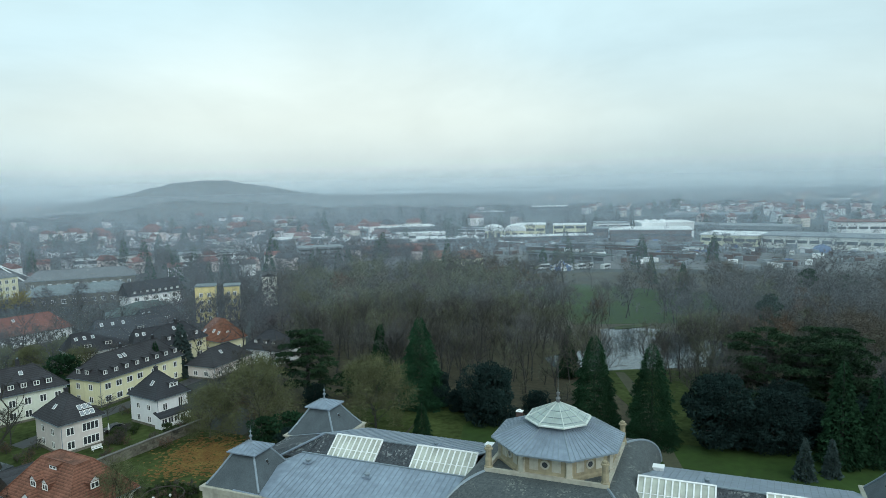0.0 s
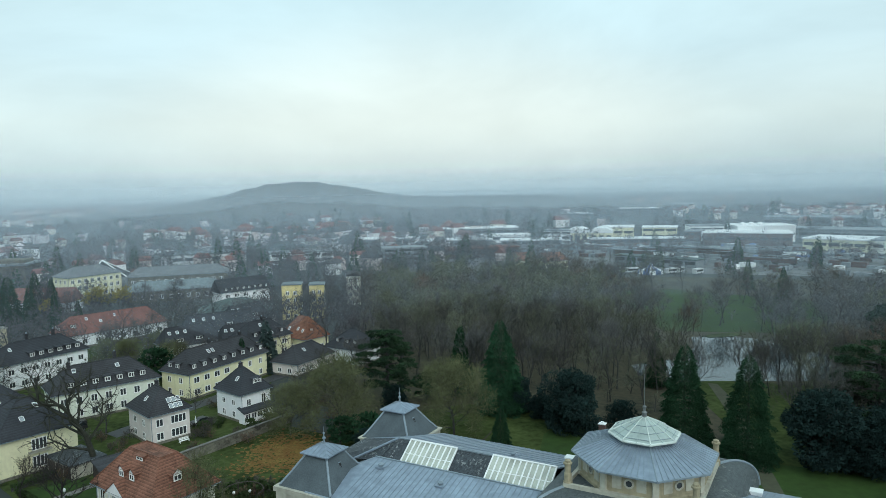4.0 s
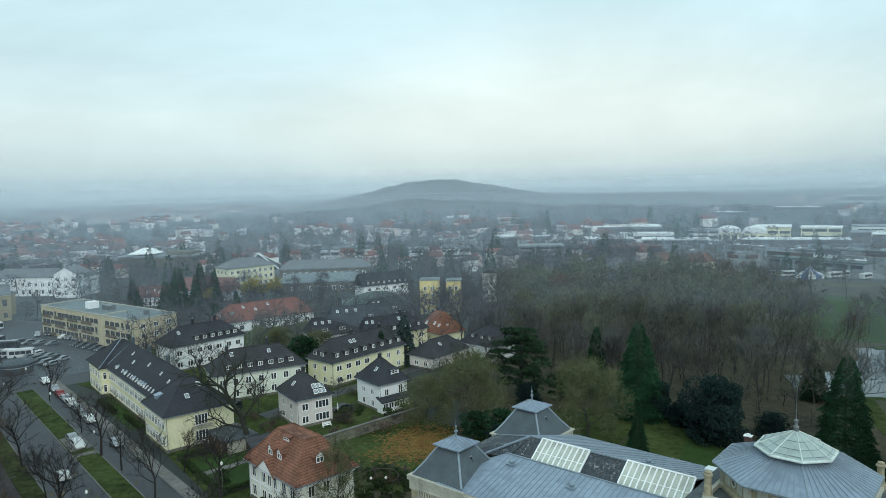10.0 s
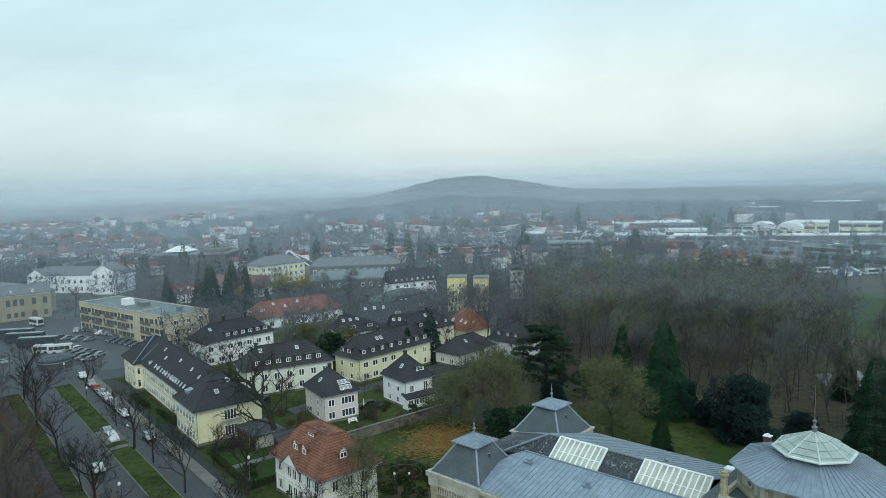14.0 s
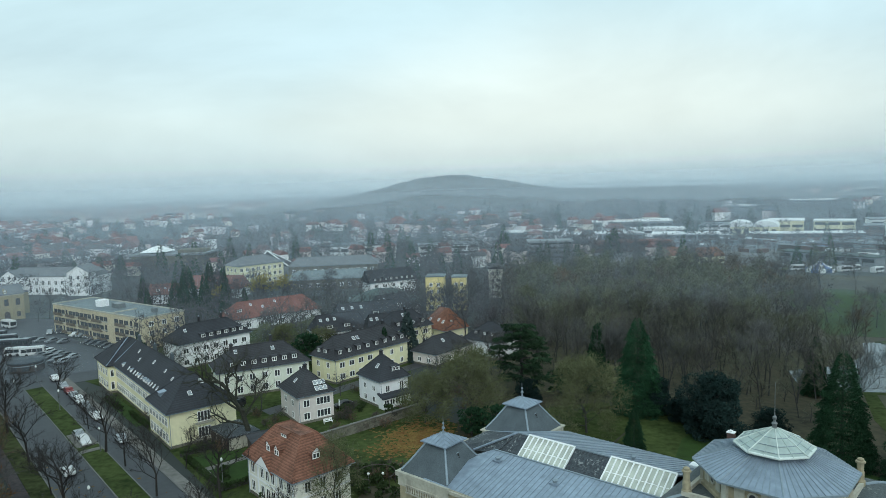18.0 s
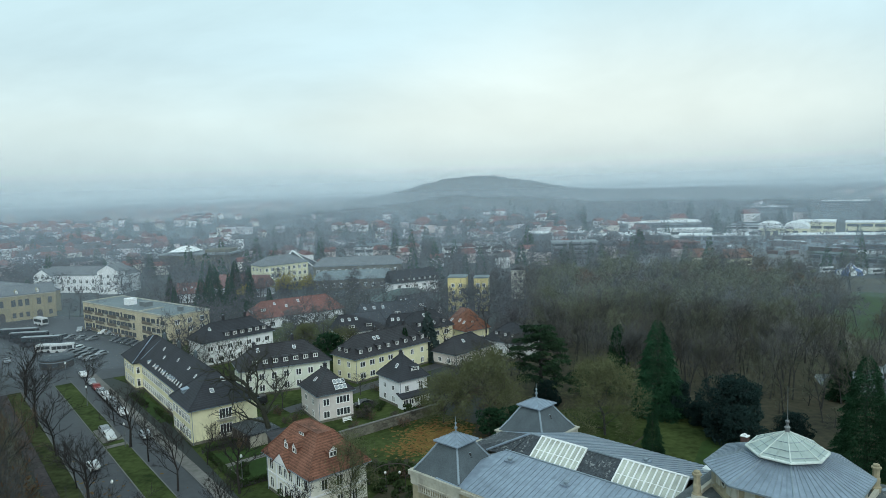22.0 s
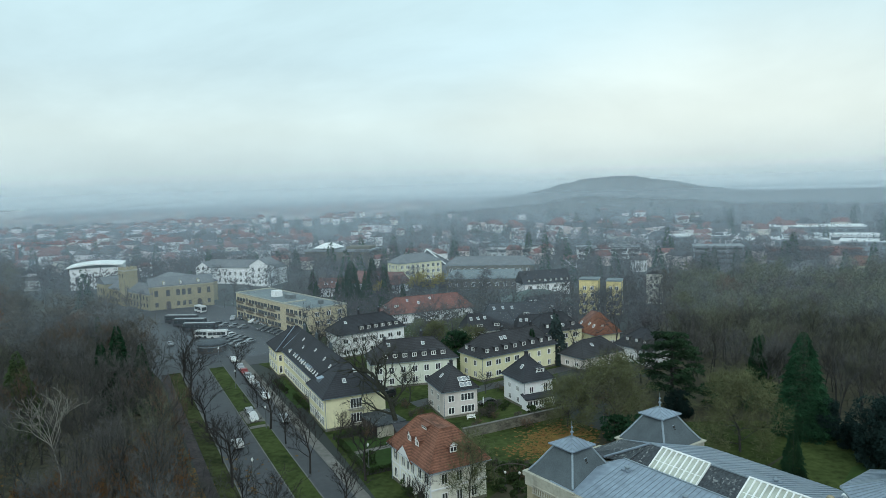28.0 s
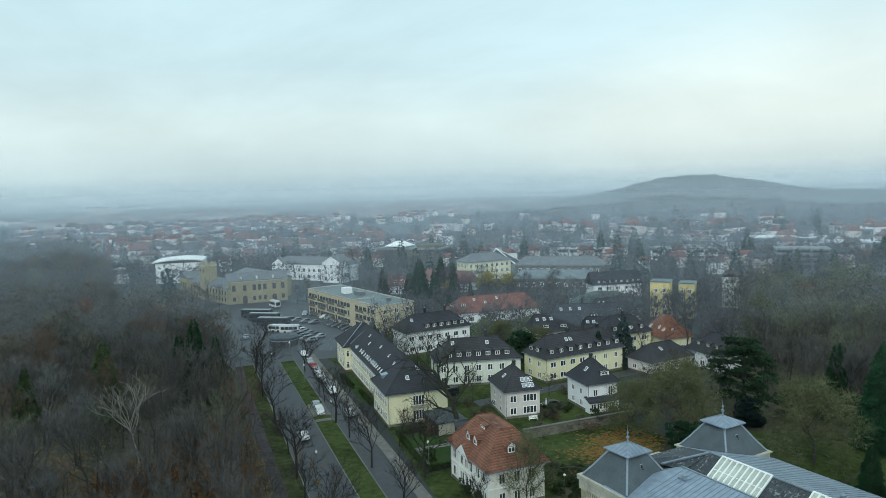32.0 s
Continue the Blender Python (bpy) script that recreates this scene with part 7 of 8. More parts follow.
def arena():
    """White building with a shallow swept roof beyond the station."""
    ob = empty("cinema", -294, 297, 0, 36)
    tagged(ob, "pale box-like hall with a bright white curved roof", "hall")
    boxes("wall", [(0, 26, 0, 20, 0, 11.5)], WHITE, ob)
    vs, fs, n = [], [], 12
    for k in range(n + 1):
        x = -1.2 + 27.4 * k / n
        z = 11.2 + 2.2 * math.sin(math.pi * (.12 + .72 * k / n))
        vs += [(x, -1.5, z), (x, 21, z), (x, -1.5, z + .7), (x, 21, z + .7)]
    for k in range(n):
        a = k * 4
        fs += [(a, a + 1, a + 5, a + 4), (a + 2, a + 6, a + 7, a + 3), (a, a + 4, a + 6, a + 2), (a + 1, a + 3, a + 7, a + 5)]
    fs += [(0, 2, 3, 1), (n * 4, n * 4 + 1, n * 4 + 3, n * 4 + 2)]
    solid("roof", vs, fs, WHITE_PAINT, ob, "bright white curved roof")
    for k in range(4):
        window(ob, pose(3.5 + 6 * k, 0, 3), 1.6, 4.5, 2, 2)
    hall = empty("concert_hall", -206, 410, 0, 0)
    tagged(hall, "low grey hall with a small white tent-like roof", "hall")
    boxes("wall", [(-5, 40, -3, 17, 0, 10.2)], STONE_WALL, hall)
    boxes("roof", [(-6, 41, -4, 18, 10.2, 11.2)], FAR_GREY, hall)
    boxes("upper_storey", [(22, 38, 2, 14, 11.2, 13.0)], STONE_WALL, hall)
    solid("roof_tent", [(0, -2, 12.2), (16, -2, 12.2), (16, 12, 12.2), (0, 12, 12.2), (6, 4, 15.2), (11, 4, 15.2), (11, 7, 15.2), (6, 7, 15.2)], [(3, 2, 1, 0), (4, 5, 6, 7), (0, 1, 5, 4), (1, 2, 6, 5), (2, 3, 7, 6), (3, 0, 4, 7)], WHITE_PAINT, hall)
    fr = empty("glass_pyramid", -112, 372, 0, 10)
    tagged(fr, "dark glazed pyramid roof with pale edges", "building")
    boxes("wall", [(-9, 9, -9, 9, 0, 7)], FAR_GREY, fr)
    solid("roof", [(-9, -9, 7), (9, -9, 7), (9, 9, 7), (-9, 9, 7), (-3, 0, 15)], [(3, 2, 1, 0), (0, 1, 4), (1, 2, 4), (2, 3, 4), (3, 0, 4)], TILE_DARK, fr)
    for a in ((-9, -9), (9, -9), (9, 9)):
        p, q = Vector((a[0], a[1], 7)), Vector((-3, 0, 15))
        bm = bmesh.new()
        bmesh.ops.create_cone(bm, segments=5, radius1=.35, radius2=.35, depth=(q - p).length, cap_ends=True, matrix=Matrix.Translation((p + q) / 2) @ (q - p).to_track_quat("Z", "Y").to_matrix().to_4x4())
        part("edge", bm, FAR_WHITE, fr)


arena()


def kiosk():
    ob = empty("kiosk", -127.2, 187.8)
    tagged(ob, "low round dark kiosk with a mossy roof on the square", "kiosk")
    turned("wall", [(4.5, 0), (4.5, 2.6)], 24, WOOD_DARK, ob)
    turned("roof", [(4.9, 2.6), (4.9, 2.95), (4.2, 3.2), (2.0, 3.5), (.1, 3.6)], 24, MOSSY_SLATE, ob, "mossy low roof")
    turned("fascia_band", [(4.56, 1.9), (4.56, 2.15)], 24, FAR_GREY, ob)
    for a in (200, 230, 260, 300):
        boxes("shop_window", [(-.9, .9, -.05, .03, .7, 1.8)], GLASS, ob, "", pose(0, 0, 0, 0, 0, a - 270) @ pose(0, -4.5, 0))


kiosk()

CAR_MESH = {}


def car(x, y, turn, colour, kind="car", group="parked cars"):
    """A parked car: body with cabin, glass band, wheels with tyre and rim, lamps."""
    if kind not in CAR_MESH:
        L, W, H = {"car": (4.3, 1.75, 1.45), "estate": (4.6, 1.8, 1.5), "van": (5.2, 2.0, 2.1)}[kind]
        prof = {"car": [(0, .35), (0, .75), (.25, .88), (1.1, .95), (1.75, 1.42), (3.1, 1.45), (3.85, 1.0), (4.25, .92), (4.3, .4)],
                "estate": [(0, .35), (0, .75), (.25, .88), (1.2, .98), (1.85, 1.47), (4.2, 1.5), (4.5, 1.0), (4.6, .9), (4.6, .4)],
                "van": [(0, .4), (0, .9), (.5, 1.15), (1.2, 2.0), (1.6, 2.1), (5.1, 2.1), (5.2, 1.9), (5.2, .4)]}[kind]
        bm = bmesh.new()
        lay = []
        for yy, ins in ((-W / 2, .0), (W / 2, .0)):
            lay.append([bm.verts.new((px - L / 2, yy * (1 - .14 * max(0, pz - .9)), pz)) for px, pz in prof])
        bm.faces.new(lay[0])
        bm.faces.new(lay[1][::-1])
        for k in range(len(prof)):
            j = (k + 1) % len(prof)
            bm.faces.new((lay[0][j], lay[0][k], lay[1][k], lay[1][j]))
        bmesh.ops.recalc_face_normals(bm, faces=bm.faces)
        bmesh.ops.bevel(bm, geom=[e for e in bm.edges], offset=.05, segments=1, affect="EDGES")
        body = bpy.data.meshes.new("body")
        bm.to_mesh(body)
        bm.free()
        zs, ze = (.98, 1.38) if kind != "van" else (1.2, 1.85)
        xa, xb = {"car": (1.25, 3.7), "estate": (1.35, 4.4), "van": (1.0, 4.9)}[kind]
        bm = bmesh.new()
        gv = []
        for yy in (-1, 1):
            for px, pz in ((xa, zs), (xb, zs), (xb - .45, ze), (xa + .55, ze)):
                gv.append(bm.verts.new((px - L / 2 + (.04 if px > L / 2 else -.04), yy * (W / 2 * (1 - .14 * max(0, pz - .9)) + .015), pz)))
        for f in ((0, 1, 2, 3), (7, 6, 5, 4), (0, 3, 7, 4), (1, 5, 6, 2), (3, 2, 6, 7), (0, 4, 5, 1)):
            bm.faces.new([gv[i] for i in f])
        glass = bpy.data.meshes.new("window_band")
        bm.to_mesh(glass)
        bm.free()
        glass.materials.append(CAR_GLASS)
        bm = bmesh.new()
        add_ring_stack(bm, [(.30, -.11), (.33, -.08), (.33, .08), (.30, .11)], 12)
        tyre = bpy.data.meshes.new("wheel")
        bm.to_mesh(tyre)
        bm.free()
        tyre.materials.append(TYRE_AND_SHADOW)
        bm = bmesh.new()
        add_ring_stack(bm, [(.19, -.12), (.19, .12)], 10)
        rim = bpy.data.meshes.new("rim")
        bm.to_mesh(rim)
        bm.free()
        rim.materials.append(METAL_GREY)
        bm = bmesh.new()
        add_box(bm, -.04, .04, -.2, .2, -.08, .08)
        lamp = bpy.data.meshes.new("headlight")
        bm.to_mesh(lamp)
        bm.free()
        lamp.materials.append(FRAME)
        CAR_MESH[kind] = (L, W, body, glass, tyre, rim, lamp, {})
    L, W, body, glass, tyre, rim, lamp, painted = CAR_MESH[kind]
    if colour not in painted:
        b = body.copy()
        b.materials.clear()
        b.materials.append(CAR_PAINT[colour])
        painted[colour] = b
    ob = empty("car" if kind != "van" else "van", x, y, .055, turn)
    tagged(ob, "%s %s standing on the wet asphalt" % (colour, {"car": "hatchback car", "estate": "estate car", "van": "panel van"}[kind]), "car", group)
    bo = link("body", painted[colour], ob)
    link("window_band", glass, bo)
    for xx in (-L / 2 + .8, L / 2 - .85):
        for yy in (-W / 2 + .08, W / 2 - .08):
            w = link("wheel", tyre, ob, pose(xx, yy, .33, 90, 0, 0))
            link("rim", rim, w)
    for yy in (-W / 2 + .3, W / 2 - .3):
        link("headlight", lamp, bo, pose(-L / 2 - .0, yy, .66))
    return ob


for s, n, col, kd in ((132.6, 29.2, "white", "estate"), (240, 26.5, "silver", "car")):
    x, y, _ = street(s, n)
    car(x, y, STREET_TURN + 180, col, kd, "cars on the road")
for s, n, col, kd in ((205, 41.0, "white", "car"), (195, 41.1, "silver", "car"), (189, 41.1, "red", "car"), (183.5, 41.1, "silver", "car"), (178, 41.1, "white", "estate"), (172.6, 41.1, "silver", "car"), (167.2, 41.1, "grey", "car"), (162.2, 41.1, "white", "car"),
                      (152.0, 35.3, "silver", "car"), (147.2, 35.2, "white", "estate"), (143, 41.1, "silver", "car")):
    x, y, _ = street(s, n)
    car(x, y, STREET_TURN, col, kd)
rng_c = random.Random(12)
for row, (x0, y0, dx, dy, n, tn) in enumerate(((-160, 226, 4.4, -.9, 6, 60), (-140, 232, 3.2, -1.4, 4, 75), (-137, 209, 3.1, -1.7, 6, 70), (-128, 220, 3.0, -1.8, 7, 60), (-134, 203, 3.2, -2.0, 5, 62), (-152, 236, 3.0, 1.6, 2, 120))):
    for k in range(n):
        car(x0 + dx * k + rng_c.uniform(-.3, .3), y0 + dy * k + rng_c.uniform(-.4, .4), tn + rng_c.uniform(-4, 4), rng_c.choice(["black", "grey", "black", "grey", "silver", "black", "red", "black", "grey", "black", "white", "black"]), rng_c.choice(["car", "estate"]))
for x, y, tn, col, kd in ((0.5, 203, 60, "white", "estate"), (3.0, 199, 60, "grey", "car"), (-27.5, 152, 35, "black", "car"), (-53, 152, 50, "black", "van")):
    car(x, y, tn, col, kd)


def coach(x, y, turn, L, label, dark=True, H=3.3, name="coach", group="coaches on the square"):
    """A coach with a window band, doors, bumpers and wheels."""
    ob = empty(name, x, y, .055, turn)
    tagged(ob, label, name, group)
    W = 2.5
    bm = bmesh.new()
    add_box(bm, -L / 2, L / 2, -W / 2, W / 2, .35, H)
    bmesh.ops.bevel(bm, geom=[e for e in bm.edges], offset=.18, segments=2, affect="EDGES")
    body = part("body", bm, CAR_PAINT["black" if dark else "white"], ob)
    boxes("roof_panel", [(-L / 2 + .3, L / 2 - .3, -W / 2 + .15, W / 2 - .15, H, H + .12)], CAR_PAINT["silver" if dark else "white"], body, "pale roof")
    n = int(L / 1.5)
    for s in (-1, 1):
        for k in range(n):
            u = -L / 2 + .5 + (L - 1.0) * k / n
            boxes("side_window", [(u + .05, u + (L - 1.0) / n - .05, s * W / 2 - .02, s * W / 2 + .02, H * .48, H * .86)], CAR_GLASS, body)
    boxes("windscreen", [(L / 2 - .02, L / 2 + .02, -W / 2 + .25, W / 2 - .25, H * .4, H * .88)], CAR_GLASS, body)
    boxes("bumper", [(L / 2 - .05, L / 2 + .08, -W / 2 + .15, W / 2 - .15, .4, .75)], CAR_PAINT["grey"], body)
    for xx in (-L / 2 + 2.0, L / 2 - 2.2):
        for yy in (-W / 2 + .12, W / 2 - .12):
            turned("wheel", [(.42, -.14), (.48, -.1), (.48, .1), (.42, .14)], 12, TYRE_AND_SHADOW, ob, "", pose(xx, yy, .48, 90, 0, 0))


coach(-168.5, 226.5, 11, 13.0, "long dark coach with a white roof on the square")
coach(-160.0, 220.3, 11, 12.5, "long dark coach with pale roof parked in a row")
coach(-150.5, 213.5, 12, 12.5, "long white and dark coach with tinted windows")
coach(-142.5, 204.8, 12, 6.2, "small white minibus on the square", False, 2.6)
coach(-136.8, 204.6, 20, 7.0, "white minibus with a tinted window band", False, 2.8)
coach(-176.0, 248.5, -30, 7.0, "white motor home beside the yellow hall", False, 3.0)


def garages():
    ob = empty("garage", -50.4, 132.2, 0, -44)
    tagged(ob, "low flat-roofed double garage with a mossy roof", "garage")
    boxes("wall", [(0, 8.5, 0, 6.0, 0, 2.5)], PALE_STONE, ob)
    boxes("roof", [(-.3, 8.8, -.3, 6.3, 2.5, 2.75)], MOSSY_SLATE, ob, "flat mossy roof")
    for k in range(3):
        boxes("garage_door", [(.3 + 2.75 * k, 2.75 + 2.75 * k, -.06, 0, .05, 2.2)], WOOD_DARK, ob, "brown garage door")


garages()


def annex(name, label, x, y, turn, L, W, H, wall, top):
    ob = empty(name, x, y, 0, turn)
    tagged(ob, label, "shed")
    boxes("wall", [(0, L, 0, W, 0, H)], wall, ob)
    roof_sheet("roof", [(-.3, -.4, H), (L + .3, -.4, H), (L + .3, W + .05, H + .9), (-.3, W + .05, H + .9)], top, ob, .2)
    for k in range(int(L / 1.5)):
        window(ob, pose(.9 + 1.5 * k, 0, .9), 1.15, 1.3, 2)
    return ob


annex("sun_room", "glazed ground-floor bay with a lean-to roof on the white house", -18.0, 149.2, 42, 7.4, 2.0, 2.6, WHITE, TILE_DARK)
annex("shed", "dark low shed with a brown roof behind the orange-roofed villa", -38.0, 122.5, 35, 7.5, 5.0, 2.5, WOOD_DARK, TILE_BROWN)


def garden_wall():
    """The rubble stone wall of the garden, stone by stone on the side in view."""
    p, q = Vector((-27.2, 129.8, 0)), Vector((-8.6, 148.4, 0))
    d = q - p
    ang = math.degrees(math.atan2(d.y, d.x))
    ob = tagged(empty("garden_wall", p.x, p.y, 0, ang), "old grey rubble stone garden wall with a pale coping", "wall", "", "structure")
    L, H = d.length, 2.0
    boxes("core", [(0, L, .06, .5, 0, H)], STONE_WALL, ob)
    boxes("coping", [(-.1, L + .1, -.06, .6, H, H + .14)], PAVING, ob, "weathered coping stones")
    rng = random.Random(31)
    cache = []
    for k in range(6):
        bm = bmesh.new()
        add_box(bm, -.5, .5, -.09, .05, -.5, .5)
        for v in bm.verts:
            v.co += Vector((rng.uniform(-.07, .07), rng.uniform(-.04, .04), rng.uniform(-.08, .08)))
        bmesh.ops.recalc_face_normals(bm, faces=bm.faces)
        me = bpy.data.meshes.new("stone")
        bm.to_mesh(me)
        bm.free()
        me.materials.append(STONE_WALL)
        cache.append(me)
    z = .05
    while z < H - .25:
        hh = rng.uniform(.34, .5)
        x = rng.uniform(-.3, 0)
        while x < L - .2:
            ww = rng.uniform(.5, 1.0)
            s = link("stone", rng.choice(cache), ob, Matrix.LocRotScale((max(.3, x + ww / 2), .05, z + hh / 2), None, (ww * .94, 1, hh * .92)))
            x += ww
        z += hh


garden_wall()


def hedge(x, y, turn, L, h=1.2, w=1.0, seed=1):
    rng = random.Random(seed)
    ob = empty("hedge", x, y, 0, turn)
    tagged(ob, "clipped dark evergreen hedge round a front garden", "hedge")

    def place(g):
        return (g.uniform(0, L), g.uniform(-w / 2, w / 2), h * g.random() ** .6), (0, g.uniform(-1, 1), .6)

    vs, ts = leaf_cloud(rng, int(L * 130), place, .3)
    link("leaves", tri_mesh("leaves", [tuple(v) for v in vs], ts, GREEN_SHRUB), ob)
    boxes("stem_core", [(0, L, -w * .2, w * .2, 0, h * .6)], BARK, ob)


for k, (s, n, a, ln) in enumerate(((106, 47.0, 0, 10), (117, 47.2, 0, 7), (106, 47.4, -90, 12), (126, 47, -90, 11), (147, 47.5, 0, 12), (163, 46.6, 0, 12))):
    x, y, _ = street(s, n)
    hedge(x, y, STREET_TURN + a, ln, 1.1, .9, k)


def street_lamp(x, y):
    ob = empty("street_lamp", x, y)
    tagged(ob, "slim grey street lamp with a round white globe", "street lamp", "street lamps")
    turned("pole", [(.09, 0), (.06, 4.4)], 8, METAL_GREY, ob)
    turned("globe", [(.1, 4.4), (.2, 4.52), (.24, 4.7), (.16, 4.88), (.05, 5.05)], 10, FRAME, ob)


def pergola():
    ob = empty("pergola", -13.5, 111.5, 0, 20)
    tagged(ob, "low curved garden pergola of dark timber among shrubs", "pergola")
    bm = bmesh.new()
    add_sweep(bm, [(3.2 * math.cos(radians(a)), 3.2 * math.sin(radians(a)), 2.2) for a in range(-60, 241, 20)], .08, 5)
    part("beam", bm, WOOD_DARK, ob)
    for a in range(-60, 241, 50):
        turned("post", [(.07, 0), (.06, 2.2)], 6, WOOD_DARK, ob, "", pose(3.2 * math.cos(radians(a)), 3.2 * math.sin(radians(a)), 0))


pergola()
for gx, gy in ((-15.1, 112.7), (-12.6, 112.9)):
    g = empty("garden_lamp", gx, gy)
    tagged(g, "small round white garden lamp among shrubs", "lamp", "garden lamps")
    turned("post", [(.05, 0), (.04, 1.1)], 6, METAL_GREY, g)
    turned("globe", [(.06, 1.1), (.2, 1.25), (.24, 1.4), (.16, 1.55), (.03, 1.6)], 10, FRAME, g)


def parasol_and_bench():
    p = empty("parasol", -28.1, 150.0)
    tagged(p, "closed white garden parasol beside the villa", "parasol")
    turned("pole", [(.05, 0), (.04, 2.6)], 6, METAL_GREY, p)
    turned("canopy", [(.1, .9), (.2, 1.1), (.14, 1.9), (.05, 2.5)], 8, WHITE_PAINT, p)
    b = empty("garden_bench", -28.7, 141.6, 0, 37)
    tagged(b, "white garden bench below the villa's windows", "bench")
    for k in range(3):
        boxes("seat_slat", [(-1.0, 1.0, -.25 + .17 * k, -.11 + .17 * k, .42, .46)], FRAME, b)
        boxes("back_slat", [(-1.0, 1.0, .27, .31, .55 + .17 * k, .67 + .17 * k)], FRAME, b)
    for x in (-.9, .9):
        boxes("leg", [(x - .04, x + .04, -.22, -.14, 0, .42), (x - .04, x + .04, .22, .30, 0, .9)], FRAME, b)


parasol_and_bench()
for s, n in ((140, 36.5), (175, 36.3), (205, 36.8), (108, 47.9), (112, 28.2), (193, 30)):
    x, y, _ = street(s, n)
    street_lamp(x, y)


# ---- the distant town, factories and woods ----
def far_house_sizes(rng):
    """Length, width, eave and ridge of a town house."""
    L, W, E = rng.uniform(11, 17), rng.uniform(9, 11), rng.uniform(7.5, 12.0)
    return L, W, E, E + W * rng.uniform(.32, .44)


FAR_WALLS = [material("town_wall_%d" % k, c, rough=.9, vary=.08, bump=0.0) for k, c in enumerate(((.78, .78, .78), (.66, .62, .55), (.58, .50, .48), (.74, .70, .72)))]
FAR_ROOFS = [material("town_roof_%d" % k, c, rough=.85, vary=.25, fine=.6, bump=0.0) for k, c in enumerate(((.150, .068, .062), (.175, .078, .068), (.055, .060, .070), (.075, .070, .072), (.14, .066, .06)))]
rng_f = random.Random(91)
FAR_KINDS = []
for k in range(12):
    L, W, E, R = far_house_sizes(rng_f)
    ov = .5
    wv = [(0, 0, 0), (L, 0, 0), (L, W, 0), (0, W, 0), (0, 0, E), (L, 0, E), (L, W, E), (0, W, E), (0, W / 2, R - .2), (L, W / 2, R - .2)]
    wf = [(3, 2, 1, 0), (0, 1, 5, 4), (2, 3, 7, 6), (1, 2, 6, 9, 5), (3, 0, 4, 8, 7)]
    wall = mesh_of("wall", [(x - L / 2, y - W / 2, z) for x, y, z in wv], wf, FAR_WALLS[k % 4])
    hip = 0 if k % 3 else W * .4
    rv = [(-ov, -ov, E), (L + ov, -ov, E), (L + ov, W + ov, E), (-ov, W + ov, E), (hip - ov, W / 2, R), (L + ov - hip, W / 2, R), (-ov, -ov, E - .25), (L + ov, -ov, E - .25), (L + ov, W + ov, E - .25), (-ov, W + ov, E - .25)]
    rf = [(0, 1, 5, 4), (1, 2, 5), (2, 3, 4, 5), (3, 0, 4), (9, 8, 7, 6), (6, 7, 1, 0), (7, 8, 2, 1), (8, 9, 3, 2), (9, 6, 0, 3)]
    roof = mesh_of("roof", [(x - L / 2, y - W / 2, z) for x, y, z in rv], rf, FAR_ROOFS[k % 5])
    bm = bmesh.new()
    n = int(L / 2.6)
    for z in ([1.2, 4.0] if E > 6.5 else [1.2]) + ([6.8] if E > 8.6 else []) + ([9.6] if E > 11.2 else []):
        for i in range(n):
            u = -L / 2 + L * (i + .5) / n
            add_box(bm, u - .55, u + .55, -W / 2 - .04, -W / 2, z, z + 1.4)
    panes = bpy.data.meshes.new("window_row")
    bm.to_mesh(panes)
    bm.free()
    panes.materials.append(BLIND_GLASS)
    nice = {0: "white", 1: "cream", 2: "brownish", 3: "pale grey"}[k % 4]
    tile = {0: "red-brown", 1: "red", 2: "dark grey", 3: "dark brown", 4: "rust-red"}[k % 5]
    FAR_KINDS.append((wall, roof, panes, "distant %s town house with %s tiled roof" % (nice, tile)))


def far_house(x, y, turn, k, s=1.0):
    wall, roof, panes, label = FAR_KINDS[k]
    ob = empty("town_house", x, y, 0, turn)
    ob.scale = (s, s, s)
    tagged(ob, label, "house", "houses of the distant town")
    w = link("wall", wall, ob)
    link("window_row", panes, w)
    link("roof", roof, ob)


placed = []


def free(x, y, r):
    if any((x - a) ** 2 + (y - b) ** 2 < r * r for a, b in placed) or not clear_of_houses(x, y):
        return False
    if inside((x, y), LEFT_TREES) or inside((x, y), PARK_TREES) or inside((x, y), LEFT_WOOD):
        return False
    return True


def on_industry(x, y):
    return x > 120 + max(0, (y - 500) * .1) and y < 720


tries = 0
while len(placed) < 225 and tries < 15000:
    tries += 1
    d = 385 * (1350 / 385) ** rng_f.random()
    a = radians(rng_f.uniform(-58, 50))
    x, y = d * math.sin(a), d * math.cos(a)
    if y < 120 or on_industry(x, y) or (x > 60 and rng_f.random() < .6) or (x > 40 and y < 420) or (-420 < x < 520 and y > 700):
        continue
    if (x + 175) ** 2 + (y - 345) ** 2 < 45 ** 2 or not free(x, y, 14 + d * .012):
        continue
    placed.append((x, y))
    far_house(x, y, rng_f.choice((10, 100, 48, 138, 30)) + rng_f.uniform(-8, 8), rng_f.randrange(12), rng_f.uniform(.5, .78))


for _ in range(80):                                            # houses beyond the works
    x, y = rng_f.uniform(430, 760), rng_f.uniform(480, 860)
    if free(x, y, 19) and x + y * .7 > 850:
        placed.append((x, y))
        far_house(x, y, rng_f.choice((10, 100, -40, 50)), rng_f.choice((0, 1, 4, 6)), rng_f.uniform(.65, .85))


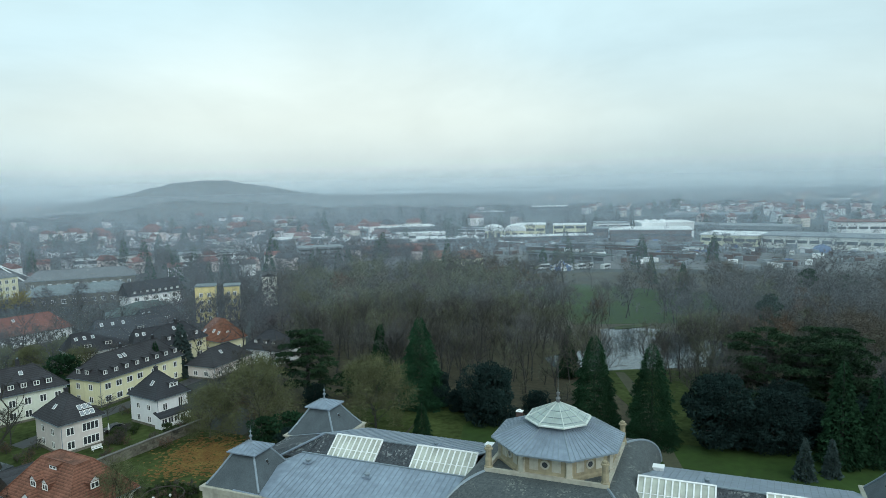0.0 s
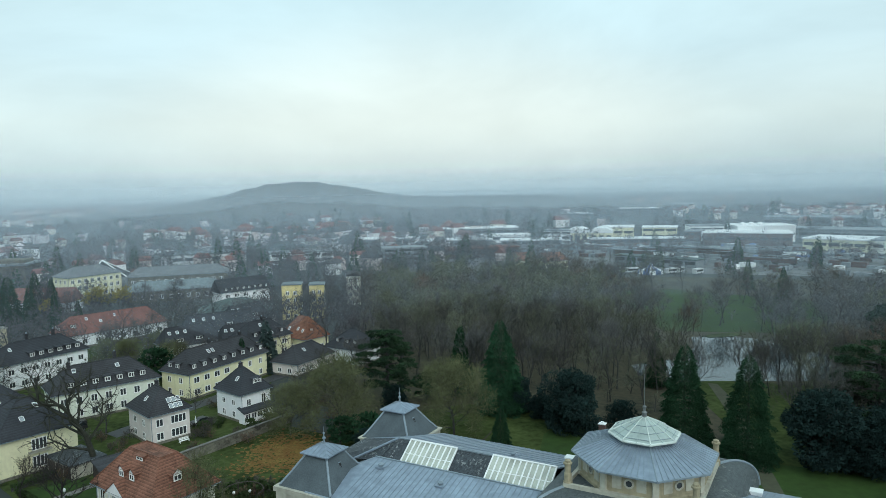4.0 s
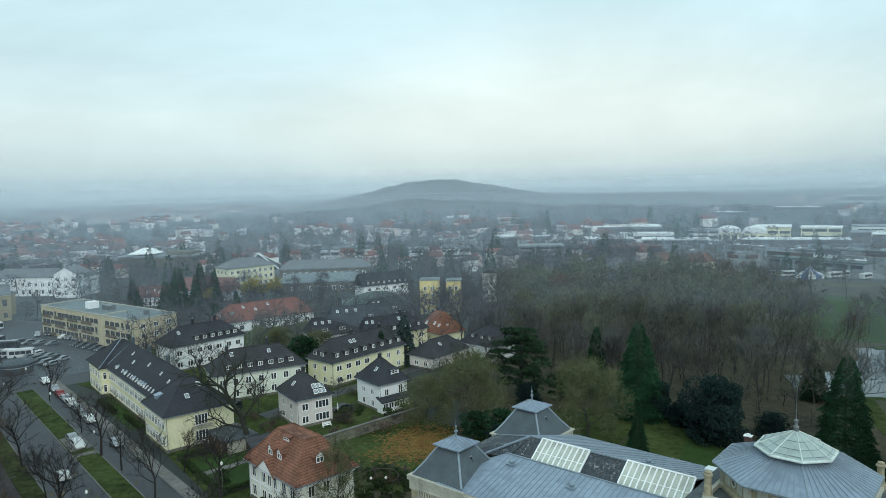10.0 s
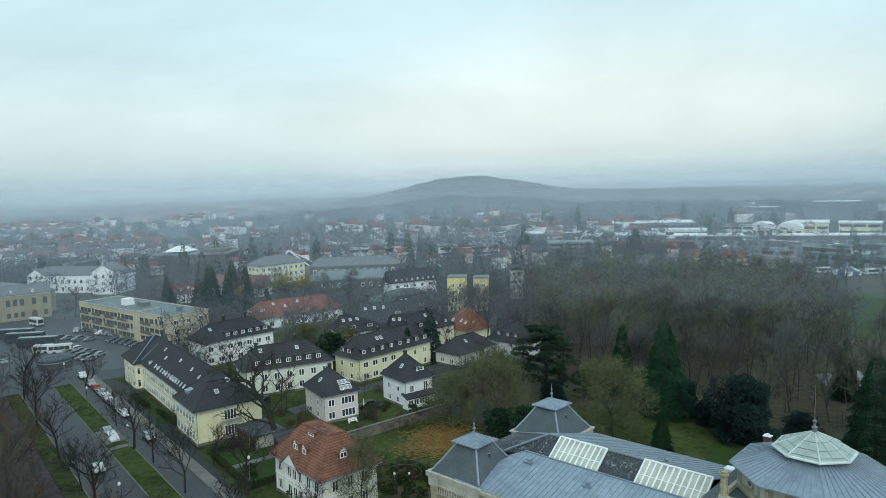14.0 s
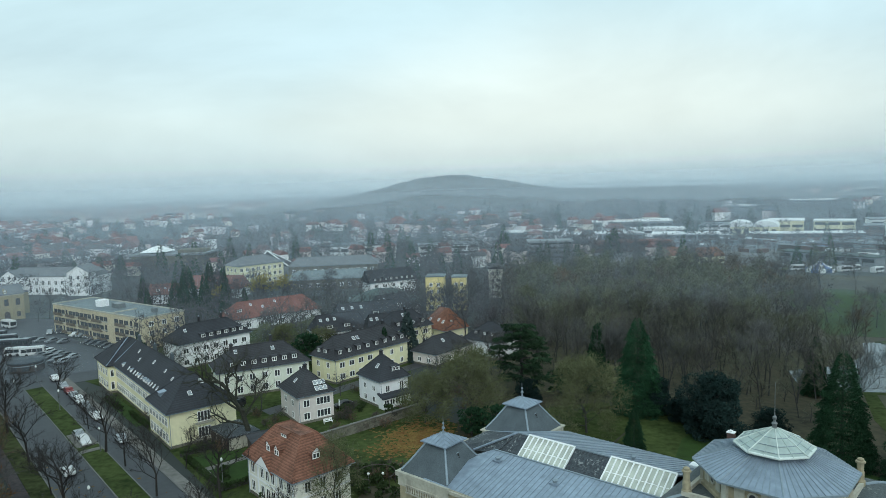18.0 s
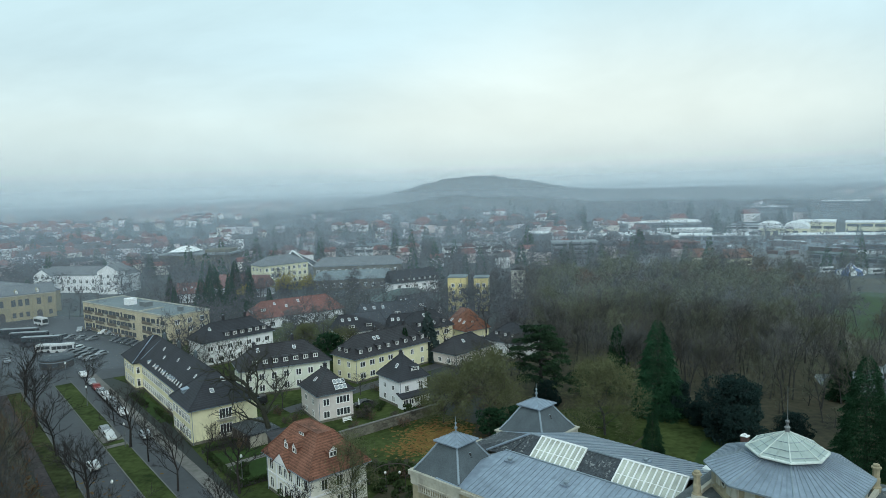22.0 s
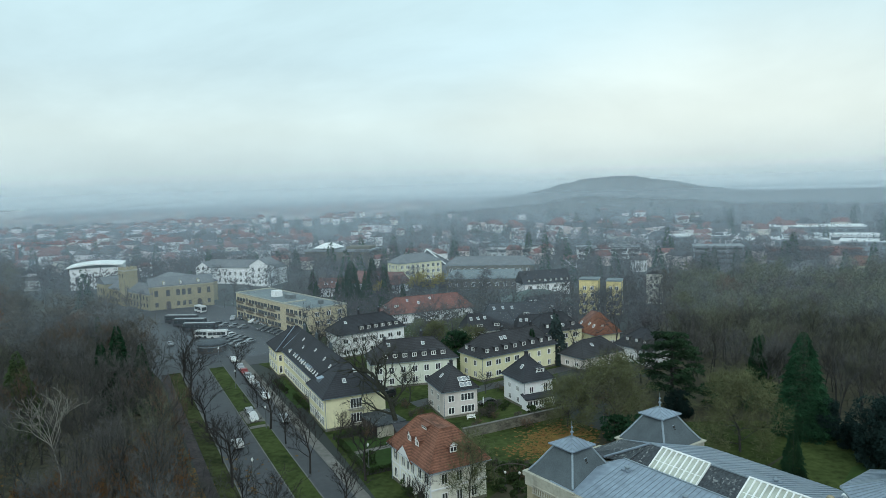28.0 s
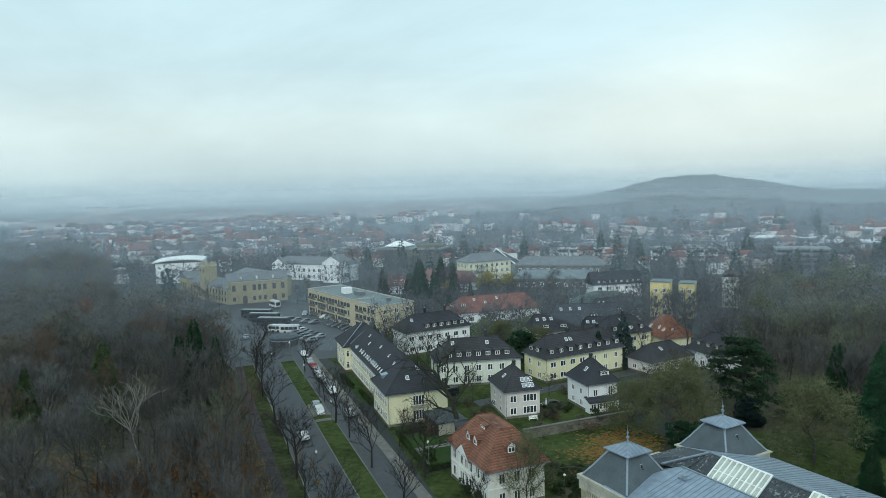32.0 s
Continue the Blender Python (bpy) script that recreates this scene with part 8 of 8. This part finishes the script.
def far_town(spots):
    """The outer town, too small to pick apart: blocks with roofs in three meshes."""
    root = tagged(empty("outer_town", 0, 0), "pale specks of the outer town fading into mist", "town", "", "stuff")
    for mi in range(4):
        wv, wf, rv, rf = [], [], [], []
        for i, (x, y, w, l, h, a) in enumerate(spots):
            if i % 4 != mi:
                continue
            c, s = math.cos(a), math.sin(a)
            b, q = len(wv), len(rv)
            pts = [(-l / 2, -w / 2), (l / 2, -w / 2), (l / 2, w / 2), (-l / 2, w / 2)]
            for z in (0, h):
                wv += [(x + u * c - v * s, y + u * s + v * c, z) for u, v in pts]
            wf += [(b, b + 1, b + 5, b + 4), (b + 1, b + 2, b + 6, b + 5), (b + 2, b + 3, b + 7, b + 6), (b + 3, b, b + 4, b + 7)]
            rv += [(x + u * c * 1.05 - v * s * 1.05, y + u * s * 1.05 + v * c * 1.05, h) for u, v in pts] + [(x - l * .4 * c, y - l * .4 * s, h + w * .42), (x + l * .4 * c, y + l * .4 * s, h + w * .42)]
            rf += [(q, q + 1, q + 5, q + 4), (q + 1, q + 2, q + 5), (q + 2, q + 3, q + 4, q + 5), (q + 3, q, q + 4), (q + 3, q + 2, q + 1, q)]
        for nm, v, f, m in (("walls", wv, wf, FAR_WALLS[mi]), ("roofs", rv, rf, FAR_ROOFS[mi])):
            link(nm, mesh_of(nm, v, f, m), root)["kind"] = "stuff"


outer = []
for _ in range(2400):
    d = 560 * (1900 / 560) ** rng_f.random()
    a = radians(rng_f.uniform(-57, 50))
    x, y = d * math.sin(a), d * math.cos(a)
    if on_industry(x, y) or (-420 < x < 620 and 760 < y < 2100 and rng_f.random() < .94):
        continue
    if noise.noise((x * .004, y * .004, 2.0)) < -.12 or (x > 60 and rng_f.random() < .7):
        continue
    outer.append((x, y, rng_f.uniform(7, 11), rng_f.uniform(9, 19), rng_f.uniform(5, 9.5), rng_f.uniform(0, 3.1)))
far_town(outer)


def factory(x, y, turn, L, W, H, wall, roof, label, saw=False, bands=1, name="factory"):
    ob = empty(name, x, y, 0, turn)
    tagged(ob, label, "factory", "factories beyond the park")
    boxes("wall", [(0, L, 0, W, 0, H)], wall, ob)
    if saw:
        n = max(2, int(L / 14))
        for k in range(n):
            a, b = L * k / n, L * (k + 1) / n
            solid("saw_roof", [(a, -.4, H), (b, -.4, H), (a + (b - a) * .25, -.4, H + 3.4), (a, W + .4, H), (b, W + .4, H), (a + (b - a) * .25, W + .4, H + 3.4)], [(0, 1, 2), (5, 4, 3), (0, 3, 4, 1), (1, 4, 5, 2), (2, 5, 3, 0)], roof, ob)
    else:
        boxes("roof", [(-.6, L + .6, -.6, W + .6, H, H + .7)], roof, ob)
    for b in range(bands):
        z = H * (b + .45) / bands
        n = max(3, int(L / 7))
        for k in range(n):
            boxes("window_band", [(L * k / n + .7, L * (k + 1) / n - .7, -.08, 0, z, z + min(2.0, H / bands * .4))], GLASS, ob)
    return ob


IND = -36
factory(270, 481, -29, 60, 30, 9.0, RUST, FAR_WHITE, "large factory hall with brick walls and pale roof", False, 1)
factory(259, 488, -29, 12, 16, 10, RUST, FAR_GREY, "dark brick block beside the large hall", False, 2)
factory(250, 541, -28, 27, 20, 10, CREAM, FAR_WHITE, "cream factory block with rows of windows", False, 2)
factory(228, 572, -24, 26, 26, 9, CREAM, FAR_WHITE, "pale factory hall with shed roof", False, 1)
factory(172, 566, -20, 24, 18, 8, FAR_WHITE, FAR_GREY, "pale office block of the works", False, 2)
factory(313, 428, -52.6, 38, 34, 7.5, CREAM, FAR_WHITE, "pale warehouse end with a bright roof edge", False, 1)
factory(338, 396, -52.6, 72, 34, 8.0, STUCCO, FAR_GREY, "very long low warehouse with pale roof edge", False, 1)
factory(388, 331, -52.6, 90, 34, 7.0, STUCCO, FAR_GREY, "long pale warehouse beside the tracks", False, 1)
tall_hall = factory(306, 494, -16, 42, 30, 12.0, FAR_WHITE, FAR_WHITE, "tall pale factory hall with white domed vents on its roof", False, 1)
for k in range(3):
    turned("roof_dome", [(2.4, 12.7), (2.4, 13.2), (1.9, 14.4), (1.0, 15.1), (.05, 15.3)], 12, FAR_WHITE, tall_hall, "white domed vent", pose(5 + 6.5 * k, 6, 0))
factory(276, 512, -18, 26, 20, 12, FAR_WHITE, FAR_GREY, "pale square works building", False, 2)
factory(192, 505, -14, 72, 14, 5, RUST, FAR_WHITE, "long brown goods shed with a pale roof", False, 1)
factory(455, 450, -32, 62, 26, 10, FAR_WHITE, TILE_RED, "large hall with a red-brown roof beyond the tracks", False, 1)
factory(120, 560, -6, 40, 18, 6, FAR_WHITE, FAR_WHITE, "white flat-roofed workshop among yards", False, 1)
factory(20, 560, 3, 50, 18, 6, FAR_GREY, FAR_WHITE, "white roofed workshop beyond the houses", False, 1)
factory(352, 512, -50, 90, 30, 8, FAR_GREY, FAR_GREY, "grey flat-roofed hall behind the long warehouse", False, 1)
factory(167.3, 398, -54, 51, 9, 4.5, FAR_GREY, COPPER, "long low shed with a blue-green roof behind the park", False, 1)
factory(215, 440, -50, 46, 9, 4.5, RUST, FAR_GREY, "long dark red shed by the railway", False, 1)
factory(60, 520, 4, 60, 24, 6, FAR_GREY, FAR_WHITE, "low white market hall roof", False, 1)
factory(126, 520, -14, 46, 20, 5, FAR_GREY, FAR_WHITE, "low pale shed among yards", False, 1)
factory(30, 420, 2, 26, 14, 11, FAR_GREY, FAR_GREY, "dark office block with window bands", False, 4)
factory(54, 450, 6, 70, 16, 6, RUST, TILE_RED, "long brick range with red roof", False, 1)
factory(-40, 455, 8, 40, 18, 7, FAR_WHITE, FAR_GREY, "white flat-roofed school block", False, 2)
factory(-104, 470, 5, 46, 22, 7, FAR_WHITE, BITUMEN, "white flat-roofed hall with dark windows", False, 1)
factory(100, 640, -8, 70, 30, 7, FAR_GREY, FAR_WHITE, "long white works roof in the mist", False, 1)
factory(430, 650, IND, 90, 40, 8, FAR_GREY, FAR_GREY, "far long hall in the mist", False, 1)
for k, (x, y, l, w) in enumerate(((640, 860, 140, 40), (420, 1000, 150, 40), (760, 1150, 200, 50), (300, 900, 110, 26), (560, 1120, 190, 40), (330, 1230, 200, 50), (880, 930, 160, 40), (690, 1420, 260, 60), (960, 1260, 220, 50))):
    factory(x, y, IND + 10 * (k % 3), l * .4, w * .5, 6, FAR_GREY, FAR_WHITE, "far pale greenhouse-like roofs in the mist", False, 1)


def barrel_hall(x, y, turn, W, D, H, rise):
    """A hall under an arched roof, its pale end wall with tall doors."""
    ob = empty("arched_hall", x, y, 0, turn)
    tagged(ob, "pale factory hall under an arched white roof", "factory", "factories beyond the park")
    boxes("wall", [(0, W, 0, D, 0, H)], CREAM, ob)
    arc = [(W / 2 - math.cos(math.pi * k / 14) * (W / 2 + .3), H + math.sin(math.pi * k / 14) * rise) for k in range(15)]
    n = len(arc)
    vs = [(u, -.3, z) for u, z in arc] + [(u, D + .3, z) for u, z in arc]
    solid("roof", vs, [tuple(range(n)), tuple(range(2 * n - 1, n - 1, -1))] + [(k, k + n, k + n + 1, k + 1) for k in range(n - 1)] + [(n - 1, 2 * n - 1, n, 0)], FAR_WHITE, ob)
    for k in range(3):
        boxes("window", [(W * (k + .2) / 3, W * (k + .8) / 3, -.08, 0, .4, H * .7)], GLASS, ob)


for k in range(2):
    barrel_hall(192 + 19.5 * k * math.cos(radians(-24)), 560 + 19.5 * k * math.sin(radians(-24)), -24, 17.5, 24, 6.0, 4.5)


def wagon(x, y, turn, mat, label):
    ob = empty("goods_wagon", x, y, 0, turn)
    tagged(ob, label, "wagon", "wagons in the goods yard")
    boxes("body", [(0, 13, -1.4, 1.4, 1.0, 3.4)], mat, ob)
    boxes("roof", [(-.1, 13.1, -1.5, 1.5, 3.4, 3.7)], FAR_GREY, ob)
    for u in (1.6, 11.4):
        boxes("bogie", [(u - 1.1, u + 1.1, -1.0, 1.0, .1, 1.0)], TYRE_AND_SHADOW, ob)


rng_r = random.Random(64)
for tx, ty in ((186, 444), (206, 452), (232, 470), (250, 430)):
    for k in range(rng_r.randrange(5, 9)):
        if rng_r.random() < .85:
            q = rng_r.choice((("rust-brown", RUST), ("grey", FAR_GREY), ("pale", FAR_WHITE), ("brown", WOOD_DARK)))
            wagon(tx + 14.4 * k * math.cos(radians(-52)), ty + 14.4 * k * math.sin(radians(-52)), -52, q[1], "long %s goods wagon on a siding" % q[0])
for k in range(7):
    o = Vector((150 + 16 * k, 430 + 6 * k, .1))
    d = Vector((math.cos(radians(-52)), math.sin(radians(-52)), 0))
    roll("rail", [o, o + d * 120, o + d * 240], .25, METAL_GREY, None, "", 4)
    tagged(bpy.context.scene.objects["rail" if k == 0 else "rail.%03d" % k], "long steel railway track in the goods yard", "track", "", "structure")


factory(-1382, 1158, -10, 95, 20, 26, FAR_WHITE, FAR_WHITE, "far white high-rise block above the town", False, 6)


def tower_crane():
    """A tower crane over the town: lattice mast, jib, counterweight and cab."""
    ob = empty("tower_crane", -374.6, 336.6, 0, 13)
    tagged(ob, "slender red tower crane over the town roofs", "crane")
    posts = [(a, a + .2, b, b + .2, 0, 22) for a in (-.8, .6) for b in (-.8, .6)]
    rungs = [(-.8, .8, b, b + .12, z, z + .12) for z in range(2, 22, 2) for b in (-.8, .68)] + [(a, a + .12, -.8, .8, z, z + .12) for z in range(1, 22, 2) for a in (-.8, .68)]
    boxes("mast", posts + rungs, CRANE_RED, ob)
    jib = [(-12, 50, -.5, -.35, 22, 22.2), (-12, 50, .35, .5, 22, 22.2), (-2, 50, -.1, .1, 23.2, 23.4)] + [(u, u + .15, -.5, .5, 22, 23.3) for u in range(-1, 50, 3)]
    boxes("jib", jib, CRANE_RED, ob)
    boxes("counterweight", [(-12, -9.5, -.7, .7, 20.4, 22)], FAR_GREY, ob)
    boxes("cab", [(.9, 2.4, -.7, .7, 20.2, 22)], FAR_WHITE, ob)


tower_crane()


def yard_goods():
    """Containers, lorries, stacks and huts in the goods yard, far off and too small to pick apart."""
    root = tagged(empty("yard_goods", 0, 0), "small huts, lorries and stacked goods in the railway yard", "goods", "", "stuff")
    rng = random.Random(65)
    for mat, nm, n in ((FAR_WHITE, "pale_goods", 60), (RUST, "brown_goods", 110), (FAR_GREY, "grey_goods", 130), (BLUE_SHEET, "blue_goods", 12)):
        bm = bmesh.new()
        for _ in range(n):
            u, v = rng.uniform(-60, 250), rng.uniform(0, 130)
            x, y = 150 + u * .616 + v * .79, 430 - u * .788 + v * .616
            if x < 60 or y < 300:
                continue
            add_box(bm, 0, rng.uniform(3, 10), 0, rng.uniform(2, 3.5), .05, rng.uniform(1.8, 3.2), pose(x, y, 0, 0, 0, -52 + rng.choice((0, 0, 90))))
        part(nm, bm, mat, root)["kind"] = "stuff"


yard_goods()
heap = empty("covered_heap", 351, 357)
tagged(heap, "heap under blue sheeting beside the long warehouse", "heap")
turned("sheeting", [(6.0, 0), (5.6, 1.6), (4.2, 3.4), (1.6, 4.6), (.2, 4.8)], 9, BLUE_SHEET, heap)


def circus():
    ob = empty("circus_tent", 166, 347)
    ob.scale = (.72, .72, .72)
    tagged(ob, "small blue and white striped circus tent beyond the park", "tent", "fair by the park")
    for k in range(12):
        a0, a1 = math.tau * k / 12, math.tau * (k + 1) / 12
        c = [(math.cos(a) * r, math.sin(a) * r, z) for a in (a0, a1) for r, z in ((9.0, 2.4), (3.0, 5.0), (.2, 8.4), (9.0, 0))]
        solid("canvas", [c[0], c[4], c[5], c[1], c[6], c[2], c[3], c[7]], [(0, 1, 2, 3), (3, 2, 4, 5), (6, 7, 1, 0)], BLUE_SHEET if k % 2 else WHITE_PAINT, ob)
    turned("mast", [(.12, 0), (.08, 10.0)], 6, METAL_GREY, ob)
    for x, y, tn, col in ((176, 344, 20, "white"), (182, 346, 40, "white"), (158, 352, 0, "silver"), (150, 356, 10, "white"), (188, 338, 30, "silver"), (142, 352, 80, "white")):
        coach(x, y, tn, 7.0, "white caravan beside the circus tent", False, 2.8, "caravan", "fair by the park")


circus()

# trees through the town, joined, and wooded belts
town_trees, tries = [], 0
while len(town_trees) < 1900 and tries < 30000:
    tries += 1
    d = 205 * (1100 / 205) ** rng_f.random()
    a = radians(rng_f.uniform(-57, 49))
    x, y = d * math.sin(a), d * math.cos(a)
    if y < 110 or not free(x, y, 8) or (x > 30 and y < 330) or inside((x, y), [(-146, 176), (-118, 153), (-96, 196), (-150, 238), (-160, 262), (-206, 250)]):
        continue
    if on_industry(x, y) and rng_f.random() < .6:
        continue
    town_trees.append((x, y))
TOWN_SHAPES = [fuzzy_tree(700 + k, 11 + k, 4.4 + .4 * k, 240, .2, 14, 1.3, .06, (7,), 8, .18) for k in range(4)]
joined_wood("town_trees", "bare garden trees through the distant town", town_trees, TOWN_SHAPES, BARK, TWIG_TOWN, .6, 1.15, 21)


conifers = [p for p in town_trees[::9] if p[0] ** 2 + p[1] ** 2 > 340 ** 2]
joined_wood("town_conifers", "dark conifers in the gardens of the distant town", conifers, [conifer(900 + k, 15 + 2 * k, 3.4 + .4 * k, 420, 1.1, .05, .9, .4, 10) for k in range(3)], BARK, NEEDLE, .7, 1.2, 23)


def wood_belt(name, label, spots, seed, mat, h=12.0):
    """Far woods: lumpy clumps of many twig sprays in one mesh."""
    rng = random.Random(seed)
    vs, ts = [], []
    for x, y, r in spots:
        for _ in range(80):
            a, q = rng.uniform(0, math.tau), r * math.sqrt(rng.random())
            z = h * rng.random() ** .6 * (1 - .35 * (q / r) ** 2)
            p = Vector((x + q * math.cos(a), y + q * math.sin(a) * .6, z))
            s = rng.uniform(.8, 2.2)
            d = Vector((rng.uniform(-1, 1), rng.uniform(-1, 1), rng.uniform(-.2, 1))).normalized() * s
            w = d.cross(Vector((rng.uniform(-1, 1), rng.uniform(-1, 1), rng.uniform(-1, 1)))).normalized() * s * .2
            b = len(vs)
            vs.extend((tuple(p - w), tuple(p + w), tuple(p + d)))
            ts.append((b, b + 1, b + 2))
    ob = link(name, tri_mesh(name, vs, ts, mat))
    return tagged(ob, label, "woodland", "", "stuff")


belts = []
for _ in range(5200):
    d = 380 * (2500 / 380) ** rng_f.random()
    a = radians(rng_f.uniform(-57, 50))
    x, y = d * math.sin(a), d * math.cos(a)
    if inside((x, y), LEFT_TREES) or (x > 110 and y < 560 and rng_f.random() < .85):
        continue
    if noise.noise((x * .005, y * .005, 7.0)) > -.05 or rng_f.random() < .3:
        belts.append((x, y, rng_f.uniform(5, 9) + d * .006))
wood_belt("tree_belts", "far belts of bare trees between the houses", belts, 41, TWIG_TOWN)
